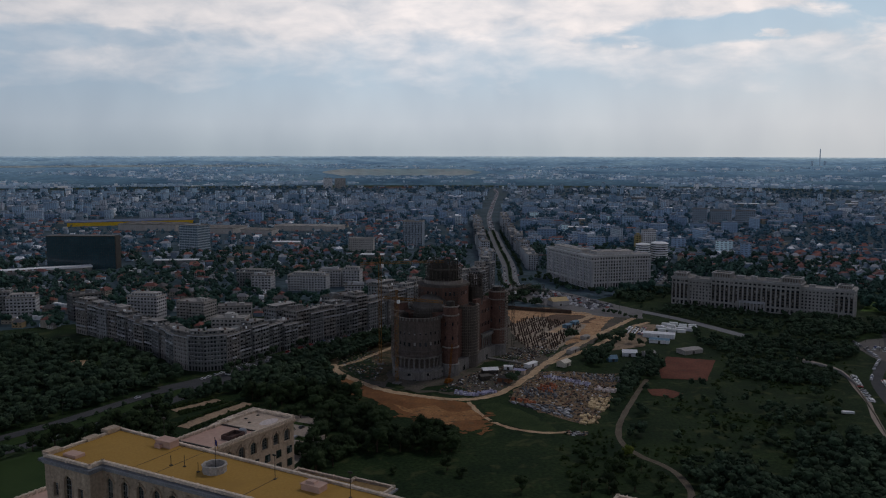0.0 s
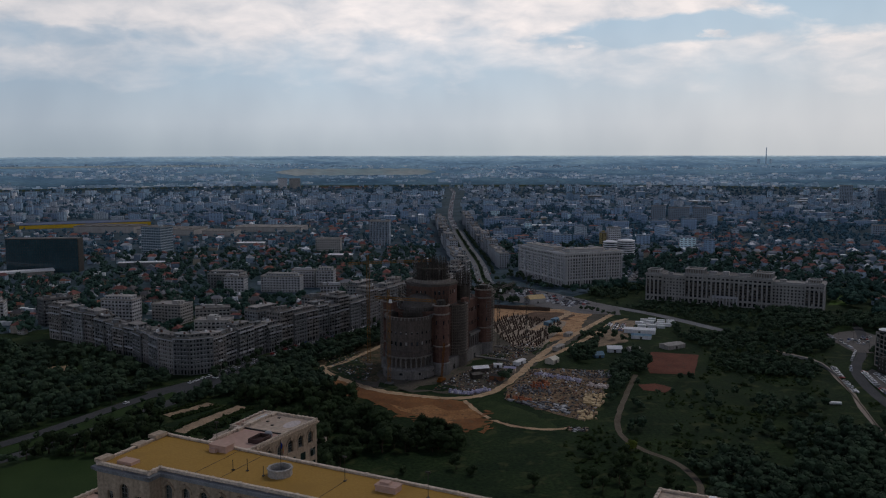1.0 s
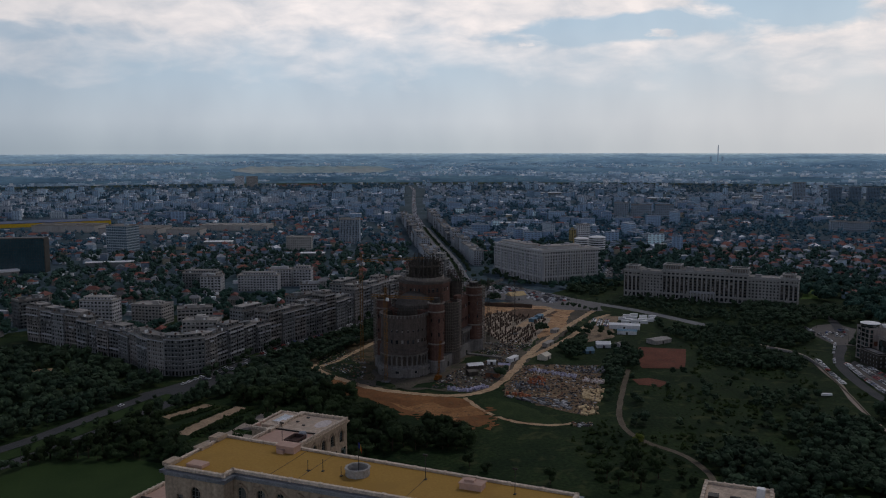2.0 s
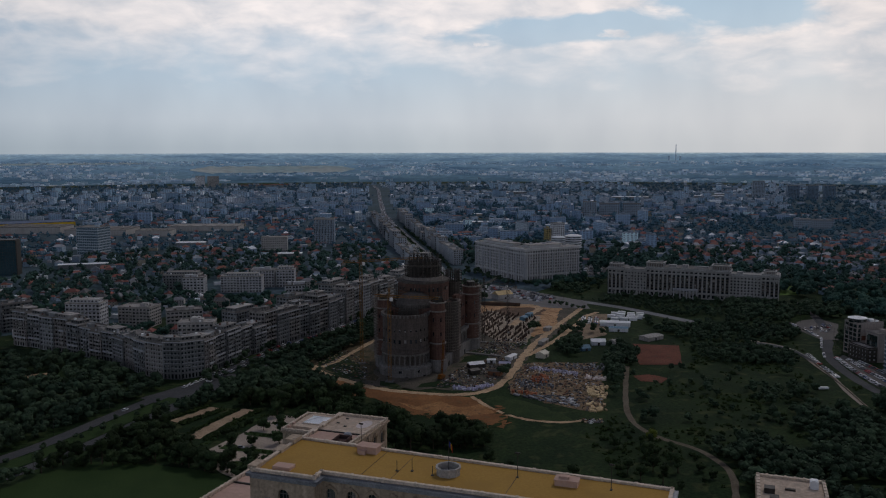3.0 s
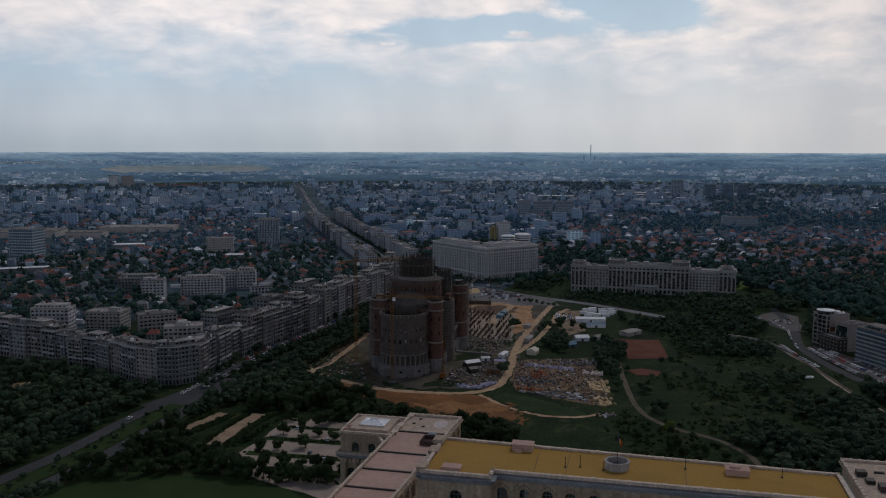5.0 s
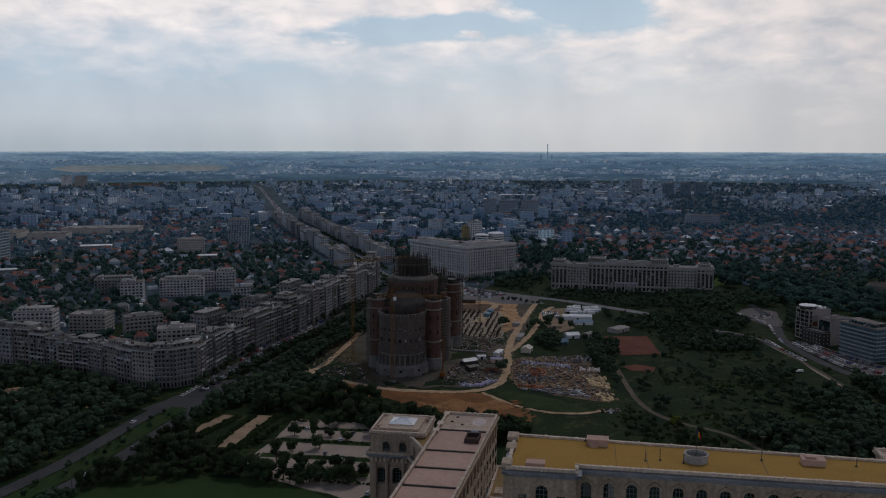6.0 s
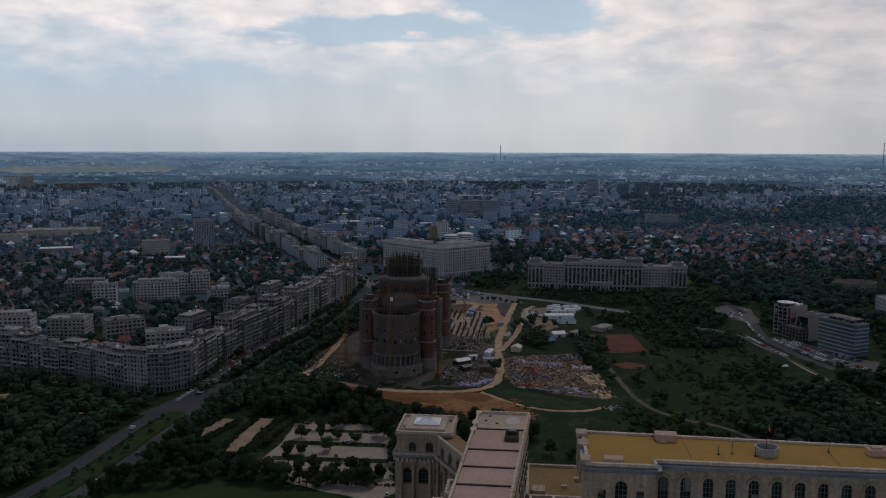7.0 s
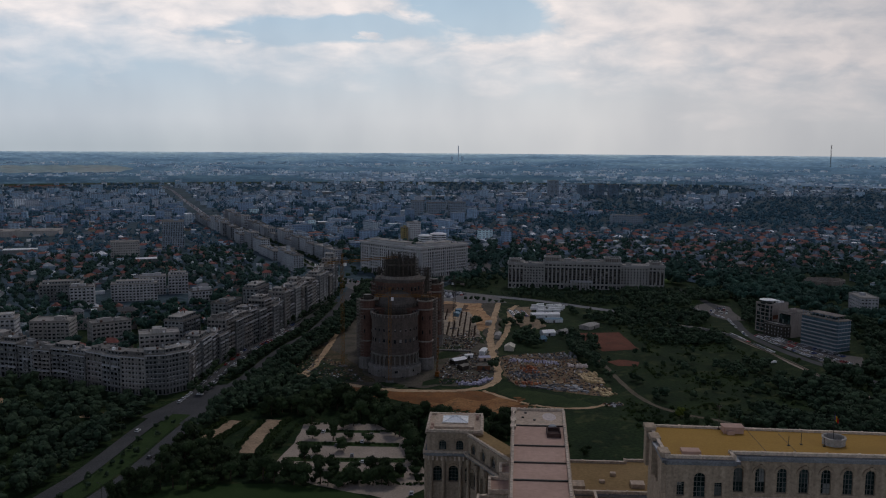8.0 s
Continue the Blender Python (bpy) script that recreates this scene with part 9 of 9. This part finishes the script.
# ---- trees ----
def tree_kind(seed, height, rx, leaves, leaf):
    rnd = random.Random(seed)
    rz = height * 0.40
    cz = height * 0.50
    verts, faces, lobes = crown_shape(rnd, leaves, rx, rz, leaf, cz, (ICO, ICO_FACES), (8, 11))
    me = bpy.data.meshes.new("crown")
    me.from_pydata(verts, [], faces)
    bm = bmesh.new()
    lathe(bm, 0, 0, [(0.028 * height, 0), (0.02 * height, height * 0.25), (0.012 * height, cz), (0.01, cz + rz * 0.4)], 7)
    for x, y, z, r in lobes[:6]:
        rod(bm, (0, 0, height * 0.28), (x * 0.85, y * 0.85, z), 0.009 * height, 4)
    return me, mesh_of("trunk", bm, BARK)


TREE_KINDS = [tree_kind(1, 11, 4.6, 560, 0.50), tree_kind(2, 9, 4.0, 480, 0.46), tree_kind(3, 13, 5.2, 640, 0.54), tree_kind(4, 8, 3.4, 380, 0.44), tree_kind(5, 15, 3.4, 520, 0.5)]
for me, _ in TREE_KINDS:
    me.materials.append(LEAVES)
BRIGHT_CROWN = TREE_KINDS[0][0].copy()
BRIGHT_CROWN.materials.clear()
BRIGHT_CROWN.materials.append(LEAVES_BRIGHT)


def plant(x, y, k, s, turn, label, group, z=0.0, bright=False):
    top = thing("tree", label, "tree", pose(x, y, z - 1.1 * s, 0, 0, turn), group)
    crown, trunk = TREE_KINDS[k]
    for nm, me in (("trunk", trunk), ("crown", BRIGHT_CROWN if bright else crown)):
        ob = new(nm, me)
        ob.parent = top
        ob.scale = (s, s, s)
    return top


FAR_KINDS = [crown_shape(random.Random(20 + k), 10, 4.6, 3.4, 1.5, 5.0, (OCTA, OCTA_FACES), (5, 6))[:2] for k in range(5)]
HAZY_KINDS = [crown_shape(random.Random(60 + k), 3, 4.6, 3.2, 2.0, 4.6, (OCTA, OCTA_FACES), (3, 3))[:2] for k in range(5)]
NEAR_KINDS = [crown_shape(random.Random(40 + k), 26, 4.7, 3.6, 1.05, 5.0, (ICO, ICO_FACES), (4, 6))[:2] for k in range(5)]
MID_KINDS = [crown_shape(random.Random(30 + k), 66, 4.8, 3.9, 0.82, 5.0, (ICO, ICO_FACES), (6, 8))[:2] for k in range(5)]


def make_woods(name, places, kinds, label, mat):
    rnd = random.Random(7)
    for k, kind in enumerate(kinds):
        pl = [(x, y, 0, rnd.uniform(0, 6.28), s, s, s * rnd.uniform(0.8, 1.15)) for x, y, s in places[k::len(kinds)]]
        scatter(name, kind, pl, mat, label, "trees")


# Each distance band takes its own haze-tinted leaf material.
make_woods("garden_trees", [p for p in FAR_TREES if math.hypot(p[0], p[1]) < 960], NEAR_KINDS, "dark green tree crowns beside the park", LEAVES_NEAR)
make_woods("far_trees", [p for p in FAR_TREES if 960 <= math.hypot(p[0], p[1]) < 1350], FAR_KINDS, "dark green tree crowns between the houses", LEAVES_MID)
make_woods("distant_trees", [p for p in FAR_TREES if 1350 <= math.hypot(p[0], p[1]) < 2500], HAZY_KINDS, "distant tree crowns of the city, tinted blue-green for haze", LEAVES_HAZY)
make_woods("farthest_trees", [p for p in FAR_TREES if math.hypot(p[0], p[1]) >= 2500], HAZY_KINDS, "tree crowns at the edge of the city, tinted pale blue for haze", LEAVES_HAZIEST)

# belts of trees in the park: outline, spacing, size
BELTS = [
    ([(-345, 700), (-262, 670), (-222, 632), (-196, 596), (-178, 575), (-212, 510), (-262, 440), (-340, 380), (-430, 480)], 8.5, (0.75, 1.25)),
    ([(-170, 508), (-150, 548), (-118, 605), (-88, 655), (-82, 615), (-64, 562), (-52, 524), (-46, 503), (-66, 503), (-104, 518), (-118, 520), (-134, 545), (-152, 520)], 6.5, (0.75, 1.2)),
    ([(-200, 462), (-166, 500), (-156, 478), (-143, 446), (-142, 430), (-180, 448)], 6.5, (0.7, 1.1)),
    ([(-150, 478), (-130, 510), (-125, 505), (-145, 474)], 5.5, (0.5, 0.8)),
    ([(-140, 462), (-116, 500), (-112, 498), (-137, 459)], 5.0, (0.4, 0.6)),
    ([(-142, 432), (-124, 426), (-100, 414), (-88, 404), (-96, 398), (-120, 410), (-142, 424)], 6.5, (0.6, 0.9)),
    ([(-62, 505), (-46, 503), (-36, 487), (-20, 467), (2, 462), (14, 447), (6, 430), (-20, 432), (-45, 425), (-60, 440)], 6.5, (0.7, 1.2)),
    ([(96, 350), (110, 366), (122, 398), (157, 419), (186, 434), (215, 425), (190, 342), (150, 320)], 7.0, (0.6, 1.1)),
    ([(-90, 650), (-60, 700), (-10, 775), (50, 870), (70, 880), (40, 830), (-5, 745), (-50, 680)], 8.0, (0.6, 1.0)),
    ([(200, 470), (185, 440), (170, 400), (140, 380), (125, 350), (160, 310), (260, 330), (300, 430), (262, 470), (230, 440)], 7.5, (0.6, 1.15)),
    ([(230, 850), (262, 800), (292, 770), (320, 730), (420, 700), (470, 730), (400, 775), (330, 800), (250, 866)], 8.5, (0.4, 0.7)),
    ([(200, 800), (235, 760), (270, 735), (300, 700), (330, 690), (300, 760), (262, 800), (235, 850)], 7.5, (0.5, 0.8)),
    ([(300, 730), (340, 690), (380, 700), (430, 690), (440, 740), (390, 770), (330, 790)], 8.0, (0.7, 1.1)),
    ([(118, 1060), (148, 955), (172, 934), (256, 962), (252, 974), (178, 948), (160, 965), (130, 1064)], 8.0, (0.5, 0.8)),
    ([(205, 862), (236, 880), (250, 905), (262, 940), (226, 952), (196, 930), (184, 905)], 7.0, (0.5, 0.9)),
    ([(70, 880), (84, 872), (100, 852), (112, 858), (96, 880), (80, 900)], 7.0, (0.5, 0.8)),
    ([(-76, 502), (-55, 502), (-50, 460), (-50, 412), (-72, 398), (-70, 440), (-70, 470)], 6.0, (0.8, 1.15)),
    ([(118, 545), (126, 590), (140, 605), (150, 640), (158, 600), (148, 575), (138, 555), (128, 520), (112, 515)], 6.0, (0.55, 0.95)),
    ([(108, 622), (118, 655), (136, 661), (124, 625), (112, 604)], 5.5, (0.6, 1.0)),
    ([(142, 706), (150, 729), (158, 727), (150, 700)], 5.5, (0.6, 0.95)),
    ([(104, 500), (112, 512), (138, 575), (162, 628), (150, 622), (128, 582), (116, 540)], 5.0, (0.6, 1.05)),
    ([(-215, 440), (-160, 436), (-138, 424), (-140, 430), (-165, 444), (-210, 452)], 5.5, (0.8, 1.1)),
    ([(225, 560), (262, 560), (270, 590), (240, 605), (215, 590)], 6.0, (0.5, 0.9)),
    ([(190, 470), (222, 478), (228, 500), (200, 510), (184, 492)], 6.5, (0.5, 0.95)),
    ([(110, 395), (135, 388), (150, 400), (138, 420), (118, 415)], 6.0, (0.5, 0.9)),
    ([(96, 440), (84, 410), (60, 380), (90, 350), (108, 370), (108, 402), (98, 424)], 12.0, (0.4, 0.8)),
    ([(228, 742), (258, 716), (291, 690), (330, 674), (328, 650), (298, 622), (275, 618), (233, 638), (216, 655), (212, 690), (218, 724)], 6.0, (0.5, 0.85)),
    ([(206, 600), (216, 628), (244, 626), (284, 584), (272, 560), (247, 558), (206, 573)], 5.5, (0.35, 0.7)),
    ([(238, 455), (262, 455), (268, 436), (258, 415), (236, 425)], 6.0, (0.7, 1.1)),
    ([(284, 452), (306, 470), (330, 480), (350, 470), (320, 430), (284, 430)], 6.5, (0.7, 1.1)),
    ([(290, 560), (283, 535), (287, 533), (296, 562)], 5.0, (0.35, 0.55)),
    ([(318, 602), (330, 624), (344, 618), (360, 640), (400, 690), (420, 660), (380, 600), (352, 596)], 6.5, (0.6, 1.0)),
    ([(300, 460), (330, 470), (360, 520), (420, 600), (520, 560), (420, 400), (320, 380)], 9.0, (0.7, 1.2)),
]
HILL = [(110, 520), (160, 530), (200, 590), (270, 600), (285, 540), (255, 450), (210, 420), (150, 400), (118, 430), (104, 470)]


STRIPS = [[(-147.1, 472.7), (-134.5, 497.0), (-119.6, 519.6)], [(-161.5, 504.1), (-150.0, 515.6), (-139.9, 527.2)]]


OFFICE_YARD = [(304, 592), (290, 540), (278, 500), (274, 458), (302, 458), (336, 490), (350, 560), (348, 594), (322, 596)]
UPPER_LOT = [(330, 676), (357, 704), (382, 712), (386, 680), (364, 650), (346, 620), (328, 626)]


def clear_here(x, y):
    for line, d in ((BLVD[:5], 5), (offset(BLVD[:5], 11.5), 7), (offset(BLVD[:5], -11.5), 7), (BLVD[4:], 8.5), (SERVICE, 6), (BRANCH, 5), (CROSS, 8), (offset(CROSS[1:], 17), 11), (RIGHT_ROAD, 7), (LOT_WALL, 5), (PATHWAY, 4), (RING, 6), (TRAIL, 3)):
        if near_line(x, y, line, d):
            return False
    if inside(x, y, OFFICE_YARD) or inside(x, y, UPPER_LOT):
        return False
    lx, ly = x + 91.5, y - 230.7
    u, v = lx * 0.872 - ly * 0.489, lx * 0.489 + ly * 0.872
    if -75 < u < 140 and v < 136 and not (u > 32 and u < 112 and v > 6):
        return False
    for strip in STRIPS:
        if near_line(x, y, strip, 6.0):
            return False
    return not near_line(x, y, FRONT, 4)


def make_park():
    rnd = random.Random(3)
    spots = []
    for outline, gap, (s0, s1) in BELTS:
        xs, ys = [p[0] for p in outline], [p[1] for p in outline]
        y = min(ys)
        while y < max(ys):
            x = min(xs) + rnd.uniform(0, gap)
            while x < max(xs):
                px, py = x + rnd.uniform(-0.4, 0.4) * gap, y + rnd.uniform(-0.4, 0.4) * gap
                thin = 0.95 + 1.6 * min(0.0, noise.noise((px * 0.028, py * 0.028, 2.2)) + 0.12)
                if inside(px, py, outline) and clear_here(px, py) and rnd.random() < thin:
                    spots.append((px, py, rnd.uniform(s0, s1) * rnd.choice((0.75, 1.0, 1.0, 1.15))))
                x += gap
            y += gap * 0.9
    for i in range(70):
        px, py = rnd.uniform(100, 290), rnd.uniform(395, 610)
        if inside(px, py, HILL) and clear_here(px, py) and noise.noise((px * 0.02, py * 0.02, 0.5)) > -0.12:
            spots.append((px, py, rnd.uniform(0.3, 0.8)))
    # rows along the boulevard and its median
    for line, d, gap, s0, s1 in ((BLVD[:5], -3.0, 10.0, 0.3, 0.5), (BLVD[:5], 3.0, 13.0, 0.3, 0.5), (BLVD[:5], 22, 6.5, 0.75, 1.05), (BLVD[:5], -22, 7, 0.6, 0.9), (BLVD[6:], 10.0, 6.0, 0.7, 1.05), (BLVD[6:], 17, 6.0, 0.8, 1.15), (BLVD[6:], 24, 6.5, 0.7, 1.1), (BLVD[7:12], 7.4, 7.5, 0.6, 0.9), (BLVD[7:12], -7.4, 8.0, 0.55, 0.85), (BLVD[6:11], -9.0, 5.0, 0.55, 0.95), (BLVD[5:], -11.5, 7.0, 0.5, 0.8), (SERVICE[1:], -6.6, 7.0, 0.5, 0.8), (AVENUE[:5], 0, 12, 0.4, 0.6), (AVENUE[:5], 14, 11, 0.5, 0.8), (AVENUE[:5], -14, 11, 0.5, 0.8), (CROSS[2:5], -11, 7, 0.4, 0.7), (CROSS[2:4], 34, 7, 0.4, 0.7)):
        ln = offset(line, d)
        for (x0, y0), (x1, y1) in zip(ln, ln[1:]):
            n = max(1, int(math.hypot(x1 - x0, y1 - y0) / gap))
            for k in range(n):
                if rnd.random() < 0.85:
                    spots.append((x0 + (x1 - x0) * k / n + rnd.uniform(-1, 1), y0 + (y1 - y0) * k / n + rnd.uniform(-1, 1), rnd.uniform(s0, s1)))
    # single trees on the site and in the car park
    for x, y in ((108, 704), (140, 693), (151, 698), (110, 637), (158, 687), (162, 677), (122, 633), (160, 627), (49, 565), (-103, 503), (-110, 479), (-89, 490), (-83, 490), (-92, 472), (-101, 472), (-125, 444), (-101, 455), (-85, 463), (-114, 434), (-108, 418), (-97, 411), (-115, 456), (114, 706), (146, 690), (116, 640), (126, 640), (133, 692)):
        spots.append((x, y, rnd.uniform(0.75, 1.05)))
    for x, y in ((2, 406), (9, 398), (-11, 470), (-24, 402), (8, 460), (107, 462), (104, 456), (111, 458), (121, 494), (119, 500), (164, 441), (174, 555), (168, 558), (233, 580), (257, 554), (250, 557), (166, 501), (170, 497), (228, 505), (245, 535), (240, 533), (190, 520), (179, 447), (72, 419), (67, 374), (81, 402), (36, 380)):
        spots.append((x, y, rnd.uniform(0.6, 1.05)))
    for x, y in ((-137, 428), (-130, 431), (-124, 428), (-117, 425), (-108, 421), (-101, 418), (-95, 414), (-88, 411), (-134, 421), (-113, 414), (-97, 405), (-145, 432), (-152, 436)):
        spots.append((x, y, rnd.uniform(0.85, 1.2)))
    for a, b in (((-137, 424), (-92, 401)), ((-82, 402), (-68, 452))):
        for k in range(7):
            spots.append((a[0] + (b[0] - a[0]) * k / 7 + rnd.uniform(-2, 2), a[1] + (b[1] - a[1]) * k / 7 + rnd.uniform(-2, 2), rnd.uniform(0.75, 1.1)))
    low = []
    for strip in STRIPS:
        for side in (-6.4, 6.4, 8.0):
            ln = offset(strip, side)
            for (x0, y0), (x1, y1) in zip(ln, ln[1:]):
                for k in range(14):
                    low.append((x0 + (x1 - x0) * k / 14 + rnd.uniform(-0.8, 0.8), y0 + (y1 - y0) * k / 14 + rnd.uniform(-0.8, 0.8), rnd.uniform(0.26, 0.5)))
    for a, b in (((-104, 490), (-73, 475)), ((-119, 476), (-72, 451)), ((-131, 456), (-78, 429)), ((-124, 431), (-86, 412)), ((-143, 458), (-114, 500)), ((-128, 421), (-84, 398)), ((-108, 506), (-72, 490))):
        for k in range(40):
            if rnd.random() < 0.75:
                u = k / 34
                low.append((a[0] + (b[0] - a[0]) * u + rnd.uniform(-1, 1), a[1] + (b[1] - a[1]) * u + rnd.uniform(-1, 1), rnd.uniform(0.14, 0.34)))
    for i in range(4200):
        px, py = rnd.uniform(60, 300), rnd.uniform(340, 640)
        if clear_here(px, py) and noise.noise((px * 0.03, py * 0.03, 6.5)) + 0.5 * noise.noise((px * 0.11, py * 0.11, 1.5)) > 0.02 and not inside(px, py, [(150, 570), (172, 645), (212, 630), (186, 566)]) and (inside(px, py, HILL) or py < 470 or px > 200):
            low.append((px, py, rnd.choice((rnd.uniform(0.10, 0.22), rnd.uniform(0.15, 0.5)))))
    make_woods("shrubs", low, [crown_shape(random.Random(50 + k), 12, 5.0, 2.2, 1.1, 1.8, (OCTA, OCTA_FACES), (4, 6))[:2] for k in range(3)], "low dark green scrub and hedge plants", SCRUB)
    spots.sort(key=lambda p: (p[0] + 60) ** 2 + (p[1] - 380) ** 2)
    for i, (x, y, s) in enumerate(spots[:295]):
        plant(x, y, i % 5, s, rnd.uniform(0, 360), "dark green broadleaf tree with a full summer crown", "trees of the park", bright=rnd.random() < 0.012)
    make_woods("park_trees", [(x, y, s) for x, y, s in spots[295:]], MID_KINDS, "dense dark green trees along the boulevard and park", LEAVES_FAR)
    return len(spots)


SCRUB = surface("scrub_leaves", (0.020, 0.036, 0.012), (0.042, 0.062, 0.018), 0.03, 0.5, 0.92, 0.0, amount=0.5)
make_park()
